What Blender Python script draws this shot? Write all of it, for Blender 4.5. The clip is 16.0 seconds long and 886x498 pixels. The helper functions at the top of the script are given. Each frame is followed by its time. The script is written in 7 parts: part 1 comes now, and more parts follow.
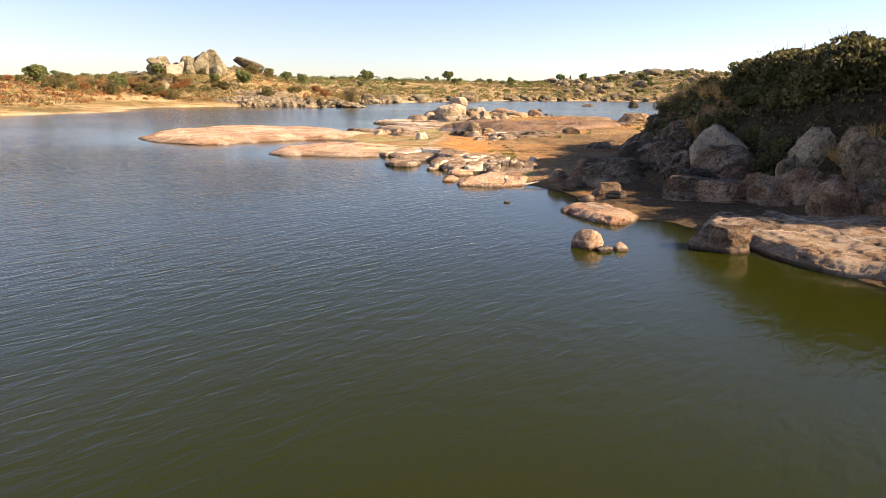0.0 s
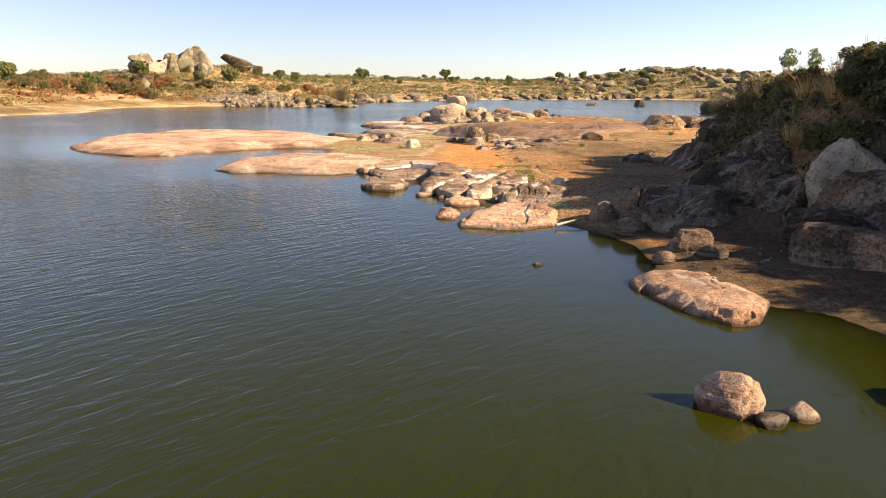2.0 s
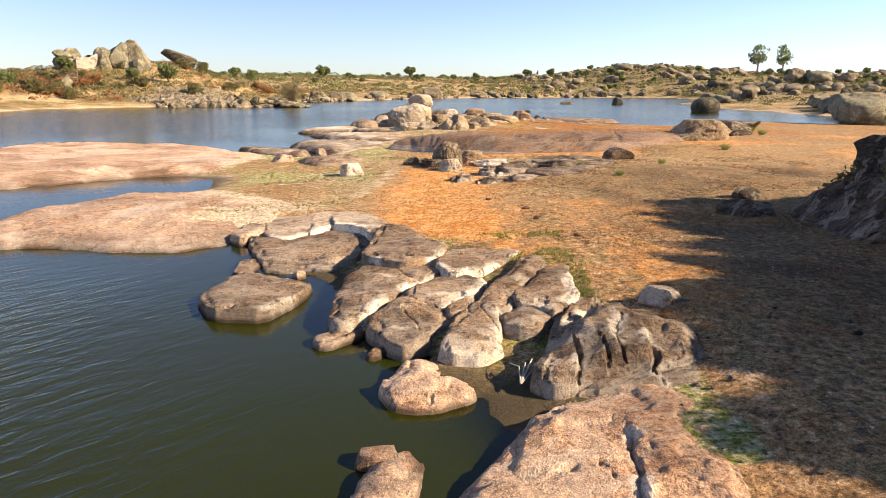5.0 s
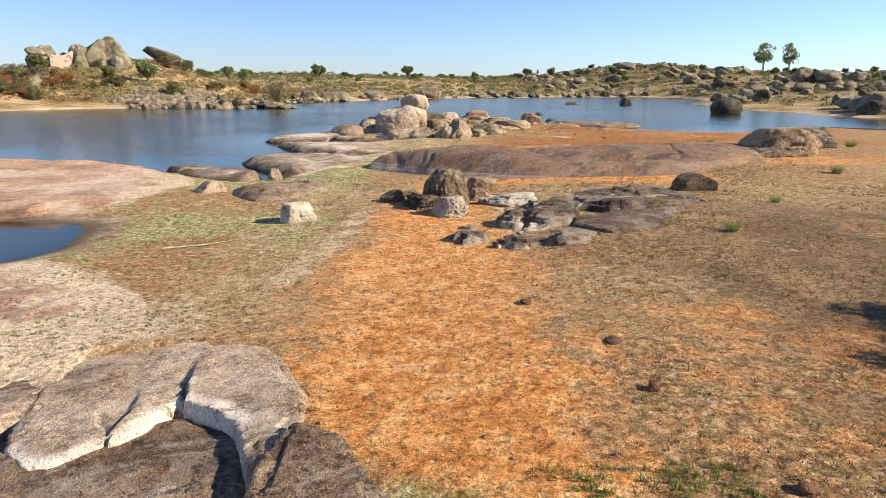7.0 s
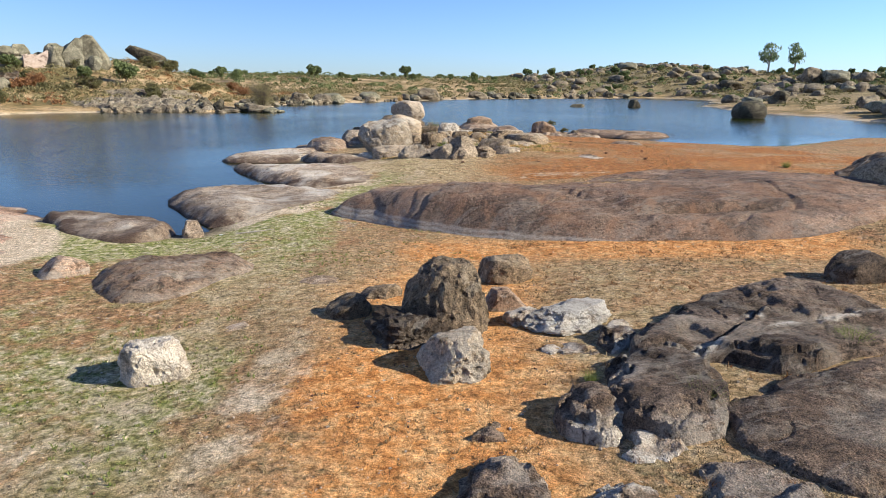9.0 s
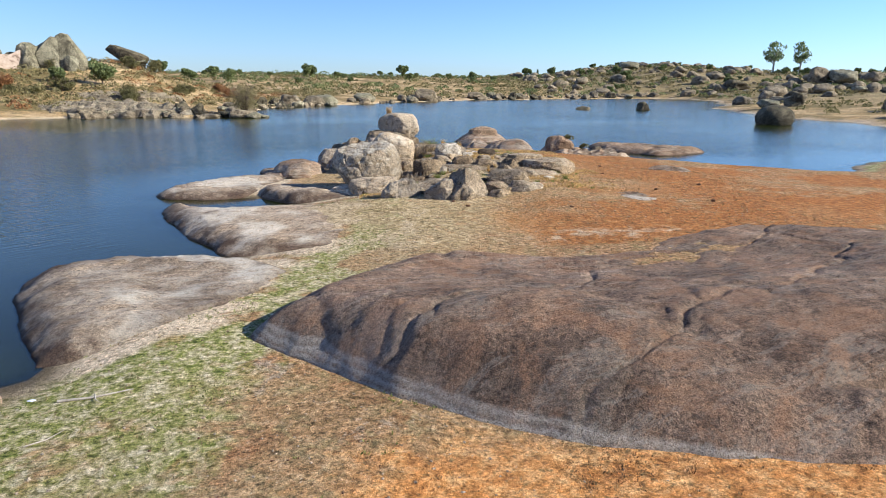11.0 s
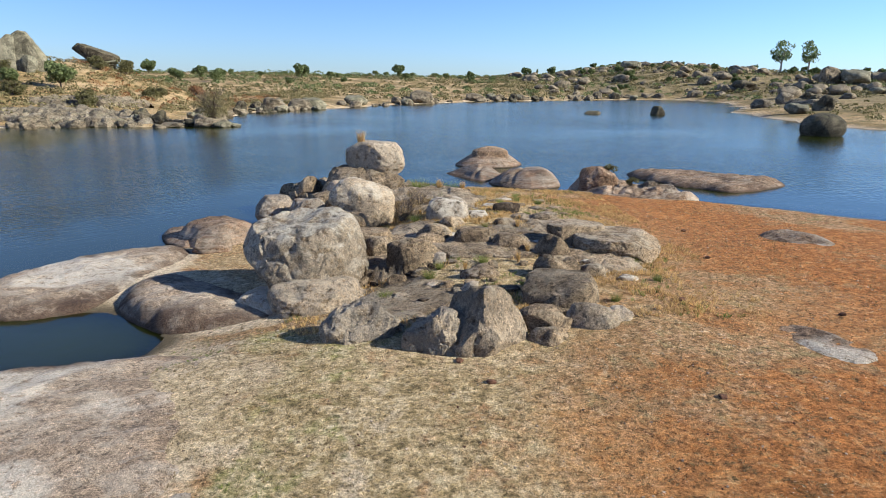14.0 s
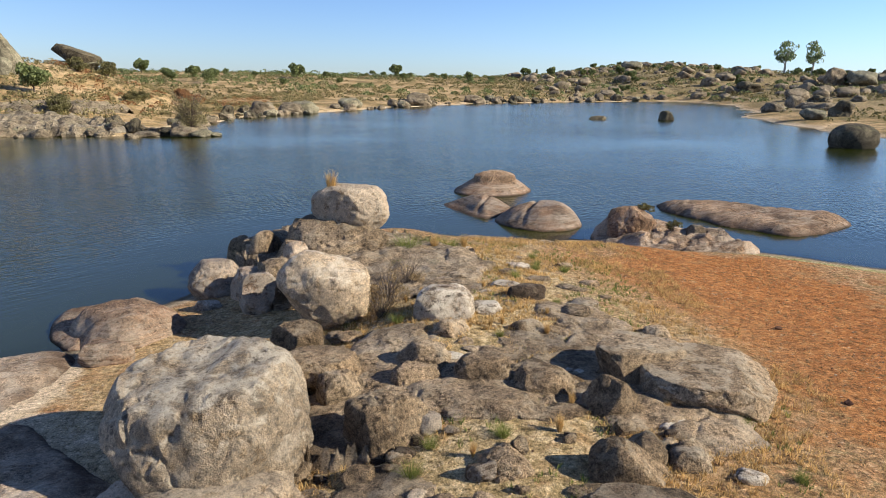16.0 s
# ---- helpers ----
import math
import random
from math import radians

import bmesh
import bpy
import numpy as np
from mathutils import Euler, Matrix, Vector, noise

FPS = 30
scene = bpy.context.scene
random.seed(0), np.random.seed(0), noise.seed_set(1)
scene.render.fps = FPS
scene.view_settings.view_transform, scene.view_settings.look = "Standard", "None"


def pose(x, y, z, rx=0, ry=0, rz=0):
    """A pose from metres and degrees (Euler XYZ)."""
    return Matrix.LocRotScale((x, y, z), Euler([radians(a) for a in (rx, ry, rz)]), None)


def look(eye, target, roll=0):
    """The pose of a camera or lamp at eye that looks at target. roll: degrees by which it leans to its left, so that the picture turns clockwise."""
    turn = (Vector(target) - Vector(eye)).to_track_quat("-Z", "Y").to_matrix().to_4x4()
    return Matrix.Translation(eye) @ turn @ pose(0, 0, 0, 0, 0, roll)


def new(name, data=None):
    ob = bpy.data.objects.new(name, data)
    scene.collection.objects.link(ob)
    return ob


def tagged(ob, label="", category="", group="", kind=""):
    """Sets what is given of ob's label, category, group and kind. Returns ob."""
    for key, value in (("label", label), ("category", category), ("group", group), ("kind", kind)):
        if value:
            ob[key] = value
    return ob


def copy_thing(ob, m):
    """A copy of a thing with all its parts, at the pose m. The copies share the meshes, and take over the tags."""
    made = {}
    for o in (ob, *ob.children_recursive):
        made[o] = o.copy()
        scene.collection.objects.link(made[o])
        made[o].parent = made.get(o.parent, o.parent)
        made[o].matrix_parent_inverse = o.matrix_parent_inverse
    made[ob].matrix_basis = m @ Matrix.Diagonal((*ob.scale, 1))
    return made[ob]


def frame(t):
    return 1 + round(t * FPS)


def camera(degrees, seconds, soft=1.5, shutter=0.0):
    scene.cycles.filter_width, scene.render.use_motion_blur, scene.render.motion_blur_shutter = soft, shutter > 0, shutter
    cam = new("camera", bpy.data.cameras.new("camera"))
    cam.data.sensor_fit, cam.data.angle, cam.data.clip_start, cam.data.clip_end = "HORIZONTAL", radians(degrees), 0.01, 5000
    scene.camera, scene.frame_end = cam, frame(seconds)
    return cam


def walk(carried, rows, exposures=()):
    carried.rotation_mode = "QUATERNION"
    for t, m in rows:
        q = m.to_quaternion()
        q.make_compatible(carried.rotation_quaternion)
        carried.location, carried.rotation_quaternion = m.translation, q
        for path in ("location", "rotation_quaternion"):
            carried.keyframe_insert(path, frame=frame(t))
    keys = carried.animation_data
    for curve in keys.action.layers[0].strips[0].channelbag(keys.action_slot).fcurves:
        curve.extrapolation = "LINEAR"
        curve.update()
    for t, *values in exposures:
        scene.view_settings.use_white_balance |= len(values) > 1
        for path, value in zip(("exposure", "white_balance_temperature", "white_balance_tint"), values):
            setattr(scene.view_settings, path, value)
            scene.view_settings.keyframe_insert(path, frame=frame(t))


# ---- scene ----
cam = camera(67.9, 16.0, 0.6)
PATH = [
    (0, (1.28, -0.936, 3.903), (1.176, 1.006, 3.436), 0.8),
    (0.5, (1.173, 1.156, 3.903), (1.071, 3.098, 3.435), 0.8),
    (1, (1.069, 3.38, 3.892), (0.97, 5.322, 3.423), 0.8),
    (1.5, (0.995, 5.705, 3.886), (0.895, 7.647, 3.416), 0.7),
    (2, (0.873, 8.105, 3.876), (0.776, 10.046, 3.405), 0.7),
    (2.5, (0.735, 10.667, 3.866), (0.677, 12.61, 3.396), 0.6),
    (3, (0.559, 13.235, 3.879), (0.555, 15.178, 3.406), 0.7),
    (5.5, (0.565, 25.575, 3.742), (0.566, 27.517, 3.267), 0.5),
    (6, (0.574, 28.04, 3.72), (0.577, 29.983, 3.245), 0.5),
    (6.5, (0.589, 30.419, 3.744), (0.593, 32.362, 3.268), 0.5),
    (7, (0.604, 32.856, 3.751), (0.609, 34.798, 3.275), 0.5),
    (7.5, (0.6, 35.297, 3.763), (0.607, 37.24, 3.286), 0.5),
    (8, (0.61, 37.597, 3.875), (0.618, 39.539, 3.398), 0.6),
    (8.5, (0.636, 39.644, 4.028), (0.645, 41.587, 3.551), 0.5),
    (9, (0.639, 41.74, 4.103), (0.648, 43.682, 3.627), 0.5),
    (11.5, (0.679, 52.429, 4.871), (0.695, 54.37, 4.39), 0.5),
    (12, (0.709, 54.504, 4.957), (0.726, 56.445, 4.475), 0.5),
    (12.5, (0.727, 56.702, 5.053), (0.746, 58.643, 4.571), 0.5),
    (13, (0.734, 58.864, 5.144), (0.754, 60.805, 4.663), 0.5),
    (13.5, (0.739, 61.02, 5.275), (0.761, 62.961, 4.793), 0.4),
    (14, (0.758, 63.156, 5.421), (0.781, 65.096, 4.939), 0.5),
    (14.5, (0.796, 65.343, 5.548), (0.822, 67.284, 5.066), 0.5),
    (15, (0.802, 67.275, 5.737), (0.829, 69.215, 5.253), 0.6),
    (15.5, (0.857, 68.746, 5.962), (0.885, 70.687, 5.478), 0.6),
    (16, (0.888, 70.028, 6.276), (0.917, 71.968, 5.791), 0.6),
]
walk(cam, [(t, look(eye, target, roll)) for t, eye, target, roll in PATH],
     [(0, 1.6, 8100, 21), (3, 1.5, 8100, 21), (5, 1.5, 7300, 17), (6, 1.4, 6800, 14), (7, 1.2, 6350, 12), (9, 1.08, 5650, 9), (12, 1.16, 5500, 8), (14, 1.04, 5500, 7), (16, 1.06, 6000, 10)])

# ---------------------------------------------------------------- world, sun
SUN_EL, SUN_AZ = radians(28), radians(106)
world = bpy.data.worlds.new("sky")
scene.world = world
world.use_nodes = True
wn = world.node_tree
sky = wn.nodes.new("ShaderNodeTexSky")
sky.sky_type = "NISHITA"
sky.sun_disc = False
sky.sun_elevation, sky.sun_rotation = SUN_EL, -SUN_AZ
sky.air_density, sky.dust_density, sky.ozone_density = 0.9, 0.35, 2.2
haze = wn.nodes.new("ShaderNodeMix")
haze.data_type, haze.blend_type = "RGBA", "MULTIPLY"
haze.inputs[0].default_value, haze.inputs[7].default_value = 1.0, (0.86, 0.965, 1.22, 1)
wn.links.new(sky.outputs[0], haze.inputs[6])
wn.links.new(haze.outputs[2], wn.nodes["Background"].inputs[0])
wn.nodes["Background"].inputs[1].default_value = 0.064
sun = new("sun", bpy.data.lights.new("sun", "SUN"))
sun.data.energy, sun.data.angle, sun.data.color = 5.0, radians(0.55), (1.0, 0.89, 0.72)
sun_from = Vector((math.sin(SUN_AZ) * math.cos(SUN_EL), math.cos(SUN_AZ) * math.cos(SUN_EL), math.sin(SUN_EL)))
sun.matrix_world = look(sun_from * 200, (0, 0, 0))


# ---------------------------------------------------------------- noise and plan geometry
def hash_grid(i, j, k, seed):
    n = (i * 374761393 + j * 668265263 + k * 2147483647 + seed * 974634777) & 0xFFFFFFFF
    n = ((n ^ (n >> 13)) * 1274126177) & 0xFFFFFFFF
    n = ((n ^ (n >> 16)) * 2246822519) & 0xFFFFFFFF
    return ((n ^ (n >> 15)) & 0xFFFFFF) / 8388607.5 - 1.0


def noise3(x, y, z, seed=0):
    """Smooth noise of -1 to 1 for arrays."""
    fx, fy, fz = np.floor(x), np.floor(y), np.floor(z)
    i, j, k = fx.astype(np.int64), fy.astype(np.int64), fz.astype(np.int64)
    u, v, w = x - fx, y - fy, z - fz
    u, v, w = [a * a * a * (a * (a * 6 - 15) + 10) for a in (u, v, w)]
    out = 0
    for di in (0, 1):
        for dj in (0, 1):
            for dk in (0, 1):
                out = out + hash_grid(i + di, j + dj, k + dk, seed) * (u if di else 1 - u) * (v if dj else 1 - v) * (w if dk else 1 - w)
    return out


def fbm(x, y, scale=1.0, seed=0, octaves=4, z=None):
    """Noise of several octaves; scale is the size of the largest swells in metres."""
    z = np.zeros_like(x) if z is None else z
    out, amp, total, f = 0, 1.0, 0, 1.0 / scale
    for o in range(octaves):
        out = out + amp * noise3(x * f + 17.3 * o, y * f - 9.1 * o, z * f + 4.7 * o, seed + o)
        total += amp
        amp, f = amp * 0.5, f * 2.03
    return out / total * 1.5


def noise2(x, y, scale, seed):
    """One octave on a plane, quick."""
    x, y = x / scale, y / scale
    fx, fy = np.floor(x), np.floor(y)
    i, j = fx.astype(np.int64), fy.astype(np.int64)
    u, v = x - fx, y - fy
    u, v = [a * a * (3 - 2 * a) for a in (u, v)]
    k = np.zeros_like(i)
    return (hash_grid(i, j, k, seed) * (1 - u) * (1 - v) + hash_grid(i + 1, j, k, seed) * u * (1 - v)
            + hash_grid(i, j + 1, k, seed) * (1 - u) * v + hash_grid(i + 1, j + 1, k, seed) * u * v)


def fbm2(x, y, scale, seed, octaves=4):
    out, amp, total = 0, 1.0, 0
    for o in range(octaves):
        out = out + amp * noise2(x + 31.7 * o, y - 12.9 * o, scale / 2.03**o, seed + o)
        total += amp
        amp *= 0.5
    return out / total * 1.5


def step(a, b, x):
    t = np.clip((x - a) / (b - a), 0, 1)
    return t * t * (3 - 2 * t)


def rounded(points, times=2, cut=0.25):
    p = np.array(points, float)
    for _ in range(times):
        q = np.roll(p, -1, 0)
        p = np.stack([(1 - cut) * p + cut * q, cut * p + (1 - cut) * q], 1).reshape(-1, 2)
    return p


def plates(x, y, size, seed, turn=0.0, long=1.0):
    """Broken plates: the distance to the nearest joint, and a chance value for each plate."""
    c, s = math.cos(turn), math.sin(turn)
    u, v = (x * c + y * s) / (size * long), (-x * s + y * c) / size
    i, j = np.floor(u).astype(np.int64), np.floor(v).astype(np.int64)
    zero = np.zeros_like(i)
    first, second, mark = np.full(u.shape, 9.0), np.full(u.shape, 9.0), np.zeros(u.shape)
    for di in (-1, 0, 1):
        for dj in (-1, 0, 1):
            px = i + di + 0.5 + 0.42 * hash_grid(i + di, j + dj, zero, seed)
            py = j + dj + 0.5 + 0.42 * hash_grid(i + di, j + dj, zero + 1, seed)
            d = np.hypot(u - px, v - py)
            near = d < first
            second = np.where(near, first, np.minimum(second, d))
            mark = np.where(near, hash_grid(i + di, j + dj, zero + 2, seed), mark)
            first = np.where(near, d, first)
    return (second - first) * size * 0.5, mark


def inside_by(x, y, poly):
    """Metres inside the outline; negative outside."""
    shape, x, y = np.shape(x), np.ravel(x), np.ravel(y)
    best, odd = np.full(x.shape, 1e18), np.zeros(x.shape, bool)
    for (ax, ay), (bx, by) in zip(poly, np.roll(poly, -1, 0)):
        dx, dy = bx - ax, by - ay
        t = np.clip(((x - ax) * dx + (y - ay) * dy) / (dx * dx + dy * dy + 1e-12), 0, 1)
        best = np.minimum(best, (x - ax - t * dx) ** 2 + (y - ay - t * dy) ** 2)
        if ay != by:
            odd ^= ((ay > y) != (by > y)) & (x < (bx - ax) * (y - ay) / (by - ay) + ax)
    return (np.sqrt(best) * np.where(odd, 1, -1)).reshape(shape)


# ---------------------------------------------------------------- the plan of land and water
NEAR_BANK = [(240, -60), (60, -15), (30, 3), (14, 9), (9.9, 12.4), (9.4, 13.8), (9.3, 15.1), (8.5, 16.4), (8.0, 17.9), (7.6, 19.5),
             (6.6, 20.3), (5.4, 20.1), (4.9, 20.8), (4.6, 21.9), (5.0, 23.0), (5.0, 24.8), (4.6, 25.8), (3.9, 26.9), (3.0, 27.6),
             (1.8, 28.1), (1.4, 29.4), (1.0, 30.5), (1.5, 31.3), (1.1, 32.1), (0.4, 32.5), (-0.7, 33.2), (-1.3, 33.9), (-1.5, 35.2),
             (-2.0, 35.9), (-2.8, 36.5), (-3.4, 37.4), (-4.1, 38.7), (-4.9, 39.1), (-6.1, 38.1)]
SLAB_SHORE = [(-8.6, 38.9), (-11.0, 38.2), (-11.8, 40.0), (-11.4, 41.9), (-10.9, 43.6), (-10.3, 45.6), (-8.9, 46.6), (-8.5, 47.7),
              (-8.7, 49.2), (-9.6, 50.9), (-12, 50.8), (-15, 48.6), (-17.3, 44.6), (-20.2, 45.7), (-23.9, 47.8), (-25.9, 53),
              (-25.6, 60), (-22.6, 65.2), (-19.8, 65.9), (-17.2, 64.1), (-14.6, 64.1), (-11.8, 61.8), (-9.6, 61.9), (-7.3, 60.5),
              (-6.5, 59.8), (-6.0, 60.6), (-7.3, 62.3), (-9.4, 66.0), (-8.5, 67.3), (-6.0, 67.6), (-4.8, 67.9), (-5.7, 68.9),
              (-7.7, 71.7), (-9.9, 75.3), (-9.5, 75.9), (-8.1, 74.7), (-6.5, 74.8), (-5.2, 75.6), (-5.3, 76.9), (-6.9, 78.4)]
NORTH_SHORE = [(-9.0, 77.9), (-11.0, 78.1), (-11.4, 78.9), (-10.8, 81.1), (-9.3, 83.2), (-7.8, 84.9), (-7.9, 86.6), (-6.9, 88.5),
               (-6.5, 90.3), (-6.6, 93), (-5.8, 95.5), (-4.2, 97.2), (-2, 98), (0.4, 97.8), (2.3, 96.4), (4.2, 96.6), (7.7, 97),
               (9.5, 96.2), (13.4, 95.4), (16.2, 93.5), (18.6, 91.2), (20.8, 89.9), (22.8, 88.0), (24.6, 88.6), (28, 93.5),
               (33, 97), (37.5, 94.5), (44, 90.0), (60, 84), (120, 74), (240, 66)]
LAKE = [(-60, -160), (-72, 30), (-57, 75), (-58.5, 105), (-62, 124), (-59.6, 133), (-55, 144.2), (-45, 147.6), (-37.5, 149.3), (-34.5, 153),
        (-36, 165), (-36.5, 179), (-35.5, 198), (-29, 208), (-18, 237), (-7.5, 260), (12.5, 300), (28, 313), (64, 345), (100, 371),
        (116, 352), (104, 300), (78, 232), (67, 216), (62, 182), (61, 165), (62, 150), (61, 133), (66, 124), (100, 112), (250, 92),
        (260, -160)]
MAIN = rounded(NEAR_BANK + SLAB_SHORE + NORTH_SHORE, 1)
LAKE = rounded(LAKE, 2)
# Bare slabs along the lake.
LONG_SLAB = [(-9.2, 51.8), (-12, 50.8), (-15, 48.4), (-17.3, 44.2), (-20.2, 45.2), (-24.2, 47.4), (-26.4, 53), (-26, 60), (-22.8, 65.6), (-17.2, 64.4), (-14.6, 64.4), (-11.9, 62), (-11.3, 60), (-9.6, 58.6), (-8.9, 56.4), (-8.8, 54)]
INLET_SLAB = [(-4.5, 38.9), (-4.1, 39.8), (-4.2, 41.5), (-4.1, 43), (-5.8, 44.8), (-8.3, 46.0), (-10.5, 45.7), (-11.5, 43), (-12.1, 40.3), (-11.1, 37.8), (-8.5, 38.4), (-6.1, 37.7)]
GREY_SLAB = [(-9.7, 66), (-8.7, 67.4), (-6, 67.8), (-4.5, 67.7), (-2.9, 66.7), (-2.5, 65), (-3.2, 63.3), (-4.7, 61.4), (-6.0, 60.5), (-7.7, 62.7)]
PALE_SLAB = [(-10.2, 75.5), (-9.4, 76.1), (-8.1, 74.9), (-6.5, 74.9), (-5.2, 75.5), (-3.4, 75.7), (-2.0, 74.2), (-1.3, 72.2), (-1.5, 70), (-2.4, 68), (-5, 68), (-6.0, 69.2), (-8.0, 71.8)]
ARM_SLAB = [(-11.7, 78.9), (-11, 77.9), (-9, 77.7), (-7.5, 78.5), (-7.1, 80), (-6.8, 81.5), (-6.9, 83.4), (-7.8, 84.8), (-9.6, 83.6), (-11.1, 81.4)]
POOL_SLAB = [(-7.3, 78.8), (-7.4, 80.7), (-6.6, 81.3), (-5.3, 80.1), (-3, 78.6), (-2.5, 77.2), (-3.7, 76.8), (-5, 76.7), (-5.9, 77.3)]
# Mud and turf between the blocks of the broken shore.
LEDGE = [(-4.2, 40.9), (-2.8, 41.2), (-1.7, 40.6), (-0.9, 39.2), (-0.3, 38.2), (0.2, 37.3), (-0.2, 36.2), (-1.2, 36.2), (-3.8, 38.2)]
APRON = [(-0.80, 33.71), (-0.42, 33.04), (0.04, 32.40), (0.35, 31.97), (0.22, 31.63), (0.07, 31.32), (0.67, 30.70), (1.67, 30.71), (2.65, 31.45), (4.52, 33.82), (2.93, 37.76), (-0.49, 39.87), (-1.08, 38.44), (-1.20, 36.29)]
# Heights of the dry lake floor and the knoll, in metres over the water.
LEVELS = [(3, 30, .32), (5, 36, .55), (2.8, 40.7, .58), (-1, 40, .38), (-4.1, 43.9, .24), (-7, 50, .12), (-4.6, 51.1, .19), (0, 46, .48), (0.6, 52, .5),
          (5, 46, .72), (9, 48, .85), (5, 53, .66), (-6.2, 59.1, .1), (-3, 60, .25), (1, 57, .38), (-2.5, 67.6, .22), (1.7, 73.2, .56),
          (7.9, 74.3, .85), (6, 76.5, .98), (1.5, 69, .42), (8, 71.5, .75), (15, 74, .8), (3, 79, .92), (1, 84, 1.05), (-1, 89, 1.15)]
LEVELS_NORTH = [(4, 86, 1.1), (7, 88, .7), (10, 80, .85), (12, 88, .45), (17, 84, .55), (14, 60, 1.0), (22, 62, 1.1), (30, 75, .8), (12, 26, 1.0),
                (8, 23, .3), (11, 17, .22), (13.5, 15, .4), (14.5, 20, 1.0), (-15, 55, .2), (-4, 79, .2), (-3, 84, .3), (-4.2, 82, .12), (-4.6, 85.6, .05), (-6, 84, .05), (-3.2, 87, .4), (-4.5, 89, .15)]


def levels(x, y):
    top = bottom = 0
    for a, b, c in LEVELS + LEVELS_NORTH:
        w = 1 / ((x - a) ** 2 + (y - b) ** 2 + 2.0) ** 1.6
        top, bottom = top + w * c, bottom + w
    return top / bottom


def bump(x, y, cx, cy, sx, sy, h, turn=0.0):
    c, s = math.cos(turn), math.sin(turn)
    u, v = ((x - cx) * c + (y - cy) * s) / sx, (-(x - cx) * s + (y - cy) * c) / sy
    return h * np.exp(-(u * u + v * v))


def mound(x, y):
    """The bushy rock mound on the near bank."""
    edge = np.interp(y, [12, 14, 16, 18, 20, 24, 27, 30, 36, 40, 43], [20, 17.0, 15.8, 15.0, 14.0, 12.3, 11.0, 10.1, 9.9, 10.2, 11.2]) + 0.5 * fbm2(x, y, 3.0, 12, 3)
    d = x - edge
    return (3.2 * step(0, 2.4, d) * (1 - 0.2 * step(32, 37, y)) + 0.8 * step(3.0, 7.5, d) * (1 - step(33, 38, y))) * (1 - step(39.5, 43.5, y)) * (1 - 0.7 * step(24, 34, x))


def far_land(x, y, s):
    """Height of the land round the lake, s metres from its shore."""
    z = 0.9 * (1 - np.exp(-np.maximum(s, 0) / 5)) + 1.6 * step(0, 60, s) + 6.5 * step(40, 400, y - 200 + 0.2 * np.abs(x)) * step(0, 120, s)
    hill = bump(x, y, -92, 196, 30, 22, 4.2) + bump(x, y, -73, 208, 24, 16, 5.0) + bump(x, y, -62, 178, 24, 14, 1.6) + bump(x, y, -115, 150, 42, 50, 3.4)
    hill = hill + bump(x, y, 150, 560, 62, 120, 11) + bump(x, y, 300, 440, 110, 120, 6.5) + bump(x, y, 130, 420, 60, 50, 3)
    hill = hill + bump(x, y, -180, 560, 170, 120, 4)
    rough = fbm2(x, y, 26, 5, 4) * 0.7 + fbm2(x, y, 90, 9, 3) * 1.0
    return z + hill * step(0, 25, s) + rough * step(2, 30, s)


def shore(x, y):
    j = 0.22 * fbm2(x, y, 1.7, 21, 3)
    return inside_by(x, y, MAIN) + j, -inside_by(x, y, LAKE) + 3 * fbm2(x, y, 9, 23, 3)


def ground_at(x, y, parts=False):
    x, y = np.asarray(x, float), np.asarray(y, float)
    s, f = shore(x, y)
    wide = 2.2 + 2.2 * step(0, 8, x) * step(60, 80, y) + 2.4 * (1 - step(37, 40, y)) * (1 - step(3.5, 5.5, x)) * step(28, 30, y)
    near = levels(x, y) * step(-0.1, wide, s) + 0.03 * step(0, 0.5, s) + mound(x, y) + bump(x, y, 1.2, 82.5, 3.6, 6.5, 0.34) * step(0.5, 2.5, s) + 0.04 * fbm2(x, y, 4.1, 3, 2) * step(0.3, 2, s)
    near = near + 0.008 * fbm2(x, y, 0.45, 8, 3) * step(0.2, 1, s) + (1.5 + 0.8 * fbm2(x, y, 20, 4, 3)) * step(6, 60, s) * step(20, 60, x)
    under = np.maximum(s, f)
    bed = np.maximum(-3.0, 0.28 * under - 0.03) + 0.03 * fbm2(x, y, 1.2, 6, 3)
    z = np.where(s > 0, near, np.where(f > 0, far_land(x, y, f), bed))
    here = (np.abs(x) < 5.5) & (np.abs(y - 35.5) < 7.5)
    if here.any():
        turf = inside_by(x[here], y[here], np.array(APRON)) + 0.15 * fbm2(x[here], y[here], 0.8, 55, 3)
        z[here] = np.maximum(z[here], -0.3 + (0.4 + 0.16 * step(32.0, 33.4, y[here])) * step(-0.35, 0.3, turf))
        dip = inside_by(x[here], y[here], np.array(LEDGE)) + 0.1 * fbm2(x[here], y[here], 0.7, 57, 3)
        z[here] = z[here] - np.maximum(z[here] - 0.22, 0) * step(-0.1, 0.3, dip)
    return (z, s, f) if parts else z


def h_at(x, y):
    return float(ground_at(np.array([x]), np.array([y]))[0])


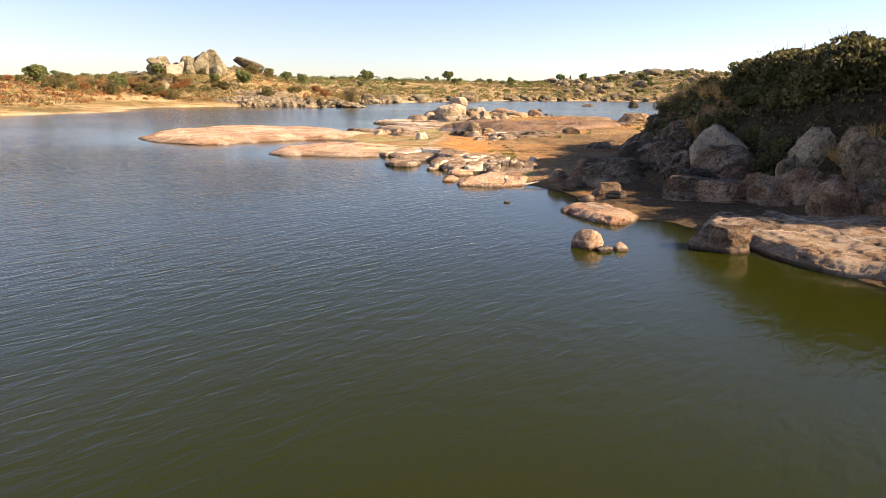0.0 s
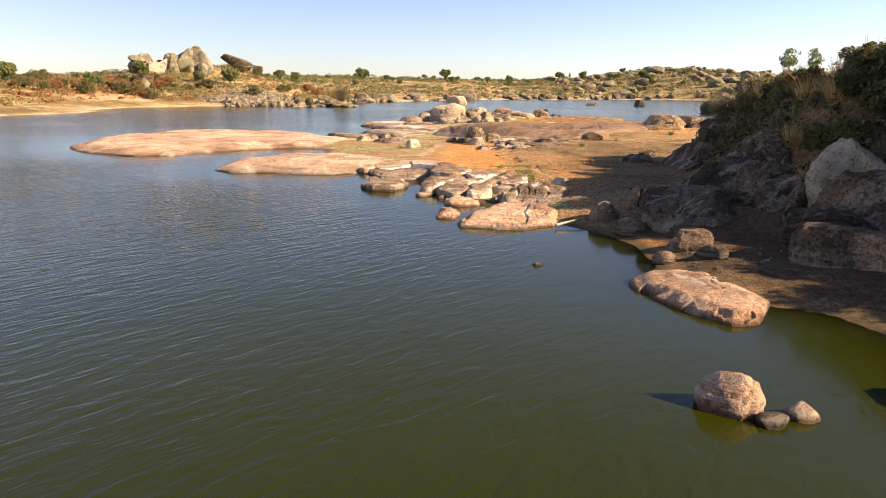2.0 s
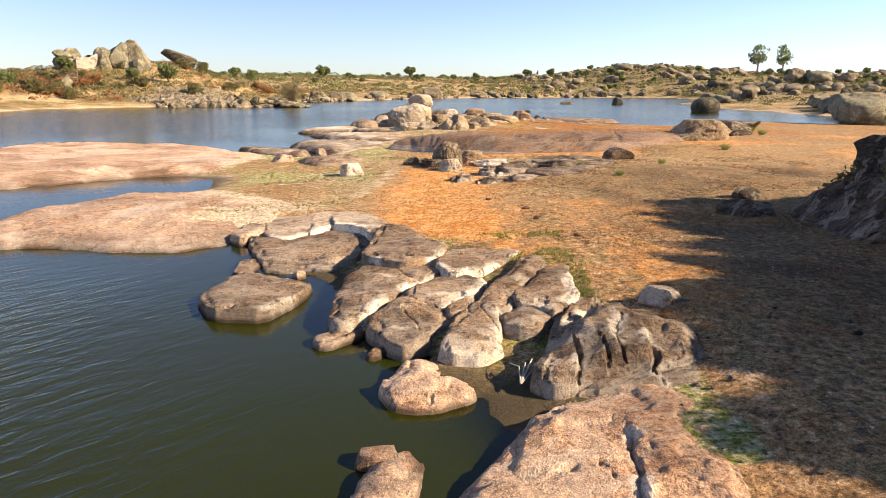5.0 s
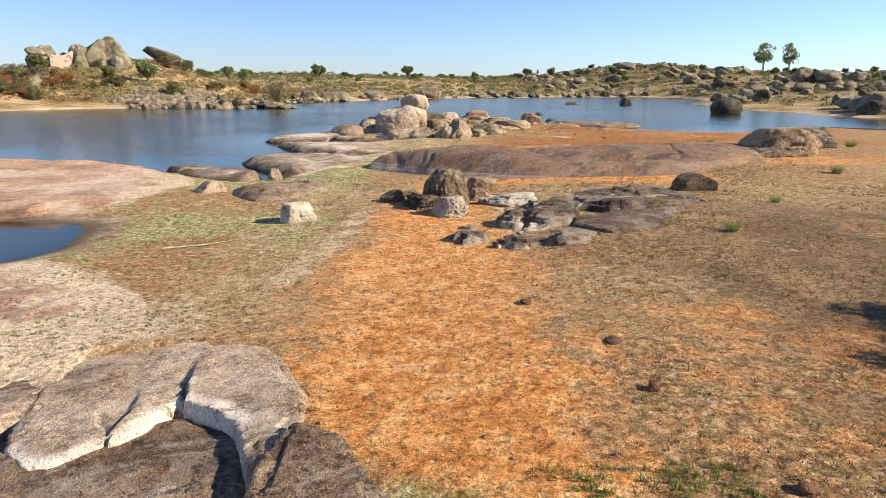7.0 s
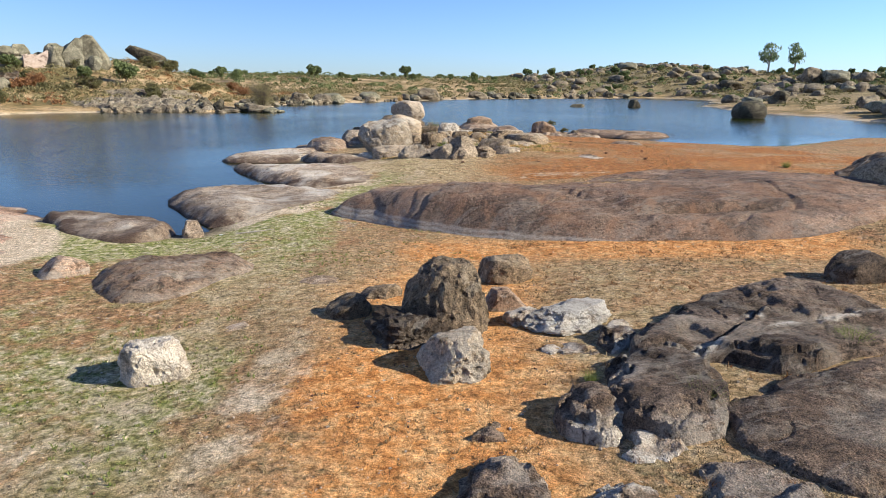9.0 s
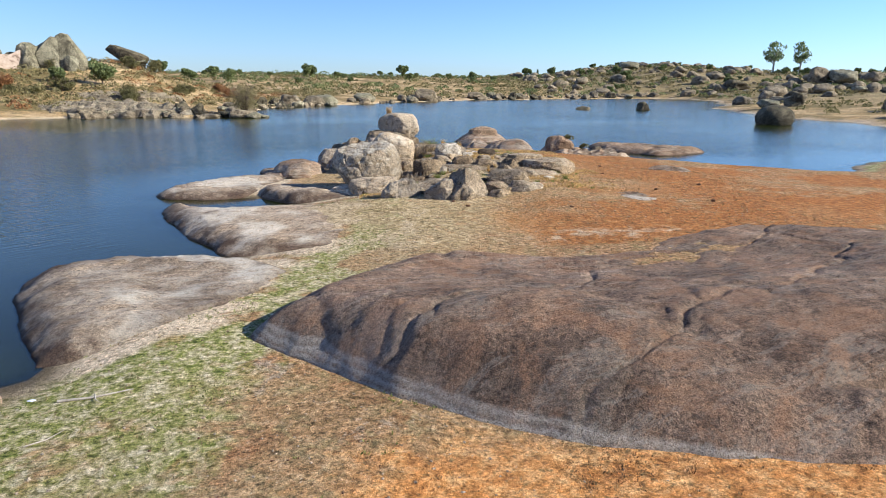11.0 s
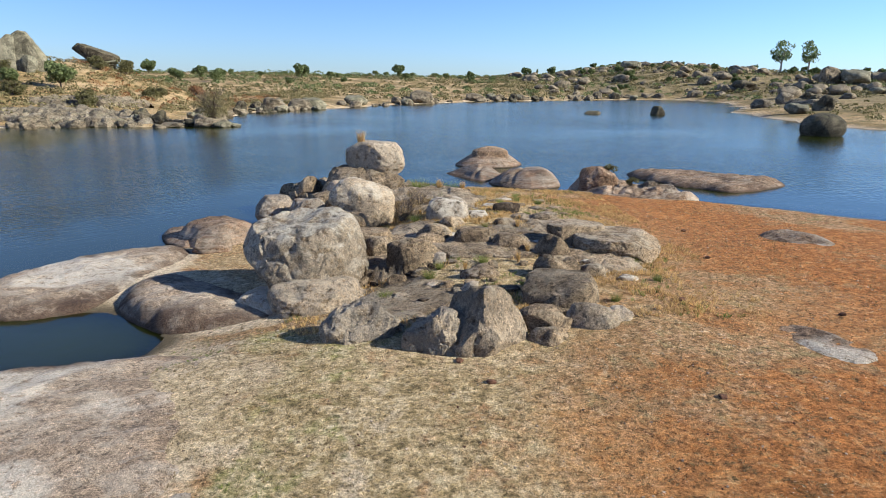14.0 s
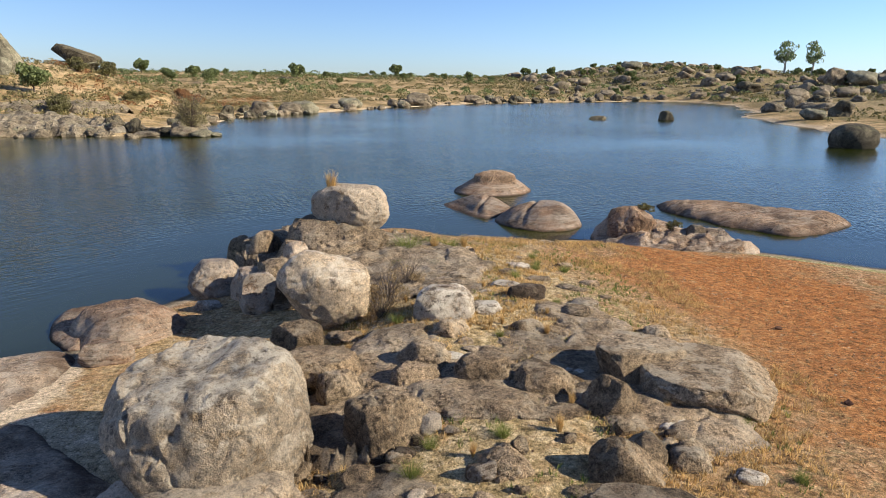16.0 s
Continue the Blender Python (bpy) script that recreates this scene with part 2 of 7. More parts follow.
# ---------------------------------------------------------------- materials
class Mat:
    """A node material in few words."""

    def __init__(self, name):
        self.m = bpy.data.materials.new(name)
        self.m.use_nodes = True
        self.t = self.m.node_tree
        self.bsdf = self.t.nodes["Principled BSDF"]
        geo = self.t.nodes.new("ShaderNodeNewGeometry")
        self.pos, self.nor = geo.outputs["Position"], geo.outputs["Normal"]

    def set(self, node, key, value):
        sock = node.inputs[key]
        if isinstance(value, bpy.types.NodeSocket):
            self.t.links.new(value, sock)
        else:
            sock.default_value = value

    def noise(self, scale, detail=4.0, rough=0.55, at=None, distort=0.0):
        n = self.t.nodes.new("ShaderNodeTexNoise")
        self.set(n, "Vector", at or self.pos), self.set(n, "Scale", scale), self.set(n, "Detail", detail), self.set(n, "Roughness", rough)
        self.set(n, "Distortion", distort)
        return n.outputs["Fac"]

    def cells(self, scale, feature="F1", at=None):
        n = self.t.nodes.new("ShaderNodeTexVoronoi")
        n.feature = feature
        self.set(n, "Vector", at or self.pos), self.set(n, "Scale", scale)
        return n.outputs["Distance"]

    def ramp(self, value, *stops):
        n = self.t.nodes.new("ShaderNodeValToRGB")
        while len(n.color_ramp.elements) < len(stops):
            n.color_ramp.elements.new(0.5)
        for e, (p, c) in zip(n.color_ramp.elements, stops):
            e.position, e.color = p, (*((c, c, c) if isinstance(c, (int, float)) else c), 1)
        self.set(n, 0, value)
        return n.outputs[0]

    def mix(self, fac, a, b, mode="MIX"):
        n = self.t.nodes.new("ShaderNodeMix")
        n.data_type, n.blend_type = "RGBA", mode
        self.set(n, 0, fac)
        for key, v in ((6, a), (7, b)):
            self.set(n, key, v if isinstance(v, bpy.types.NodeSocket) else (*v, 1))
        return n.outputs[2]

    def math(self, op, a, b=0.0):
        n = self.t.nodes.new("ShaderNodeMath")
        n.operation = op
        self.set(n, 0, a), self.set(n, 1, b)
        return n.outputs[0]

    def axis(self, value, which):
        n = self.t.nodes.new("ShaderNodeSeparateXYZ")
        self.set(n, 0, value)
        return n.outputs[which]

    def stretched(self, sx, sy, sz, turn=0.0):
        n = self.t.nodes.new("ShaderNodeMapping")
        n.vector_type = "TEXTURE"
        self.set(n, "Vector", self.pos)
        n.inputs["Scale"].default_value, n.inputs["Rotation"].default_value = (1 / sx, 1 / sy, 1 / sz), (0, 0, turn)
        return n.outputs[0]

    def warped(self, amount):
        n = self.t.nodes.new("ShaderNodeTexNoise")
        self.set(n, "Vector", self.pos), self.set(n, "Scale", 14.0)
        v = self.t.nodes.new("ShaderNodeVectorMath")
        v.operation = "MULTIPLY_ADD"
        self.t.links.new(n.outputs["Color"], v.inputs[0])
        v.inputs[1].default_value = (amount * 2,) * 3
        self.t.links.new(self.pos, v.inputs[2])
        return v.outputs[0]

    def attribute(self, name):
        n = self.t.nodes.new("ShaderNodeAttribute")
        n.attribute_name = name
        return n.outputs["Color"], n.outputs["Fac"]

    def chance(self):
        return self.t.nodes.new("ShaderNodeObjectInfo").outputs["Random"]

    def island(self):
        return self.t.nodes.new("ShaderNodeNewGeometry").outputs["Random Per Island"]

    def bump(self, height, strength, distance, onto=None):
        n = self.t.nodes.new("ShaderNodeBump")
        self.set(n, "Height", height)
        n.inputs["Strength"].default_value, n.inputs["Distance"].default_value = strength, distance
        if onto:
            self.set(n, "Normal", onto)
        return n.outputs[0]

    def done(self, colour, rough=0.9, normal=None, spec=0.3):
        self.set(self.bsdf, "Base Color", colour if isinstance(colour, bpy.types.NodeSocket) else (*colour, 1))
        self.set(self.bsdf, "Roughness", rough)
        self.bsdf.inputs["Specular IOR Level"].default_value = spec
        if normal:
            self.set(self.bsdf, "Normal", normal)
        return self.m


def granite(name, dark, mid, pale, lichen, lichen_amount, tide=0.0, strength=0.7, streaks=0.0, sides=0.1, bands=0.0, rusty=0.0, mossy=0.85):
    """Weathered granite: stains, coarse grain, lichen on top, pale tide lines near the water."""
    m = Mat(name)
    big, small, grain = m.noise(0.5, 6, 0.62, distort=0.7), m.noise(5.0, 8, 0.75), m.noise(30, 4, 0.8)
    flecks = m.noise(80, 3, 0.85)
    col = m.ramp(big, (0.34, dark), (0.50, mid), (0.64, pale))
    col = m.mix(0.85, col, m.ramp(small, (0.36, 0.5), (0.46, 0.88), (0.55, 1.08), (0.68, 1.35)), "MULTIPLY")
    col = m.mix(0.9, col, m.ramp(grain, (0.35, 0.5), (0.47, 0.93), (0.55, 1.08), (0.66, 1.45)), "MULTIPLY")
    col = m.mix(0.6, col, m.ramp(flecks, (0.36, 0.25), (0.48, 1.0), (0.64, 1.75)), "MULTIPLY")
    pock = m.noise(13, 3, 0.6)
    col = m.mix(0.9, col, m.ramp(pock, (0.33, 0.35), (0.44, 0.9), (0.54, 1.06), (0.66, 1.4)), "MULTIPLY")
    speck = m.cells(48)
    col = m.mix(0.85, col, m.ramp(speck, (0.12, 0.45), (0.34, 0.95), (0.62, 1.45)), "MULTIPLY")
    up = m.math("MAXIMUM", m.axis(m.nor, 2), 0.0)
    spots = m.ramp(m.noise(1.6, 7, 0.72, distort=0.8), (0.53 - 0.1 * lichen_amount, 0.0), (0.60 - 0.06 * lichen_amount, 1.0))
    spots = m.math("MULTIPLY", spots, m.ramp(grain, (0.36, 0.35), (0.5, 1.0)))
    cover = m.math("MULTIPLY", m.math("MULTIPLY", spots, m.ramp(up, (0.2, sides), (0.75, 1.0))), lichen_amount)
    col = m.mix(cover, col, lichen)
    moss = m.ramp(m.noise(4.2, 7, 0.78, distort=0.4), (0.55, 0.0), (0.62, mossy))
    col = m.mix(moss, col, tuple(0.5 * c for c in dark))
    if streaks:
        veins = m.ramp(m.noise(1.4, 6, 0.7, at=m.stretched(0.35, 1.6, 1.0, 0.45), distort=0.6), (0.54, 0.0), (0.585, 1.0), (0.63, 0.15))
        col = m.mix(m.math("MULTIPLY", veins, streaks), col, (0.62, 0.57, 0.50))
    if tide:
        level = m.stretched(0.3, 0.3, 6.0)
        lines = m.ramp(m.noise(1.0, 4, 0.65, at=level), (0.46, 0.0), (0.54, 1.0), (0.62, 0.1))
        low = m.ramp(m.axis(m.pos, 2), (0.30, 1.0), (0.85, 0.0))
        side = m.ramp(up, (0.75, 1.0), (0.95, 0.15))
        col = m.mix(m.math("MULTIPLY", m.math("MULTIPLY", m.math("MULTIPLY", lines, low), side), tide), col, (0.50, 0.46, 0.40))
        wet = m.ramp(m.axis(m.pos, 2), (0.03, 0.8), (0.10, 0.0))
        col = m.mix(wet, col, tuple(0.3 * c for c in dark))
    if rusty:
        col = m.mix(m.ramp(m.noise(0.9, 6, 0.7, distort=0.5), (0.5, 0.0), (0.6, rusty)), col, m.mix(1.0, m.ramp(grain, (0.36, 0.4), (0.64, 1.5)), (0.36, 0.198, 0.112), "MULTIPLY"))
    if bands:
        height = m.math("ADD", m.axis(m.pos, 2), m.math("MULTIPLY", m.math("SUBTRACT", m.noise(1.1, 5, 0.7), 0.5), 0.22))
        tidal = m.ramp(height, (0.30, 0.0), (0.345, 0.8), (0.38, 0.2), (0.44, 1.0), (0.49, 0.25), (0.55, 0.75), (0.60, 0.0))
        tidal = m.math("MULTIPLY", m.math("MULTIPLY", tidal, m.ramp(grain, (0.38, 0.25), (0.55, 1.0))), m.ramp(up, (0.90, bands), (0.99, 0.0)))
        col = m.mix(tidal, col, (0.52, 0.47, 0.41))
    _, crust = m.attribute("crust")
    flaky = m.math("MULTIPLY", crust, m.ramp(m.noise(4.5, 6, 0.75, distort=0.5), (0.38, 0.0), (0.48, 1.0)))
    col = m.mix(flaky, col, m.mix(1.0, m.ramp(grain, (0.38, 0.72), (0.6, 1.2)), (0.84, 0.79, 0.70), "MULTIPLY"))
    _, rim = m.attribute("rim")
    col = m.mix(m.math("MULTIPLY", rim, m.ramp(m.noise(1.3, 6, 0.7), (0.36, 0.25), (0.55, 1.0))), col, m.mix(1.0, m.ramp(grain, (0.38, 0.5), (0.62, 1.6)), (0.095, 0.063, 0.044), "MULTIPLY"))
    nor = m.bump(m.noise(11, 8, 0.78), strength, 0.07)
    nor = m.bump(pock, 1.0, 0.05, nor)
    nor = m.bump(grain, 1.0, 0.03, nor)
    nor = m.bump(speck, 0.8, 0.014, nor)
    tint = m.ramp(m.chance(), (0.0, (0.74, 0.71, 0.66)), (0.5, (0.88, 0.83, 0.75)), (1.0, (0.97, 0.89, 0.78)))
    return m.done(m.mix(1.0, col, tint, "MULTIPLY"), 0.92, nor, 0.2)


WARM = granite("granite_warm", (0.14, 0.095, 0.065), (0.33, 0.225, 0.155), (0.46, 0.345, 0.25), (0.62, 0.54, 0.43), 0.3, 0.5, streaks=0.45)
PINK = granite("granite_pink", (0.20, 0.115, 0.072), (0.37, 0.228, 0.148), (0.46, 0.31, 0.215), (0.57, 0.46, 0.35), 0.3, 0.5, 0.5, streaks=0.3, mossy=0.4)
PALE = granite("granite_pale", (0.165, 0.119, 0.081), (0.305, 0.232, 0.166), (0.41, 0.33, 0.248), (0.66, 0.59, 0.49), 0.4, 0.4, 0.45, streaks=0.35, mossy=0.4)
# Dark stone, with the deep shade by the mound put into its colour.
DARK = granite("granite_shade_dark", (0.026, 0.019, 0.013), (0.068, 0.049, 0.034), (0.13, 0.094, 0.065), (0.42, 0.36, 0.28), 0.25, 0.3, 0.7, streaks=0.35)
ISLET = granite("granite_islet", (0.085, 0.060, 0.043), (0.165, 0.115, 0.08), (0.25, 0.175, 0.122), (0.45, 0.39, 0.31), 0.3, 0.3, 0.8, streaks=0.25, bands=0.3, rusty=0.25, mossy=0.6)
WHALE = granite("granite_brown", (0.11, 0.074, 0.052), (0.205, 0.136, 0.093), (0.30, 0.20, 0.136), (0.50, 0.44, 0.36), 0.12, 0.3, 0.6, streaks=0.2, bands=1.0, rusty=0.55, mossy=0.5)
GREY = granite("granite_grey", (0.082, 0.060, 0.039), (0.207, 0.156, 0.102), (0.315, 0.243, 0.165), (0.53, 0.465, 0.355), 0.4, 0.0, 0.9)
WHITE = granite("granite_white", (0.12, 0.092, 0.07), (0.28, 0.225, 0.17), (0.43, 0.365, 0.29), (0.72, 0.67, 0.58), 1.0, 0.0, 0.9, streaks=0.6, sides=0.55)
BROWN = granite("granite_brown_bank", (0.058, 0.038, 0.025), (0.16, 0.103, 0.066), (0.265, 0.18, 0.12), (0.50, 0.45, 0.36), 0.25, 0.25, 0.8, streaks=0.25)
SHELF = granite("granite_shelf", (0.08, 0.054, 0.036), (0.205, 0.139, 0.090), (0.315, 0.225, 0.151), (0.55, 0.49, 0.40), 0.3, 0.25, 0.8, streaks=0.3)
CAPPED = granite("granite_capped", (0.145, 0.108, 0.069), (0.285, 0.219, 0.145), (0.40, 0.315, 0.215), (0.60, 0.55, 0.46), 0.85, 0.0, 0.9, sides=0.0)
CHAR = granite("granite_charcoal", (0.052, 0.037, 0.026), (0.138, 0.099, 0.071), (0.235, 0.174, 0.128), (0.46, 0.41, 0.34), 0.25, 0.0, 0.9, streaks=0.2)
FARROCK = granite("granite_far", (0.055, 0.045, 0.032), (0.15, 0.123, 0.088), (0.24, 0.2, 0.146), (0.3, 0.28, 0.2), 0.5, 0.0, 0.9, bands=0.0)
MOSSY = granite("granite_mossy", (0.022, 0.019, 0.013), (0.07, 0.06, 0.042), (0.13, 0.112, 0.08), (0.19, 0.18, 0.10), 0.5, 0.0, 0.8)
TAN = granite("granite_tan", (0.115, 0.085, 0.055), (0.25, 0.19, 0.125), (0.35, 0.275, 0.19), (0.64, 0.58, 0.47), 0.5, 0.0, 0.9)
HILL = granite("granite_hill", (0.07, 0.064, 0.046), (0.165, 0.153, 0.112), (0.255, 0.238, 0.178), (0.27, 0.27, 0.17), 0.6, 0.0, 0.8)


def soil():
    """Dry lake floor: rusty, green and pale growth by zone, with grit and scrub."""
    m = Mat("dry_ground")
    zone, _ = m.attribute("zone")
    _, wet = m.attribute("wet")
    _, far = m.attribute("far")
    _, humus_shade = m.attribute("humus_shade")
    fine, mid, grit = m.noise(24, 6, 0.72), m.noise(1.7, 6, 0.66, distort=0.5), m.noise(85, 2, 0.8)
    scrub = m.ramp(m.noise(6.5, 6, 0.75), (0.35, (0.085, 0.056, 0.028)), (0.45, (0.225, 0.132, 0.062)), (0.54, (0.36, 0.215, 0.108)), (0.66, (0.54, 0.39, 0.25)))
    scrub = m.mix(m.ramp(m.noise(0.9, 5, 0.7), (0.52, 0.0), (0.66, 0.8)), scrub, m.ramp(fine, (0.35, (0.15, 0.07, 0.03)), (0.65, (0.36, 0.175, 0.08))))
    scrub = m.mix(m.ramp(m.noise(2.1, 5, 0.75, distort=0.4), (0.50, 0.0), (0.62, 0.75)), scrub, m.ramp(fine, (0.35, (0.11, 0.09, 0.038)), (0.65, (0.31, 0.25, 0.12))))
    scrub = m.mix(m.ramp(m.noise(1.3, 6, 0.78, distort=0.6), (0.60, 0.0), (0.66, 0.75)), scrub, m.ramp(fine, (0.35, (0.13, 0.10, 0.078)), (0.65, (0.44, 0.37, 0.30))))
    rust = m.ramp(m.noise(3.2, 6, 0.72), (0.34, (0.31, 0.118, 0.030)), (0.48, (0.51, 0.228, 0.068)), (0.63, (0.64, 0.375, 0.165)))
    _, deep = m.attribute("deep")
    rust = m.mix(deep, rust, m.ramp(m.noise(3.6, 6, 0.74), (0.34, (0.085, 0.05, 0.017)), (0.46, (0.235, 0.088, 0.022)), (0.56, (0.31, 0.128, 0.036)), (0.68, (0.38, 0.235, 0.11))))
    green = m.ramp(m.noise(5.0, 6, 0.72), (0.32, (0.085, 0.115, 0.018)), (0.44, (0.20, 0.215, 0.050)), (0.54, (0.33, 0.295, 0.165)), (0.66, (0.50, 0.45, 0.34)))
    sand = m.ramp(m.noise(2.4, 6, 0.7), (0.3, (0.41, 0.32, 0.225)), (0.7, (0.60, 0.50, 0.38)))

    def part(i):
        return m.ramp(m.math("ADD", m.axis(zone, i), m.math("SUBTRACT", m.math("MULTIPLY", mid, 1.7), 0.85)), (0.30, 0.0), (0.66, 1.0))

    col = m.mix(part(0), scrub, rust)
    col = m.mix(part(1), col, green)
    col = m.mix(part(2), col, sand)
    _, straw = m.attribute("straw")
    thatch = m.ramp(m.noise(4.2, 6, 0.75), (0.34, (0.13, 0.100, 0.048)), (0.47, (0.31, 0.230, 0.120)), (0.62, (0.48, 0.385, 0.245)))
    col = m.mix(m.math("MULTIPLY", straw, m.ramp(mid, (0.36, 0.25), (0.5, 1.0))), col, thatch)
    tufts = m.ramp(m.cells(5.5, at=m.warped(0.12)), (0.10, 0.85), (0.30, 0.0))
    tufts = m.math("MULTIPLY", tufts, m.ramp(m.noise(0.8, 5, 0.7), (0.44, 0.0), (0.58, 1.0)))
    col = m.mix(tufts, col, m.ramp(fine, (0.38, (0.055, 0.045, 0.022)), (0.62, (0.16, 0.13, 0.06))))
    chips = m.ramp(m.cells(9.0, at=m.warped(0.06)), (0.06, 0.9), (0.16, 0.0))
    chips = m.math("MULTIPLY", chips, m.ramp(m.noise(0.6, 5, 0.7), (0.48, 0.0), (0.6, 1.0)))
    col = m.mix(chips, col, (0.58, 0.50, 0.40))
    land = m.ramp(m.noise(0.06, 6, 0.7), (0.40, (0.15, 0.115, 0.048)), (0.48, (0.29, 0.198, 0.092)), (0.60, (0.44, 0.325, 0.19)))
    scrubby = m.ramp(m.noise(0.15, 6, 0.75), (0.4, (0.13, 0.10, 0.05)), (0.6, (0.31, 0.24, 0.13)))
    _, rugged = m.attribute("rugged")
    land = m.mix(rugged, land, scrubby)
    land = m.mix(m.ramp(m.noise(0.5, 5, 0.7), (0.51, 0.0), (0.60, 0.8)), land, (0.115, 0.10, 0.042))
    col = m.mix(far, col, land)
    col = m.mix(0.8, col, m.ramp(fine, (0.35, (0.30, 0.29, 0.24)), (0.47, (0.93, 0.94, 0.9)), (0.55, 1.08), (0.66, (1.6, 1.55, 1.5))), "MULTIPLY")
    clod = m.noise(10, 3, 0.65)
    col = m.mix(0.85, col, m.ramp(clod, (0.34, (0.38, 0.37, 0.33)), (0.45, 0.92), (0.55, 1.06), (0.66, (1.4, 1.36, 1.3))), "MULTIPLY")
    col = m.mix(0.8, col, m.ramp(grit, (0.36, (0.22, 0.24, 0.2)), (0.48, 1.0), (0.63, (1.7, 1.62, 1.55))), "MULTIPLY")
    # Dark humus, its colour lowered further to stand in for deep shade.
    col = m.mix(humus_shade, col, m.ramp(m.noise(6, 5, 0.7), (0.35, (0.016, 0.013, 0.009)), (0.65, (0.062, 0.044, 0.026))))
    col = m.mix(wet, col, (0.070, 0.054, 0.030))
    col = m.mix(1.0, col, (0.93, 0.91, 0.86), "MULTIPLY")
    nor = m.bump(clod, 0.8, 0.05)
    nor = m.bump(fine, 0.7, 0.045, nor)
    nor = m.bump(grit, 0.7, 0.016, nor)
    return m.done(col, 0.95, nor, 0.15)


def water_material():
    m = Mat("lake_water")
    _, shallow = m.attribute("shallow")
    _, calm = m.attribute("calm")
    a = m.noise(1.0, 2, 0.5, at=m.stretched(1.5, 4.4, 1, radians(50)), distort=0.6)
    b = m.noise(1.0, 3, 0.6, at=m.stretched(3.5, 8.5, 1, radians(62)), distort=0.4)
    c = m.noise(1.0, 2, 0.5, at=m.stretched(0.16, 0.5, 1, radians(40)))
    height = m.math("ADD", m.math("ADD", a, m.math("MULTIPLY", b, 0.22)), m.math("MULTIPLY", c, 0.65))
    height = m.math("MULTIPLY", height, calm)
    nor = m.bump(height, 1.0, 0.085)
    m.bsdf.inputs["IOR"].default_value = 1.333
    surface = m.done(m.ramp(m.noise(0.08, 3), (0.3, (0.0155, 0.019, 0.0006)), (0.7, (0.020, 0.0235, 0.0011))), 0.14, nor, 0.36)
    clear = m.t.nodes.new("ShaderNodeBsdfTransparent")
    clear.inputs[0].default_value = (0.62, 0.60, 0.30, 1)
    gloss = m.t.nodes.new("ShaderNodeBsdfGlossy")
    gloss.inputs["Roughness"].default_value = 0.03
    m.set(gloss, "Normal", nor)
    fres = m.t.nodes.new("ShaderNodeFresnel")
    fres.inputs[0].default_value = 1.333
    m.set(fres, "Normal", nor)
    top = m.t.nodes.new("ShaderNodeMixShader")
    m.set(top, 0, fres.outputs[0]), m.t.links.new(clear.outputs[0], top.inputs[1]), m.t.links.new(gloss.outputs[0], top.inputs[2])
    both = m.t.nodes.new("ShaderNodeMixShader")
    m.set(both, 0, shallow), m.t.links.new(m.bsdf.outputs[0], both.inputs[1]), m.t.links.new(top.outputs[0], both.inputs[2])
    m.t.links.new(both.outputs[0], m.t.nodes["Material Output"].inputs[0])
    return surface


def leaf(name, dark, light, rough=0.7):
    m = Mat(name)
    col = m.ramp(m.island(), (0.0, dark), (0.6, light), (1.0, tuple(1.25 * c for c in light)))
    col = m.mix(0.6, col, m.ramp(m.noise(1.2, 3), (0.3, 0.55), (0.7, 1.4)), "MULTIPLY")
    surface = m.done(col, rough, None, 0.25)
    glow = m.t.nodes.new("ShaderNodeBsdfTranslucent")
    m.set(glow, "Color", col)
    both = m.t.nodes.new("ShaderNodeMixShader")
    both.inputs[0].default_value = 0.35
    m.t.links.new(m.bsdf.outputs[0], both.inputs[1]), m.t.links.new(glow.outputs[0], both.inputs[2])
    m.t.links.new(both.outputs[0], m.t.nodes["Material Output"].inputs[0])
    return surface


SOIL, WATER = soil(), water_material()
OAK = leaf("oak_leaves", (0.065, 0.083, 0.028), (0.16, 0.185, 0.068))
OLIVE = leaf("scrub_leaves", (0.060, 0.060, 0.020), (0.165, 0.145, 0.058))
GUM = leaf("gum_leaves", (0.09, 0.12, 0.05), (0.22, 0.26, 0.12))
BRAMBLE = leaf("bramble_leaves", (0.030, 0.032, 0.012), (0.105, 0.098, 0.036))
DRY = leaf("dry_grass", (0.25, 0.155, 0.055), (0.56, 0.37, 0.145), 0.8)
FAROLIVE = leaf("far_scrub_leaves", (0.085, 0.075, 0.030), (0.235, 0.195, 0.085))
TWIGS = leaf("dark_twigs", (0.030, 0.022, 0.013), (0.115, 0.080, 0.045), 0.9)
STUB = leaf("stubble", (0.11, 0.078, 0.036), (0.31, 0.22, 0.11), 0.85)
REDDISH = leaf("red_scrub", (0.12, 0.055, 0.025), (0.30, 0.15, 0.06), 0.8)
GREENGRASS = leaf("green_grass", (0.075, 0.095, 0.016), (0.20, 0.22, 0.055), 0.8)
CACTUS = leaf("cactus_pads", (0.09, 0.115, 0.04), (0.20, 0.23, 0.085), 0.55)


def bark_material(name, a, b):
    m = Mat(name)
    n = m.noise(9, 5, 0.7, at=m.stretched(1, 1, 0.25))
    return m.done(m.ramp(n, (0.3, a), (0.7, b)), 0.9, m.bump(n, 0.6, 0.03), 0.2)


BARK = bark_material("bark", (0.06, 0.045, 0.032), (0.17, 0.13, 0.10))
PALE_BARK = bark_material("pale_bark", (0.20, 0.17, 0.13), (0.48, 0.42, 0.34))


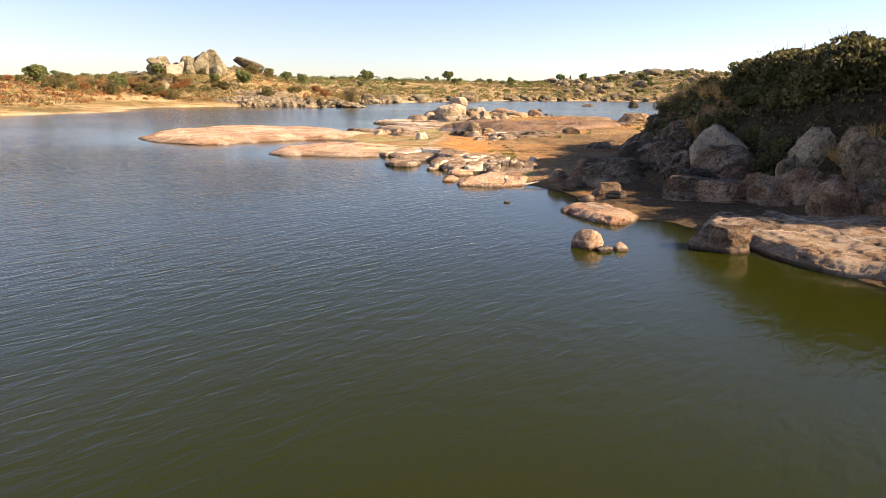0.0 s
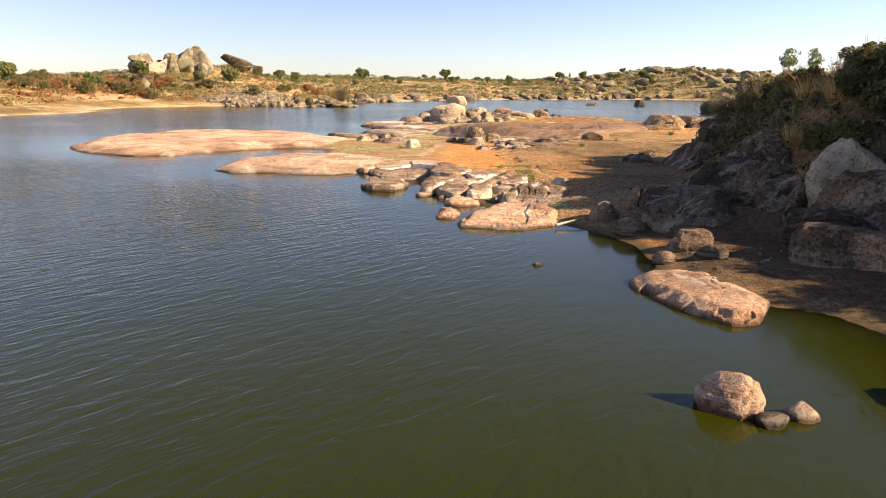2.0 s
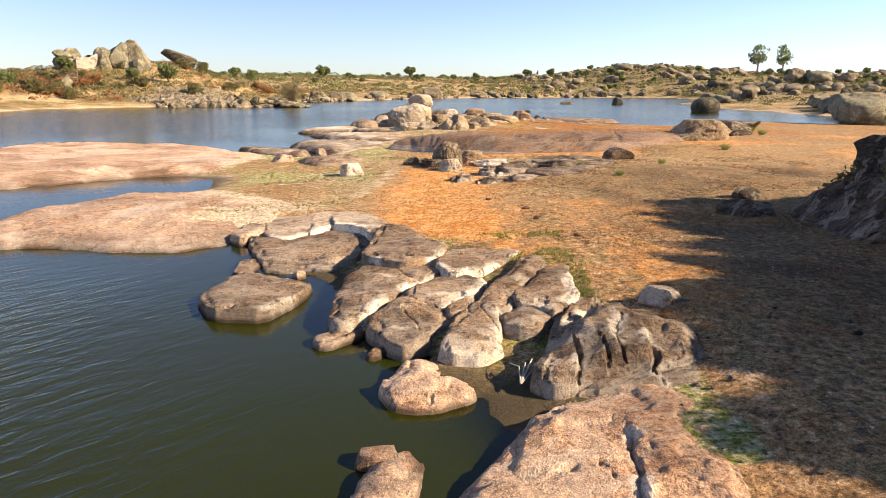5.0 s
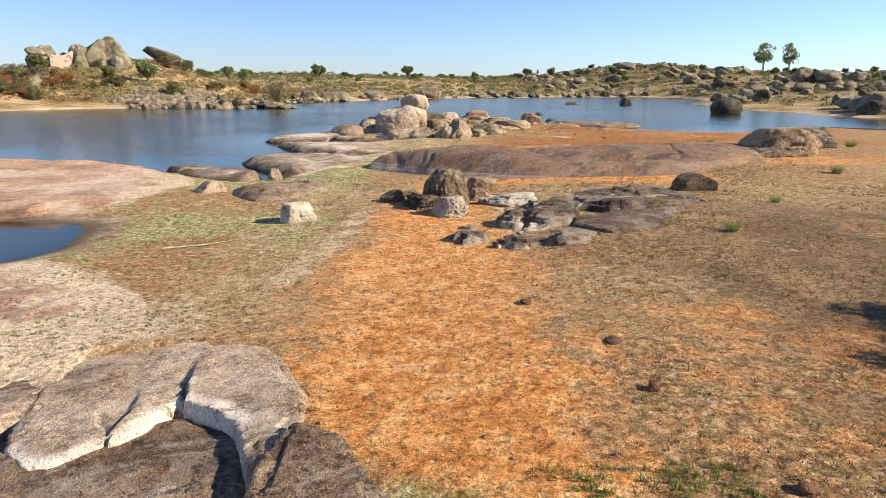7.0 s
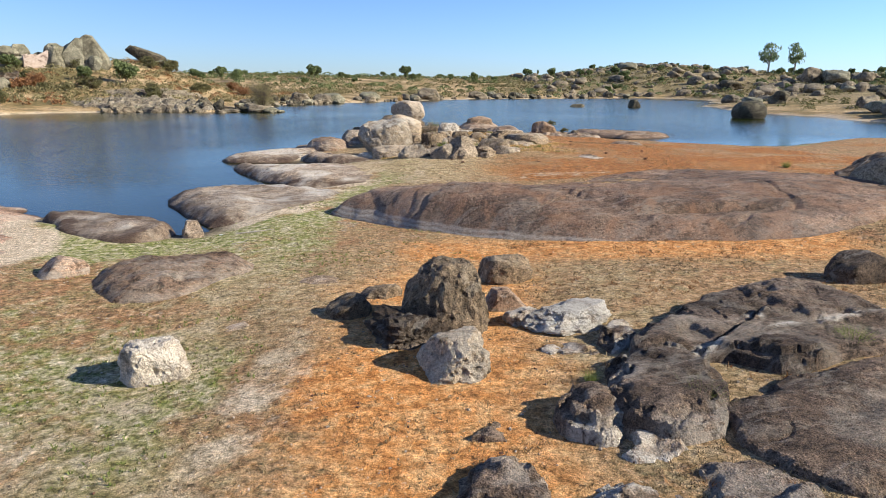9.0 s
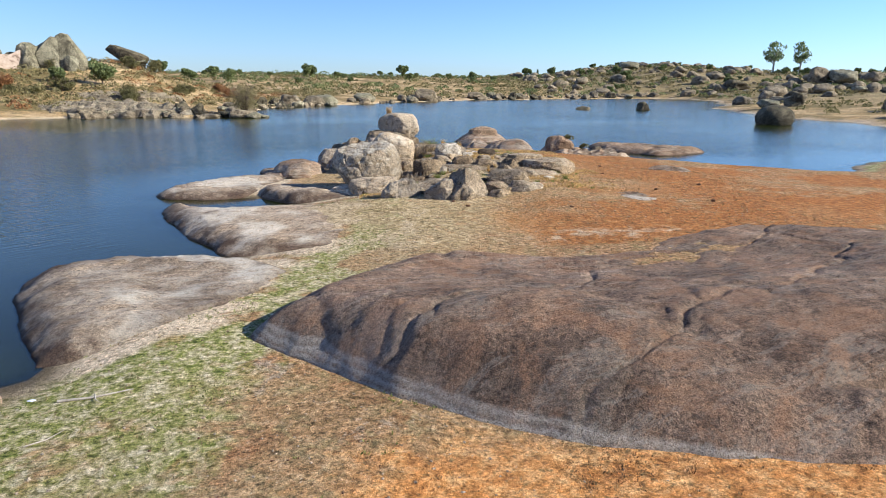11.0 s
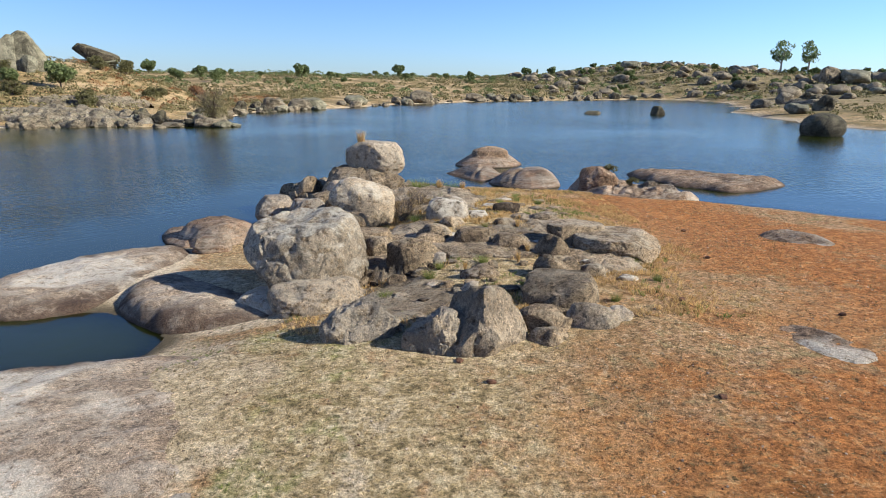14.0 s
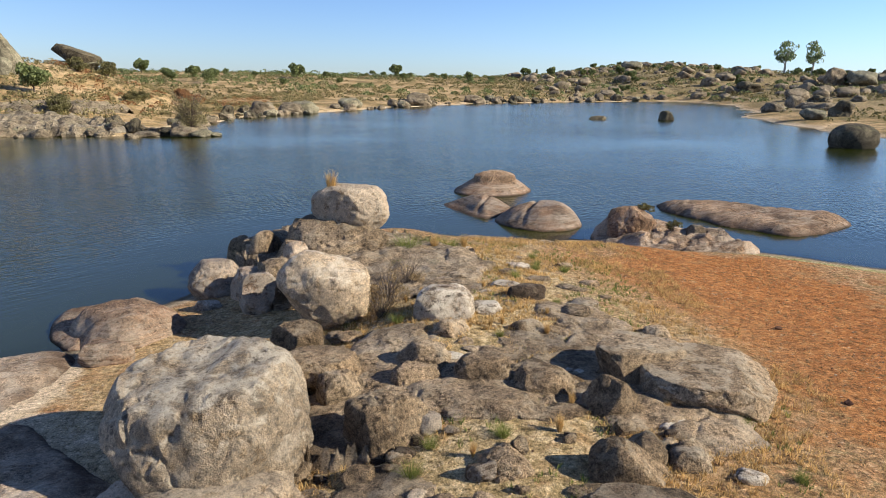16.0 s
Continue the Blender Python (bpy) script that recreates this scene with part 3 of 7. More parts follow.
def plaster_material():
    m = Mat("old_plaster")
    n = m.noise(1.3, 6, 0.7)
    col = m.ramp(n, (0.36, (0.20, 0.135, 0.10)), (0.46, (0.46, 0.35, 0.265)), (0.7, (0.58, 0.46, 0.36)))
    return m.done(col, 0.95, m.bump(m.noise(6, 5), 0.7, 0.05), 0.1)


PLASTER = plaster_material()


# ---------------------------------------------------------------- mesh helpers
def mesh_of(name, verts, faces, material, smooth=True):
    me = bpy.data.meshes.new(name)
    verts, faces = np.asarray(verts, np.float32), np.asarray(faces, np.int32)
    n = faces.shape[1]
    me.vertices.add(len(verts)), me.loops.add(faces.size), me.polygons.add(len(faces))
    me.vertices.foreach_set("co", verts.ravel())
    me.loops.foreach_set("vertex_index", faces.ravel())
    me.polygons.foreach_set("loop_start", np.arange(0, faces.size, n, dtype=np.int32))
    me.polygons.foreach_set("use_smooth", np.full(len(faces), smooth))
    me.update(calc_edges=True)
    if material:
        me.materials.append(material)
    return me


def put_colour(me, name, rgb):
    layer = me.attributes.new(name, "FLOAT_COLOR", "POINT")
    layer.data.foreach_set("color", np.concatenate([rgb, np.ones((len(rgb), 1))], 1).astype(np.float32).ravel())


def put_value(me, name, values):
    me.attributes.new(name, "FLOAT", "POINT").data.foreach_set("value", np.asarray(values, np.float32).ravel())


def grid_faces(nx, ny):
    i = np.arange(ny - 1)[:, None] * nx + np.arange(nx - 1)[None]
    return np.stack([i, i + 1, i + nx + 1, i + nx], -1).reshape(-1, 4)


def spaced(lo, a, b, hi, fine, grow):
    """Positions fine between a and b, and ever wider apart out to lo and hi."""
    mid = list(np.arange(a, b, fine))
    out, d = mid[-1:], fine
    up, down = [], []
    p = mid[-1]
    while p < hi:
        d *= grow
        p += d
        up.append(p)
    p, d = mid[0], fine
    while p > lo:
        d *= grow
        p -= d
        down.append(p)
    return np.array(down[::-1] + mid + up)


def part(name, me, parent, label=""):
    ob = new(name, me)
    ob.parent = parent
    return tagged(ob, label)


def thing(name, label, category, me=None, group="", kind="", at=None):
    ob = tagged(new(name, me), label, category, group, kind)
    if at is not None:
        ob.matrix_world = at
    return ob


# ---------------------------------------------------------------- ground and water
def build_ground():
    xs, ys = spaced(-3500, -14, 15.5, 3500, 0.15, 1.045), spaced(-400, 17, 101, 4200, 0.17, 1.035)
    x, y = np.meshgrid(xs, ys)
    z, s, f = ground_at(x, y, True)
    me = mesh_of("ground", np.stack([x, y, z], -1).reshape(-1, 3), grid_faces(len(xs), len(ys)), SOIL)
    x, y, z, s, f = [a.ravel() for a in (x, y, z, s, f)]
    wob = fbm2(x, y, 5.0, 31, 4)
    line = 0.3 + 0.02 * (y - 40)
    lane = np.exp(-((x - line - 0.9 * wob) / (2.1 - 0.01 * np.maximum(y - 36, 0))) ** 2) * step(31, 36, y) * (1 - step(53, 58, y))
    north = step(66, 70, y) * step(1.0, 3.5, x + 0.6 * wob - 0.06 * (y - 70)) * (1 - step(15, 24, x)) * 0.85
    rust = np.clip(lane * 1.05 + north * (0.62 + 0.7 * fbm2(x, y, 3.0, 35, 4)) + 0.55 * step(-0.1, 0.6, fbm2(x, y, 5, 37, 3)) * step(2.5, 5, x), 0, 1)
    rust = np.maximum(rust, 0.9 * np.exp(-((y - 56.5) / 1.6) ** 2) * step(-2, 1, x) * (1 - step(9, 12, x)))
    low = 1 - step(0.16, 0.36, z)
    green = np.clip(low * step(0.5, 1.6, s) * (0.85 + 0.5 * wob), 0, 1) * (x < 4) * (y > 29)
    green = np.maximum(green, np.clip(0.62 + 0.6 * wob, 0, 1) * step(-1.2, -3.0, x) * step(41, 45, y) * (1 - step(60, 64, y)))
    strip = np.exp(-((x + 3.4 - 0.21 * (y - 60) - 0.9 * wob) / 1.35) ** 2) * 1.2 * step(57, 60, y) * (1 - step(74, 77, y))
    green = np.maximum(green * (1 - step(62, 66, y)), strip * np.clip(0.75 + 1.2 * fbm2(x, y, 1.3, 39, 4), 0, 1))
    green = np.maximum(green, 0.55 * np.exp(-((x - 1.5) / 4.5) ** 2 - ((y - 82) / 9) ** 2) * np.clip(0.9 + fbm2(x, y, 2.5, 43, 3), 0, 1))
    green = np.maximum(green, 0.8 * step(0.3, 0.8, s) * (1 - step(1.2, 2.4, s)) * (x > 9) * (y > 80))
    sand = np.clip((1 - step(0.2, 1.6, s)) * 0.75 * step(28, 30, y) + 0.35 * np.exp(-((x + 3.6) / 1.6) ** 2) * step(43, 47, y) * (1 - step(55, 58, y)), 0, 1)
    sand = np.maximum(sand, 1.0 * np.exp(-((x + 0.8) / 2.0) ** 2 - ((y - 71.5) / 3.8) ** 2))
    sand = np.maximum(sand, 0.6 * np.exp(-((x + 3.6) / 1.3) ** 2 - ((y - 42.0) / 1.6) ** 2))
    sand = np.maximum(sand, 0.4 * np.exp(-((x - 4.5) / 5) ** 2 - ((y - 69.0) / 0.8) ** 2))
    knoll = np.exp(-((x - 1.8) / 4.2) ** 2 - ((y - 83.5) / 7.5) ** 2)
    straw = np.clip(1.5 * knoll + 1.0 * np.exp(-((x - 0.4) / 2.3) ** 2 - ((y - 71.0) / 5.0) ** 2) + 0.6 * step(0.1, 0.6, fbm2(x, y, 4.5, 47, 3)) * (y > 66) * (1 - 0.7 * step(3, 6, x)), 0, 1)
    rust = rust * (1 - 0.85 * np.clip(1.3 * knoll, 0, 1))
    for outline in (LONG_SLAB, INLET_SLAB, GREY_SLAB, PALE_SLAB, ARM_SLAB, POOL_SLAB):
        sand = np.maximum(sand, 0.95 * step(-0.9, 0.2, inside_by(x, y, rounded(outline, 1)) + 0.5 * wob))
    straw = np.where(y > 60, straw, 0.95 * step(39, 45, y) * (1 - 0.5 * step(57, 60, y)) * step(-4.5, -3.0, x) * (1 - 0.85 * rust) * (1 - 0.5 * step(3, 6, x)) * np.clip(0.75 + 0.9 * fbm2(x, y, 3.5, 48, 3), 0, 1))
    sand = sand * (1 - 0.9 * np.clip(strip * (0.75 + 1.2 * fbm2(x, y, 1.1, 53, 3)), 0, 1))
    cleft = (1 - step(3.0, 4.0, s + 0.5 * wob)) * step(29, 30.5, y) * (1 - step(37.5, 39, y)) * (1 - step(3.2, 4.2, x))
    rust, sand = rust * (1 - 0.8 * cleft), sand * (1 - 0.9 * cleft)
    green = np.maximum(green, 0.5 * cleft)
    sand = np.maximum(sand, 0.62 * np.exp(-((x - 0.8) / 2.6) ** 2 - ((y - 74.0) / 1.4) ** 2))
    green = np.maximum(green, 0.95 * np.exp(-((x + 2.5) / 0.8) ** 2 - ((y - 75.4) / 0.9) ** 2))
    sand = sand * (1 - 0.9 * np.exp(-((x + 2.5) / 0.8) ** 2 - ((y - 75.4) / 0.9) ** 2))
    rut = np.exp(-((x - np.interp(y, [43, 46, 50, 54], [-2.2, -1.95, -1.6, -1.2]) - 0.25 * wob) / 0.4) ** 2) * step(40, 44, y) * (1 - step(54, 57, y))
    sand = np.maximum(sand, 0.8 * rut * np.clip(0.7 + fbm2(x, y, 1.2, 56, 3), 0, 1))
    put_value(me, "deep", 0.9 * step(64, 68, y) * step(0.5, 5.0, x + 0.8 * wob))
    put_value(me, "straw", straw * (f < 0))
    put_colour(me, "zone", np.stack([rust, green, sand], 1))
    mud = np.clip((1 - step(0.02, 0.13, z)) * (s > -6), 0, 1) * 0.9
    mud = np.maximum(mud, 0.85 * np.exp(-((x - 0.8) / 1.0) ** 2 - ((y - 31.1) / 0.8) ** 2))
    put_value(me, "wet", mud * (1 - step(0.0, 0.4, f)))
    put_value(me, "far", step(0, 1.5, f))
    put_value(me, "rugged", 0.9 * step(3, 16, f) * step(45, 75, x + 0.1 * (y - 300)) * step(120, 300, y))
    # Dark soil of mound and bank foot, with the mound's shade painted in.
    soil_shade = step(0.15, 1.2, mound(x, y)) + (1 - step(25.5, 29, y)) * (1 - step(20, 45, x)) * step(0.2, 0.9, s) * 0.8
    # Cleft floors: dark soil plus painted shade between the blocks.
    soil_shade = np.maximum(soil_shade, 0.75 * cleft * step(-0.4, 0.3, fbm2(x, y, 0.9, 54, 3)))
    # The floor to the right is darkened in patches.
    soil_shade = np.maximum(soil_shade, 0.5 * step(3.0, 7.5, x + 0.8 * wob) * step(30, 34, y) * (1 - step(47, 53, y)) * (0.7 + 0.6 * step(-0.3, 0.4, fbm2(x, y, 1.1, 58, 4))))
    put_value(me, "humus_shade", np.clip(soil_shade * (0.85 + 0.4 * wob), 0, 1) * (f < 0))
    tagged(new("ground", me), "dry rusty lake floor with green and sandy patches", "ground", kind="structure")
    return xs, ys


def build_water():
    xs, ys = spaced(-300, -14, 13, 420, 0.25, 1.06), spaced(-300, 10, 98, 420, 0.25, 1.05)
    x, y = np.meshgrid(xs, ys)
    z, s, f = ground_at(x, y, True)
    me = mesh_of("water", np.stack([x, y, np.zeros_like(x)], -1).reshape(-1, 3), grid_faces(len(xs), len(ys)), WATER)
    put_value(me, "shallow", np.exp(np.minimum(z, 0).ravel() / 0.16) * 0.85)
    gust = 0.55 + 0.45 * fbm2(x, y, 18, 41, 3)
    calm = gust * (0.6 + 0.4 * step(8, 26, y)) * (0.05 + 0.95 * step(0.6, 9, -np.maximum(s, f))) * (1 - 0.1 * step(60, 100, y)) * (1 - 0.45 * step(-16, -30, x) * step(110, 130, y))
    put_value(me, "calm", np.clip(calm, 0.03, 2).ravel())
    tagged(new("water", me), "murky green lake water with small wind ripples", "water", kind="structure")


build_ground()
build_water()


# ---------------------------------------------------------------- rocks
def ball(level):
    bm = bmesh.new()
    bmesh.ops.create_icosphere(bm, subdivisions=level, radius=1)
    v = np.array([p.co for p in bm.verts])
    f = np.array([[p.index for p in q.verts] for q in bm.faces])
    bm.free()
    return v, f


BALLS = {n: ball(n) for n in (1, 2, 3, 4, 5, 6)}


def rock_shape(seed, level=5, facets=7, lumpy=0.22, layers=0.0, cuts=(), boxy=2.0):
    """A weathered block within -1..1: a ball, squared by boxy, cut by planes, swollen, cracked and pitted."""
    v, f = BALLS[level]
    rng = np.random.default_rng(seed)
    p = v / (np.abs(v) ** boxy).sum(1)[:, None] ** (1 / boxy)
    p = p / np.abs(p).max()
    for _ in range(facets):
        n = rng.normal(size=3) * (1, 1, 0.75)
        n /= np.linalg.norm(n)
        d = rng.uniform(0.54, 0.88) * (1 + 0.1 * (boxy - 2))
        over = np.maximum(p @ n - d, 0)
        p = p - 0.84 * over[:, None] * n
    for *n, d in cuts:
        n = np.array(n) / np.linalg.norm(n)
        p = p - 0.93 * np.maximum(p @ n - d, 0)[:, None] * n
    x, y, z = p.T
    k = lumpy / 0.22
    split = np.abs(fbm(x, y, 1.0, seed + 21, 3, z))
    grow = 1 + 0.8 * lumpy * fbm(x, y, 1.2, seed, 2, z) + 0.06 * k * fbm(x, y, 0.42, seed + 7, 3, z) - 0.05 * k * np.maximum(0.035 - split, 0) / 0.035
    pits = np.maximum(fbm(x, y, 0.3, seed + 13, 2, z) - 0.4, 0)
    if level > 3:
        grow = grow + 0.036 * k * (fbm(x, y, 0.15, seed + 9, 3, z) - 1.3 * np.maximum(0.16 - np.abs(fbm(x, y, 0.34, seed + 11, 2, z)), 0) / 0.16)
    p = p * (grow - 0.1 * k * pits)[:, None]
    if layers:
        band = z * 7 + 1.2 * x + 1.5 * fbm(x, y, 0.9, seed + 3, 2, z)
        p[:, :2] *= (1 + 1.3 * layers * (np.abs((band / math.pi) % 2 - 1) * 2 - 1))[:, None]
    return p, f


def rock(name, label, x, y, w, d, top, material, seed, base=None, turn=0.0, level=4, facets=7, lumpy=0.22, layers=0.0, tilt=(0, 0), sink=0.6, taper=0.0, flat=1.0, cuts=(), crust=0.0, boxy=None, group="", category="rock"):
    """A boulder w wide and d deep whose top is at that height over the water; it sits in the ground."""
    level = min(level, 3 if w < 0.45 else 4 if w < 0.95 else 5 if w < 2.2 else 6)
    p, f = rock_shape(seed, level, facets, lumpy, layers, cuts, boxy or (2.7 if facets > 5 else 2.25))
    if base is None:
        base = h_at(x, y)
    base = max(base, -0.4)
    r = Euler((radians(tilt[0]), radians(tilt[1]), radians(turn))).to_matrix()
    p = p @ np.array(r).T
    p[:, 2] = np.where(p[:, 2] > flat, flat + 0.12 * (p[:, 2] - flat), p[:, 2])
    lo, hi = p.min(0), p.max(0)
    h = (top - base) * (1 + sink)
    size = np.array([w, d, h])
    p = (p - (lo + hi) / 2) / (hi - lo) * size
    p[:, 2] += h / 2
    if taper:
        p[:, :2] *= (1 - taper * (1 - step(0.1, 0.75, p[:, 2] / h)))[:, None]
    me = mesh_of(name, p, f, material)
    if crust:
        put_value(me, "crust", np.full(len(p), crust))
    me.set_sharp_from_angle(angle=radians(27))
    return thing(name, label, category, me, group, at=Matrix.Translation((x, y, top - h)))


def slab(name, label, outline, high, material, seed, edge=0.4, base=None, res=0.1, rough=0.06, dome=0.0, jag=0.12, slope=(0, 0), steps=0.0, bumps=(), plate=None, crag=0.012, crust=0.0, rim=0.0, faces=0.0, blend=0.0, sharp=False, group="", category="rock slab"):
    """A low rock with the given outline: steep worn edges, a broad top, cracks and steps."""
    poly = rounded(outline, 1 if sharp else 2)
    lo, hi = poly.min(0) - 0.5, poly.max(0) + 0.5
    nx, ny = [int((b - a) / res) + 2 for a, b in zip(lo, hi)]
    x, y = np.meshgrid(np.linspace(lo[0], hi[0], nx), np.linspace(lo[1], hi[1], ny))
    s = inside_by(x, y, poly) + jag * (fbm2(x, y, 1.1, seed, 4) + 0.35)
    cx, cy = poly.mean(0)
    if base is None:
        base = float(np.median(ground_at(poly[:, 0], poly[:, 1])))
    deep = max(s.max(), 0.3)
    prof = np.sin(np.clip(s / edge, 0, 1) * np.pi / 2) ** 0.85
    z = base + high * prof + dome * step(0, deep, s) + slope[0] * (x - cx) * prof + slope[1] * (y - cy) * prof
    z = z + rough * (fbm2(x, y, 1.4, seed + 5, 4) + 0.6 * fbm2(x, y, 0.4, seed + 6, 4)) * prof
    for bx, by, bw, bd, bh, bt in bumps:
        z = z + bump(x, y, bx, by, bw, bd, bh, bt) * prof
    if steps:
        q = (z - base) / steps
        fl = np.floor(q)
        z = base + steps * (fl + step(0.72, 1.0, q - fl)) * 0.65 + 0.35 * (z - base)
    if plate:
        size, lift, gap, turn, long = plate
        wx, wy = x + 0.12 * size * fbm2(x, y, 0.5 * size, seed + 30, 3), y + 0.12 * size * fbm2(x, y, 0.5 * size, seed + 31, 3)
        joint, mark = plates(wx, wy, size, seed + 32, turn, long)
        z = z + lift * mark * prof * (s > 0) - gap * (1 - step(0.0, 0.025 + 0.02 * size, joint)) * prof
        small, chip = plates(wx, wy, 0.3 * size, seed + 35, turn + 0.4, 1.6)
        chance = fbm2(x, y, 1.1 * size, seed + 36, 3)
        broken = (joint < 0.17 * size * (0.7 + chance)) | (s < 0.3 + 0.25 * chance)
        z = z - np.where(broken, (0.3 + 0.7 * np.abs(chip)) * np.maximum(0.8 * lift, 0.025), 0) * prof - np.where(broken, 0.5 * gap * (1 - step(0, 0.03, small)), 0) * prof
        flake = np.where(broken, step(-0.3, 0.2, chip), 0.25 * (joint < 0.3 * size))
        z = z + 0.35 * lift * np.sin(7 * mark) * ((x - cx) * np.cos(9 * mark) + (y - cy) * np.sin(9 * mark)) / max(deep, 0.5) * prof * 0.5
    else:
        flake = step(0.15, 0.5, fbm2(x, y, 1.6, seed + 37, 3))
    crack = np.abs(noise2(0.5 * x + 0.9 * y + 0.25 * fbm2(x, y, 0.8, seed + 8, 3), 0.45 * x - 0.3 * y, 1.5, seed + 9))
    z = z - 0.10 * (1 - step(0.0, 0.045, crack)) * prof * (noise2(x, y, 1.7, seed + 10) > -0.1) * (res < 0.06)
    z = z + crag * (fbm2(x, y, 0.28, seed + 40, 3) - 1.4 * np.maximum(0.25 - np.abs(fbm2(x, y, 0.5, seed + 41, 3)), 0) / 0.25) * prof
    if blend:
        land, far_in, _ = ground_at(x, y, True)
        sunk = land + 0.06 + 0.05 * fbm2(x, y, 1.3, seed + 50, 4)
        w = step(1.0, 2.8, far_in + 0.5 * fbm2(x, y, 1.8, seed + 51, 3)) * blend
        z = z * (1 - w) + np.minimum(z, sunk) * w
    flake = np.maximum(crust * flake, faces * (1 - step(edge, edge + 0.16, s)) * step(-0.1, 0.35, fbm2(x, y, 0.9, seed + 39, 3)))
    z = np.where(s < 0, base + np.maximum(s * 4.5, -1.2), z)
    f = grid_faces(nx, ny)
    keep = s.ravel()[f].max(1) > -0.28
    f = f[keep]
    used = np.unique(f)
    remap = np.zeros(nx * ny, int)
    remap[used] = np.arange(len(used))
    v = np.stack([x - cx, y - cy, z], -1).reshape(-1, 3)[used]
    me = mesh_of(name, v, remap[f], material)
    me.set_sharp_from_angle(angle=radians(27))
    put_value(me, "crust", flake.ravel()[used])
    put_value(me, "rim", (rim * (1 - step(0.1, 1.2, s + 0.45 * fbm2(x, y, 1.5, seed + 38, 3)))).ravel()[used])
    return thing(name, label, category, me, group, at=Matrix.Translation((cx, cy, 0)))


def block(name, label, outline, top, material, seed, slope=(0, 0), low=-0.15, res=0.035, batter=0.07, rough=0.04, chips=0.9, dome=0.0, fissures=(), faces=0.8, side=(0.5, -0.85), crust=0.12, tiers=0.0, group="", category="rock"):
    """A flat-topped block split off along joints: sheer sides, chipped edges, fissures and pale crust on its broken faces."""
    poly = rounded(outline, 1, 0.12)
    lo, hi = poly.min(0) - 0.2, poly.max(0) + 0.2
    nx, ny = [int((b - a) / res) + 2 for a, b in zip(lo, hi)]
    x, y = np.meshgrid(np.linspace(lo[0], hi[0], nx), np.linspace(lo[1], hi[1], ny))
    inner = inside_by(x, y, poly)
    s = inner + 0.045 * fbm2(x, y, 0.55, seed, 4) + 0.07
    cx, cy = poly.mean(0)
    cap = top + slope[0] * (x - cx) + slope[1] * (y - cy) + rough * (fbm2(x, y, 1.3, seed + 1, 3) + 0.45 * fbm2(x, y, 0.26, seed + 2, 4))
    cap = cap - dome * (1 - step(0, 0.35, s))
    if tiers:
        q = (cap + 0.5 * tiers * fbm2(x, y, 1.0, seed + 12, 3)) / tiers
        cap = cap * 0.4 + 0.6 * tiers * (np.floor(q) + step(0.7, 1.0, q - np.floor(q)))
    joint, mark = plates(x + 0.05 * fbm2(x, y, 0.3, seed + 3, 3), y, 0.26, seed + 4, 0.7, 1.7)
    chipped = (s < 0.13 * (0.6 + mark)) & (mark > -0.1)
    cap = cap - chips * np.where(chipped, 0.03 + 0.06 * np.abs(mark), 0) - 0.02 * (1 - step(0.0, 0.06, s))
    line = np.abs(fbm2(x + 0.4 * y, y - 0.3 * x, 1.1, seed + 5, 3))
    cap = cap - 0.035 * (1 - step(0.0, 0.035, line)) * (noise2(x, y, 0.9, seed + 6) > 0.0)
    pale = np.zeros_like(x)
    for ax, ay, bx, by, wide, deep in fissures:
        dx, dy = bx - ax, by - ay
        t = np.clip(((x - ax) * dx + (y - ay) * dy) / (dx * dx + dy * dy), 0, 1)
        across = ((x - ax) * dy - (y - ay) * dx) / math.hypot(dx, dy) + 0.09 * fbm2(x, y, 0.6, seed + 7, 3)
        d = np.hypot(np.hypot(x - ax - t * dx, y - ay - t * dy) * (t * (1 - t) == 0), across)
        cap = cap - deep * (1 - step(0.15 * wide, 0.75 * wide * (0.4 + 2.4 * t * (1 - t)), d)) + 0.3 * deep * np.tanh(across / 0.015) * np.exp(-(d / 0.3) ** 2)
        pale = np.maximum(pale, 0.6 * (1 - step(wide, wide + 0.12, d)) * step(-0.2, 0.3, fbm2(x, y, 0.5, seed + 8, 3)))
    z = cap - (cap - low) * np.clip(-s / batter, 0, 1)
    gy, gx = np.gradient(inner, y[1, 0] - y[0, 0], x[0, 1] - x[0, 0])
    facing = step(-0.15, 0.45, -(gx * side[0] + gy * side[1]) / np.maximum(np.hypot(gx, gy), 1e-6))
    edge = (1 - step(0.03, 0.24, s + 0.13 * fbm2(x, y, 0.4, seed + 9, 3))) * step(-0.3, 0.25, fbm2(x, y, 0.8, seed + 10, 3))
    white = np.maximum(np.maximum(faces * facing * edge, pale), crust * step(0.1, 0.5, fbm2(x, y, 0.7, seed + 11, 3)))
    f = grid_faces(nx, ny)
    f = f[s.ravel()[f].max(1) > -batter - 0.03]
    used = np.unique(f)
    remap = np.zeros(nx * ny, int)
    remap[used] = np.arange(len(used))
    me = mesh_of(name, np.stack([x - cx, y - cy, z], -1).reshape(-1, 3)[used], remap[f], material)
    me.set_sharp_from_angle(angle=radians(32))
    put_value(me, "crust", white.ravel()[used])
    return thing(name, label, category, me, group, at=Matrix.Translation((cx, cy, 0)))


# ---- the near bank
rock("boulder", "rounded reddish granite boulder standing in shallow water", 4.14, 15.95, 0.82, 0.75, 0.47, PINK, 11, base=-0.1, facets=4, level=5, lumpy=0.28)
rock("stone", "small wet brown stone breaking the water", 4.52, 15.55, 0.42, 0.36, 0.12, DARK, 12, base=-0.1, level=3)
rock("stone", "small wet brown stone breaking the water", 4.98, 15.72, 0.42, 0.38, 0.2, WARM, 13, base=-0.1, level=3)
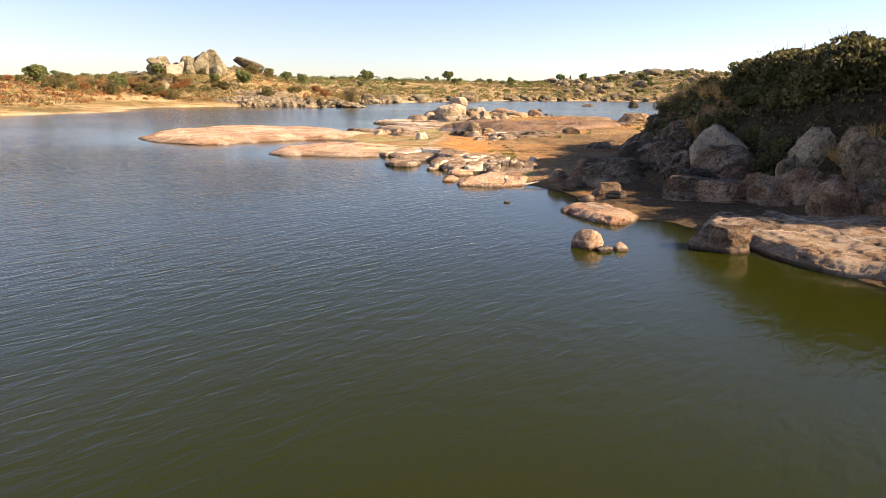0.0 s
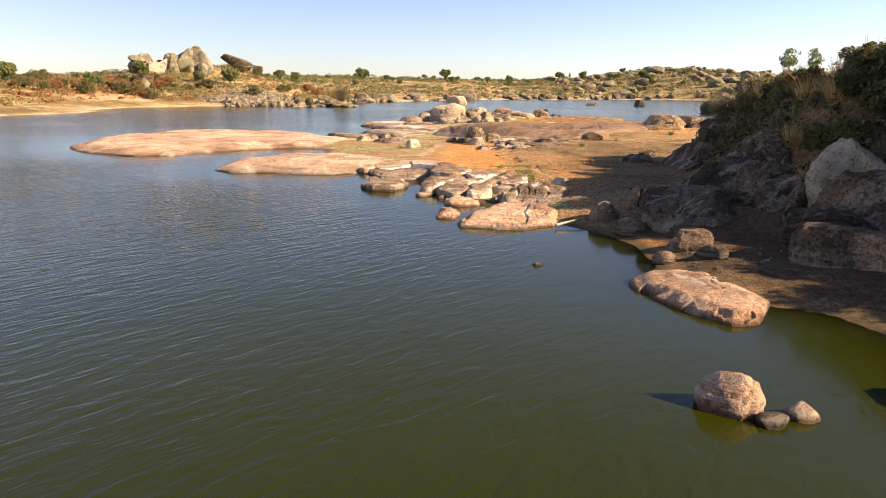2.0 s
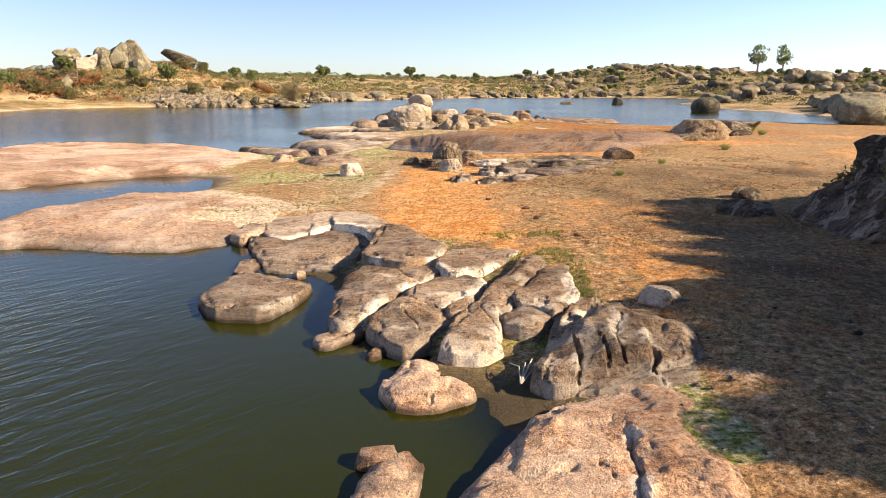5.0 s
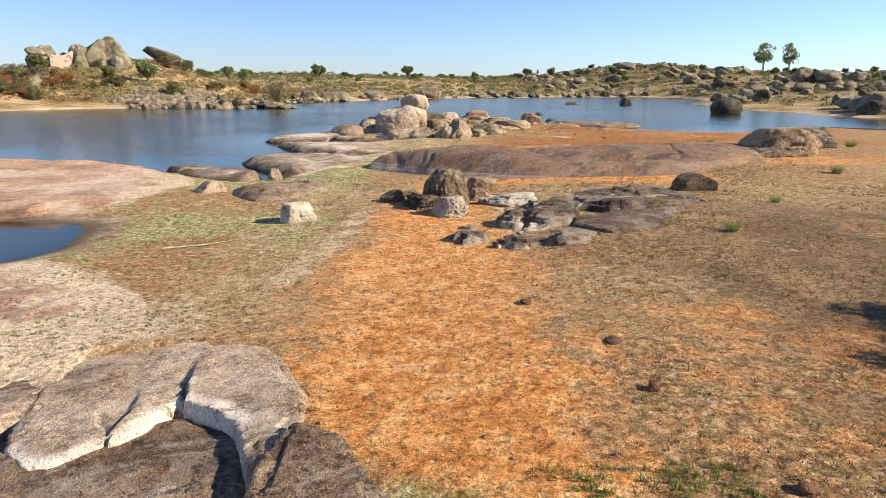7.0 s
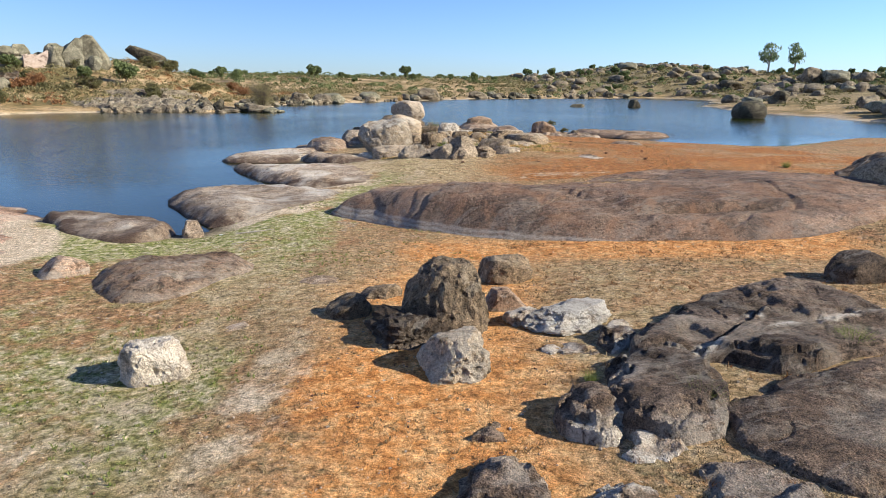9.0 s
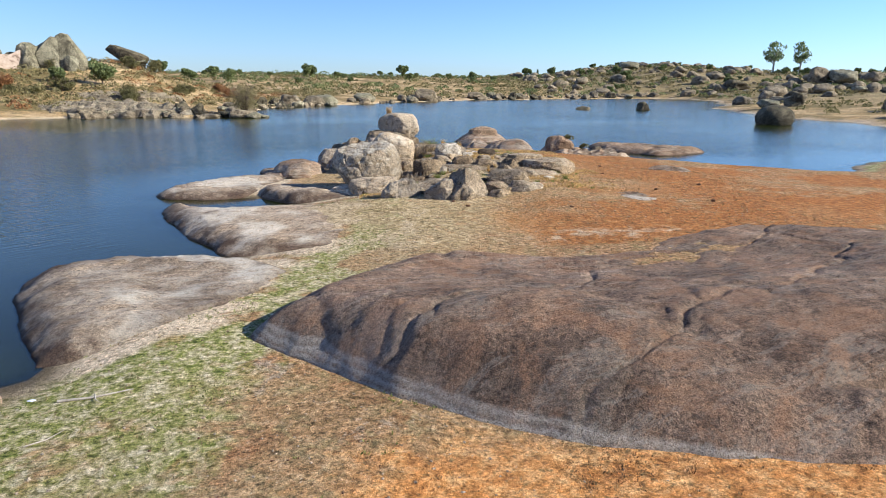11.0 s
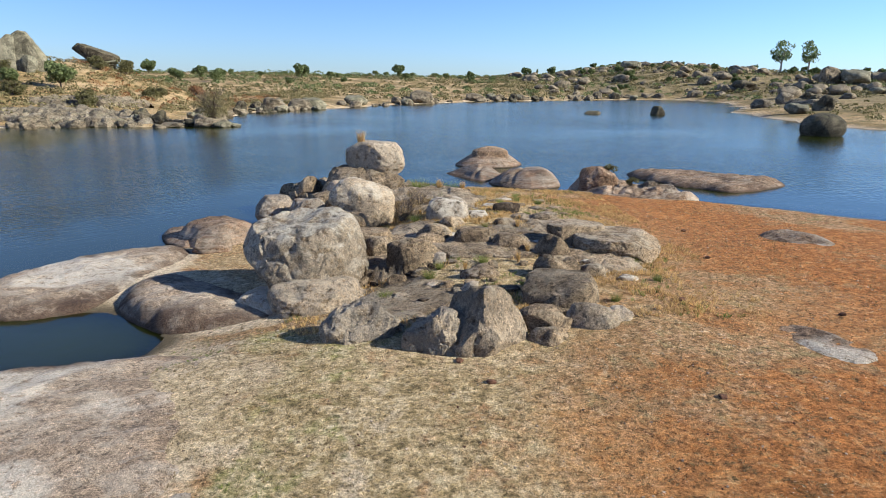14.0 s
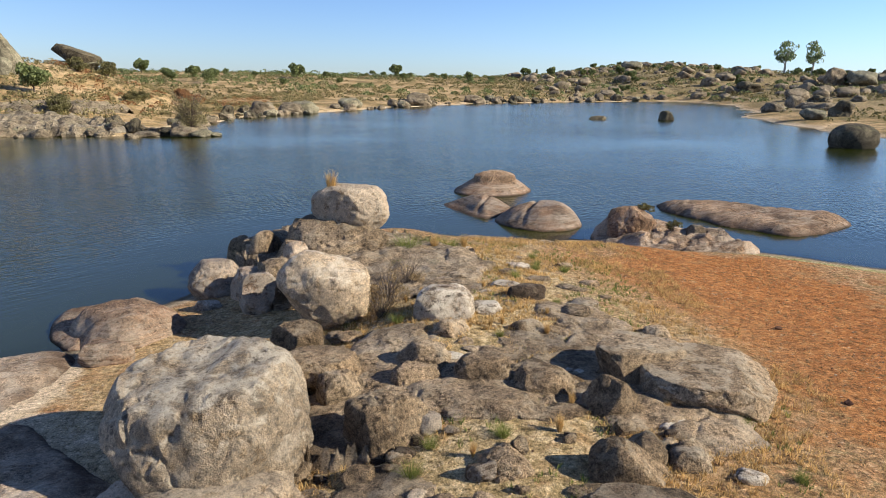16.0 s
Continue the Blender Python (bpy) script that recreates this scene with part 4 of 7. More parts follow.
rock("stone", "dark stub of stone just above the water", 2.34, 22.7, 0.34, 0.16, 0.07, DARK, 14, base=-0.1, level=3)
rock("boulder", "smooth oblong brown boulder at the water's edge", 7.55, 16.1, 1.46, 1.2, 0.66, BROWN, 15, base=-0.1, facets=5, turn=10, level=5, lumpy=0.2, layers=0.015, boxy=2.5)
block("rock_slab", "flat cracked pinkish granite slab lapped by the water", [(4.21, 21.48), (4.58, 21.88), (5.09, 21.93), (5.79, 21.76), (6.24, 21.03), (6.37, 20.29), (5.82, 19.21), (5.36, 19.05), (5.12, 19.30), (4.80, 19.62), (4.49, 20.24), (4.17, 20.89)], 0.22, PINK, 16, rough=0.05, dome=0.12, faces=0.0, crust=0.2, low=-0.1, fissures=[(5.0, 21.4, 5.6, 20.2, 0.04, 0.06), (4.6, 20.9, 5.3, 20.6, 0.03, 0.05), (5.6, 21.3, 6.2, 20.3, 0.04, 0.06)])
block("rock_slab", "layered brown granite ledge sloping into the lake", [(7.9, 18.3), (8.6, 20.2), (9.6, 20.9), (11.2, 20.3), (12.4, 19.6), (14.3, 20.5), (15.0, 19.0), (14.6, 14.5), (12.5, 11.8), (10.6, 11.6), (10.1, 13.3), (9.3, 13.9), (8.8, 14.9), (8.45, 16.4), (7.8, 17.4)], 0.4, SHELF, 17, low=-0.25, res=0.05, slope=(0.05, 0.02), rough=0.07, dome=0.16, tiers=0.07, chips=0.5, faces=0.25, crust=0.15, fissures=[(8.4, 17.2, 13.0, 15.6, 0.07, 0.12), (8.9, 18.8, 13.4, 17.2, 0.06, 0.1), (9.4, 15.0, 12.6, 13.6, 0.06, 0.1), (10.4, 19.6, 11.2, 14.4, 0.05, 0.08)])
rock("boulder", "big boulder crusted with pale lichen on the bank", 10.75, 26.0, 2.25, 2.0, 2.78, GREY, 18, base=1.3, level=6, facets=6, crust=0.3, lumpy=0.24, sink=0.4, boxy=2.5)
rock("boulder", "broad brown boulder under the lichened one", 10.35, 24.6, 3.3, 2.8, 2.05, BROWN, 19, base=0.2, level=6, layers=0.02, lumpy=0.26, facets=6, boxy=2.6, cuts=((-0.5, -0.5, 0.7, 0.62),))
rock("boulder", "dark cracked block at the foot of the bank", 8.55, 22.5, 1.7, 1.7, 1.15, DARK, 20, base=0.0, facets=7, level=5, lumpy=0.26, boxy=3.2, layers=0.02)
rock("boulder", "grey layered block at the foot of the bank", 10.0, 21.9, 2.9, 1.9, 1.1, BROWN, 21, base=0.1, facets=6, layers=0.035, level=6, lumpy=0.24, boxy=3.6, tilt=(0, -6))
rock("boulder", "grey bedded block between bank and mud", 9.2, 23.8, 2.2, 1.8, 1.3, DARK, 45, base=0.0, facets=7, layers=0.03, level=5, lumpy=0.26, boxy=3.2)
rock("boulder", "rounded purple-brown boulder resting on the ledge", 11.75, 20.7, 1.6, 1.35, 1.72, BROWN, 22, base=0.45, facets=5, level=5, lumpy=0.22, boxy=2.5)
rock("boulder", "upright egg-shaped brown boulder on the ledge", 11.75, 18.9, 1.32, 1.15, 1.55, BROWN, 23, base=0.4, facets=5, level=5, lumpy=0.22, boxy=2.4)
rock("boulder", "rounded brown boulder beside the egg-shaped one", 13.0, 19.6, 1.3, 1.1, 1.4, BROWN, 24, base=0.4, facets=5, level=5, lumpy=0.28)
rock("stone", "small brown stone wedged between the boulders", 11.5, 20.3, 0.66, 0.6, 0.85, BROWN, 25, base=0.4, level=3)
rock("stone", "small brown stone wedged between the boulders", 10.7, 20.4, 1.0, 0.7, 0.76, BROWN, 26, base=0.3, level=3)
rock("boulder", "upright grey boulder with lichen on the slope", 13.2, 23.5, 1.5, 1.3, 2.85, GREY, 27, base=1.0, facets=7, level=5, lumpy=0.24, boxy=2.8, crust=0.12)
rock("boulder", "grey boulder half buried in the slope", 12.0, 22.7, 0.8, 0.8, 1.95, GREY, 28, base=0.9, level=5, lumpy=0.28)
rock("boulder", "dark wedge-shaped boulder on the slope", 10.6, 21.0, 1.3, 1.1, 1.5, BROWN, 29, base=0.5, facets=9, level=5, lumpy=0.24, boxy=2.8)
rock("boulder", "broad grey boulder with lichen above the ledge", 14.0, 20.7, 2.0, 1.6, 2.7, GREY, 175, base=0.8, level=5, facets=6, lumpy=0.28)
rock("boulder", "small brown boulder resting on the ledge", 12.9, 18.3, 0.9, 0.8, 1.0, BROWN, 176, base=0.35, facets=5)
rock("boulder", "flat brown stone resting on the ledge", 12.6, 20.6, 1.2, 0.9, 1.5, BROWN, 177, base=0.7, facets=7)
rock("boulder", "grey boulder among the brambles", 14.2, 22.4, 1.4, 1.2, 2.95, GREY, 30, facets=6, base=1.6, level=5, lumpy=0.28)
rock("boulder", "rounded stone at the waterline", 4.7, 27.6, 0.92, 0.8, 0.72, BROWN, 31, base=0.1, facets=4, level=5, lumpy=0.28)
rock("boulder", "rounded stone at the waterline", 5.06, 26.05, 0.84, 0.75, 0.55, BROWN, 32, base=-0.02, facets=4, level=5, lumpy=0.28)
rock("boulder", "tilted oblong stone leaning on dark rock", 5.75, 28.2, 0.8, 0.75, 1.1, BROWN, 33, base=0.15, facets=3, tilt=(0, 22), level=5, lumpy=0.28)
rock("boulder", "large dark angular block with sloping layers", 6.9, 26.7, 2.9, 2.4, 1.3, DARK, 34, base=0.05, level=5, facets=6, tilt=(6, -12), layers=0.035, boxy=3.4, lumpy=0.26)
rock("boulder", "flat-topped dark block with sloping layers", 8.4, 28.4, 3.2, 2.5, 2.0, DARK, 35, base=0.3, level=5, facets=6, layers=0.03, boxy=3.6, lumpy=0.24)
rock("boulder", "pale-topped brown stone on the mud", 6.06, 23.95, 1.1, 0.8, 0.66, BROWN, 36, base=0.03, facets=6, level=5, lumpy=0.28)
rock("stone", "small round brown stone at the waterline", 5.26, 23.12, 0.56, 0.5, 0.3, BROWN, 37, base=-0.05, level=3, facets=4)
rock("stone", "dark stone on the mud", 6.25, 22.95, 0.75, 0.6, 0.52, DARK, 38, base=0.03, level=3)
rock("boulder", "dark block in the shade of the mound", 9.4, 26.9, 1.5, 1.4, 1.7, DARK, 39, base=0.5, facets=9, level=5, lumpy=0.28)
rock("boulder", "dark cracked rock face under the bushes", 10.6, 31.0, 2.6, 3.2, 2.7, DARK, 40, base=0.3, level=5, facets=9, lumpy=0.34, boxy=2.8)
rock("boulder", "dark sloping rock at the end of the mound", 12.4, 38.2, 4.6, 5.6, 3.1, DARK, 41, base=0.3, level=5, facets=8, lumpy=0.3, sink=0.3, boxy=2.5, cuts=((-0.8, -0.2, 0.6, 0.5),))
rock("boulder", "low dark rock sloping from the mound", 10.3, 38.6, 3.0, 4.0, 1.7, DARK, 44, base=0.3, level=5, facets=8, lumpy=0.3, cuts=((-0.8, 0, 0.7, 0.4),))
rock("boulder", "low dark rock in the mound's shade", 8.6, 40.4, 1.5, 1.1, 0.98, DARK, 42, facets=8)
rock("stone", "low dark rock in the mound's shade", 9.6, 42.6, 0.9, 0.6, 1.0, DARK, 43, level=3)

# ---- the broken rock shore
SHORE = "blocks of the broken rock shore"
block("rock_slab", "broad reddish slab shelving into the water", [(0.37, 26.85), (0.74, 28.42), (1.79, 30.04), (3.23, 30.84), (3.91, 30.16), (3.38, 28.00), (3.03, 27.22), (2.27, 26.58), (1.68, 26.55), (1.21, 26.80)], 0.22, PINK, 51, slope=(0.0, 0.03), rough=0.07, dome=0.1, faces=0.0, tiers=0.08, fissures=[(1.3, 27.2, 2.2, 28.2, 0.05, 0.08), (2.3, 27.0, 2.6, 29.5, 0.04, 0.07)], chips=0.45, group=SHORE)
block("rock_block", "small reddish rock awash at the shore", [(-0.29, 28.10), (-0.15, 28.96), (0.18, 29.28), (0.33, 29.10), (0.15, 27.97)], 0.12, PINK, 50, rough=0.07, dome=0.06, faces=0.0, chips=0.45, group=SHORE)
rock("stone", "round reddish stone awash at the shore", 0.55, 27.2, 0.45, 0.6, 0.16, PINK, 49, base=-0.05, level=4, facets=5)
block("rock_block", "broad brown block stepping down to the inlet", [(-4.18, 39.02), (-3.84, 37.92), (-3.33, 36.92), (-2.58, 36.77), (-1.83, 36.53), (-1.38, 36.81), (-1.06, 38.35), (-1.38, 39.02), (-2.16, 39.33), (-3.00, 38.82), (-3.73, 38.89)], 0.24, SHELF, 54, dome=0.03, slope=(0.04, 0.03), rough=0.05, faces=0.25, fissures=[(-2.77, 36.93, -1.47, 36.79, 0.05, 0.1), (-3.67, 37.98, -2.69, 37.22, 0.03, 0.05), (-2.69, 37.22, -1.58, 38.05, 0.03, 0.05)], chips=0.45, group=SHORE)
block("rock_block", "flat grey-brown ledge with a white broken face", [(-4.18, 40.56), (-3.67, 38.74), (-3.17, 38.39), (-2.54, 38.88), (-2.32, 39.55), (-1.51, 39.11), (-0.95, 37.93), (-0.83, 39.24), (-1.62, 40.73), (-2.80, 41.33), (-3.76, 41.29)], 0.4, PALE, 55, slope=(0.08, 0.0), rough=0.04, faces=1.0, side=(0.1, -1.0), fissures=[(-2.23, 39.13, -2.36, 40.12, 0.05, 0.1), (-2.68, 38.52, -2.86, 39.53, 0.03, 0.06)], chips=0.45, group=SHORE)
block("rock_block", "cracked brown piece beside the inlet slab", [(-4.66, 39.00), (-4.58, 40.20), (-4.45, 41.15), (-3.95, 39.47), (-4.29, 39.16), (-4.31, 38.69)], 0.24, WARM, 195, faces=0.2, chips=0.45, group=SHORE)
block("rock_block", "low broken plates at the foot of a block", [(-3.43, 37.21), (-3.14, 36.45), (-2.74, 36.25), (-2.22, 36.51), (-1.73, 36.27), (-1.59, 36.85), (-1.89, 36.84), (-2.67, 37.09)], 0.12, SHELF, 196, slope=(0.0, 0.05), faces=0.2, tiers=0.07, chips=0.45, group=SHORE)
block("rock_block", "dark-topped block with a thick white broken edge", [(-0.84, 38.63), (-1.06, 36.20), (-0.74, 35.74), (-0.18, 35.52), (0.45, 35.96), (0.60, 36.59), (0.11, 37.52), (-0.38, 38.37)], 0.57, SHELF, 197, slope=(0.02, 0.03), faces=1.0, side=(0.35, -0.95), chips=0.45, group=SHORE)
block("rock_block", "large brown block sloping to the water, edged white", [(-1.16, 33.32), (-1.24, 34.09), (-1.21, 35.01), (-1.13, 35.90), (-0.76, 35.85), (-0.18, 35.57), (0.36, 35.82), (0.68, 35.46), (0.21, 34.80), (-0.16, 34.15), (-0.47, 33.47), (-0.68, 32.98), (-0.98, 32.69), (-1.14, 32.89)], 0.37, SHELF, 57, dome=0.03, slope=(0.07, 0.0), rough=0.05, faces=0.95, fissures=[(-1.21, 33.76, -0.53, 33.97, 0.03, 0.05), (-0.85, 35.19, -0.22, 34.90, 0.04, 0.08)], chips=0.45, group=SHORE)
block("rock_splinter", "long brown splinter wedged under a block", [(-0.98, 33.15), (-0.75, 33.41), (-0.49, 33.63), (-0.45, 33.45), (-0.70, 33.06), (-0.79, 32.84)], 0.2, SHELF, 58, faces=0.2, chips=0.45, group=SHORE)
block("rock_block", "white-crusted wedge of rock between green clefts", [(0.00, 33.86), (0.23, 34.31), (0.63, 34.92), (1.15, 35.06), (1.29, 34.45), (0.96, 33.65), (0.55, 33.24), (0.41, 33.32), (0.04, 33.55)], 0.42, SHELF, 56, faces=1.0, crust=0.6, rough=0.05, fissures=[(0.63, 33.85, 1.10, 34.17, 0.04, 0.1)], chips=0.45, group=SHORE)
block("rock_block", "small brown block set against a larger one", [(0.68, 33.34), (0.99, 33.76), (1.07, 33.39), (0.91, 33.01), (0.69, 32.91)], 0.36, SHELF, 198, faces=0.3, chips=0.45, group=SHORE)
block("rock_block", "cracked brown block leaning over the water", [(-0.56, 32.69), (-0.30, 33.23), (-0.04, 33.59), (0.41, 33.42), (0.66, 33.05), (0.62, 32.73), (0.31, 32.43), (0.32, 32.16), (0.09, 31.90), (-0.18, 32.10)], 0.34, SHELF, 60, dome=0.03, slope=(0.0, 0.08), rough=0.05, faces=0.2, fissures=[(-0.00, 33.10, 0.24, 32.34, 0.04, 0.08), (-0.28, 32.47, 0.05, 32.33, 0.03, 0.06)], chips=0.45, group=SHORE)
block("rock_block", "flat brown shelf with a white underside edge", [(0.49, 35.81), (0.83, 36.53), (2.14, 36.40), (1.95, 35.91), (1.32, 35.11), (0.71, 34.84), (0.47, 35.28)], 0.52, SHELF, 61, faces=1.0, side=(0.0, -1.0), rough=0.02, chips=0.45, group=SHORE)
block("rock_block", "long brown rib of rock running down to the mud", [(0.56, 31.69), (0.74, 32.40), (1.18, 33.38), (1.96, 35.02), (2.27, 35.77), (2.49, 35.78), (2.50, 35.30), (2.01, 34.42), (1.73, 33.77), (1.55, 32.88), (1.33, 32.28), (1.39, 31.79), (1.07, 31.52), (0.73, 31.55)], 0.44, SHELF, 62, dome=0.03, slope=(-0.05, 0.09), rough=0.05, faces=0.6, crust=0.3, fissures=[(1.40, 32.90, 1.45, 32.16, 0.05, 0.1), (1.18, 33.06, 1.31, 32.29, 0.03, 0.06)], chips=0.45, group=SHORE)
block("rock_block", "squarish dark-topped block with pale lower edge", [(2.08, 34.04), (2.45, 34.99), (2.90, 35.27), (2.81, 34.06), (2.78, 33.65), (2.33, 32.89), (2.08, 33.12), (1.81, 33.22), (1.79, 33.78)], 0.5, SHELF, 59, slope=(0.0, 0.04), faces=0.9, side=(0.3, -0.95), chips=0.45, group=SHORE)
block("rock_block", "rounded brown block beside a green cleft", [(1.52, 32.54), (1.66, 33.18), (2.13, 33.34), (2.25, 32.94), (1.98, 32.38), (1.70, 32.38)], 0.38, SHELF, 63, dome=0.03, faces=0.4, chips=0.45, group=SHORE)
block("rock_block", "crumbling whitish ridge of rock", [(2.80, 33.69), (3.20, 33.55), (3.13, 33.29), (2.72, 33.08), (2.44, 32.48), (2.20, 31.79), (2.07, 31.72), (2.29, 32.48), (2.50, 33.10)], 0.42, SHELF, 64, faces=0.9, crust=0.5, rough=0.08, chips=1.3, group=SHORE)
block("rock_block", "big dark brown block cut by slanting fissures", [(1.77, 30.83), (2.08, 31.41), (2.53, 32.18), (2.91, 32.62), (3.22, 32.78), (3.80, 32.41), (4.10, 32.21), (4.09, 31.47), (3.89, 31.20), (3.28, 30.92), (2.68, 30.82), (2.36, 30.75), (2.01, 30.57)], 0.5, SHELF, 52, dome=0.12, slope=(-0.02, 0.10), rough=0.09, faces=0.2, crust=0.2, fissures=[(2.34, 31.48, 2.31, 30.63, 0.05, 0.14), (2.69, 31.72, 2.69, 30.86, 0.04, 0.1), (2.92, 31.55, 2.91, 30.87, 0.05, 0.12), (3.37, 31.67, 3.25, 30.82, 0.05, 0.16), (3.22, 32.41, 2.95, 31.55, 0.03, 0.06), (1.95, 30.95, 1.88, 30.41, 0.03, 0.08)], chips=0.45, group=SHORE)
block("rock_slab", "low brown slab beyond a grassy seam", [(2.42, 30.90), (2.81, 31.12), (3.39, 31.22), (3.67, 31.36), (4.10, 31.51), (4.19, 30.93), (4.09, 30.58), (3.04, 30.41), (2.22, 30.55)], 0.24, SHELF, 53, dome=0.1, rough=0.05, faces=0.1, fissures=[(3.24, 31.03, 3.36, 30.60, 0.05, 0.1)], chips=0.45, group=SHORE)
block("rock_block", "flat brown block cut off by water", [(-3.73, 34.36), (-3.62, 35.11), (-3.34, 35.79), (-2.93, 35.52), (-2.02, 35.10), (-2.02, 34.79), (-2.17, 34.02), (-2.41, 33.37), (-3.24, 33.44)], 0.22, SHELF, 65, dome=0.02, slope=(0.0, -0.02), rough=0.035, faces=0.0, fissures=[(-2.42, 33.45, -2.12, 34.14, 0.03, 0.06)], chips=0.45, group=SHORE)
block("rock_splinter", "long splinter of brown rock lying in water", [(-3.73, 36.22), (-3.76, 37.19), (-3.56, 37.09), (-3.46, 36.66), (-3.56, 35.99)], 0.1, SHELF, 66, faces=0.0, chips=0.45, group=SHORE)
block("rock_splinter", "long splinter of brown rock lying in water", [(-1.31, 32.42), (-1.04, 32.84), (-0.74, 33.11), (-0.67, 32.85), (-0.94, 32.52), (-1.17, 32.25)], 0.1, SHELF, 67, faces=0.0, chips=0.45, group=SHORE)
block("rock_splinter", "short splinter of brown rock in the shallows", [(-0.48, 31.93), (-0.25, 32.44), (-0.19, 32.34), (-0.29, 31.99), (-0.42, 31.85)], 0.1, SHELF, 68, faces=0.0, chips=0.45, group=SHORE)
block("rock_block", "broken reddish block on the mud", [(-0.13, 30.71), (-0.04, 31.06), (0.14, 31.54), (0.45, 31.46), (0.56, 31.12), (0.82, 30.89), (0.91, 30.64), (0.48, 30.33), (0.01, 30.32)], 0.22, PINK, 69, dome=0.1, rough=0.09, faces=0.0, fissures=[(0.15, 31.32, 0.36, 30.77, 0.05, 0.1), (-0.10, 30.85, 0.46, 30.85, 0.04, 0.1)], chips=0.45, group=SHORE)
rock("stone", "flat pale-flanked stone on the dry grass", 4.12, 33.3, 0.72, 0.5, 0.68, SHELF, 64, level=5, facets=9, boxy=3.0, crust=0.4)
rock("stone", "brown stone in the shore mud", -2.35, 35.9, 0.3, 0.25, 0.17, WARM, 65, base=0.0, level=3)
rock("stone", "brown stone in the shore mud", -0.1, 29.2, 0.45, 0.35, 0.16, PINK, 66, base=-0.05, level=3)

# ---- bare slabs along the lake
slab("rock_slab", "long low pinkish granite slab reaching into the lake", LONG_SLAB, 0.34, PINK, 71, plate=(3.51, 0.0225, 0.03, 0.2, 2.2), base=0.0, res=0.14, rough=0.1, jag=0.3, edge=1.6, dome=0.22, rim=0.6, crust=0.35, blend=1.0)
slab("rock_slab", "low pinkish slab between lake and inlet", INLET_SLAB, 0.26, PINK, 72, plate=(2.97, 0.015, 0.024, 0.4, 2), base=0.0, res=0.1, rough=0.06, jag=0.2, edge=1.0, dome=0.22, rim=0.6, crust=0.35, blend=0.35)
slab("rock_slab", "narrow grey slab with a pale rim by the water", [(-11.8, 61.3), (-10.3, 61.9), (-7.2, 60.6), (-6.6, 59.5), (-6.8, 58.4), (-7.5, 57.9), (-9.4, 59.0)], 0.4, PALE, 73, base=0.0, res=0.08, rough=0.06, jag=0.15, edge=0.4, rim=1.0, crust=0.5, blend=1.0)
slab("rock_slab", "smooth grey-brown slab with white patches", GREY_SLAB, 0.36, PALE, 74, base=0.0, res=0.09, rough=0.07, jag=0.15, edge=0.9, dome=0.22, rim=1.0, crust=0.5, blend=1.0)
slab("rock_slab", "smooth pale slab sloping to the lake", PALE_SLAB, 0.36, PALE, 75, base=0.0, res=0.09, rough=0.06, jag=0.15, edge=0.9, dome=0.2, rim=1.0, crust=0.5, blend=1.0)
slab("rock_slab", "brown slab arm along a small pool", ARM_SLAB, 0.3, PALE, 76, base=0.0, res=0.08, rough=0.07, jag=0.15, edge=0.7, dome=0.12, rim=1.0, crust=0.5, blend=1.0)
slab("rock_slab", "wave-worn brown slab beside the pool", POOL_SLAB, 0.4, PALE, 77, base=0.0, res=0.07, rough=0.08, jag=0.1, edge=0.5, dome=0.12, rim=1.0, crust=0.5, blend=1.0)
slab("rock_slab", "dark low rock on the greenish lake floor", [(-6.2, 53.7), (-6.7, 55.6), (-6.3, 56.6), (-5.2, 56.3), (-3.9, 56.5), (-3.0, 55.2), (-3.6, 54.2), (-3.9, 53.2), (-4.9, 52.8)], 0.32, BROWN, 78, plate=(1.08, 0.03, 0.036, 0.2, 2), base=0.14, res=0.06, rough=0.08, jag=0.12, edge=0.5, dome=0.1, crust=0.12)
rock("boulder", "brown stone on the slab's edge", -7.2, 54.9, 1.1, 0.9, 0.62, WARM, 79, base=0.12, facets=8)
rock("boulder", "pale blocky stone at the waterline", -6.15, 59.4, 0.66, 0.6, 0.52, PALE, 80, base=0.04, facets=9)

# ---- stones on the dry floor
rock("boulder", "white crusted stone with a darker top on greenish ground", -3.2, 50.0, 1.05, 0.75, 0.8, WHITE, 81, base=0.2, facets=7, level=5, crust=0.25, boxy=3.4, lumpy=0.3, turn=15, cuts=((0, 0, 1, 0.6),))
rock("boulder", "tall knobbly grey boulder", 0.72, 51.5, 1.3, 1.15, 1.58, GREY, 82, base=0.45, level=6, facets=0, lumpy=0.26, taper=-0.22, layers=0.015, boxy=2.5, cuts=((0.1, -0.1, 1, 0.8),))
rock("boulder", "dark rough rock spreading from the tall boulder's foot", 0.35, 50.95, 1.7, 1.5, 0.92, DARK, 83, base=0.4, level=5, facets=10, lumpy=0.4, boxy=2.3)
rock("boulder", "rough wedge of grey rock with pale ribs", 0.82, 49.85, 0.98, 1.35, 1.0, GREY, 84, base=0.45, level=5, facets=10, tilt=(-14, 0), crust=0.3, boxy=2.8, lumpy=0.3)
rock("boulder", "grey boulder behind the tall one", 1.9, 54.0, 1.1, 0.95, 1.02, GREY, 85, base=0.45, facets=7)
rock("stone", "layered grey stone beside the tall boulder", 1.65, 52.3, 0.9, 0.6, 0.86, WARM, 86, base=0.45, facets=12, layers=0.06, level=5)
rock("boulder", "low white-crusted rock on rusty ground", 2.62, 51.4, 1.5, 1.2, 0.84, WHITE, 87, base=0.5, facets=12, level=5, crust=0.4, boxy=3.0, lumpy=0.4, flat=0.6)
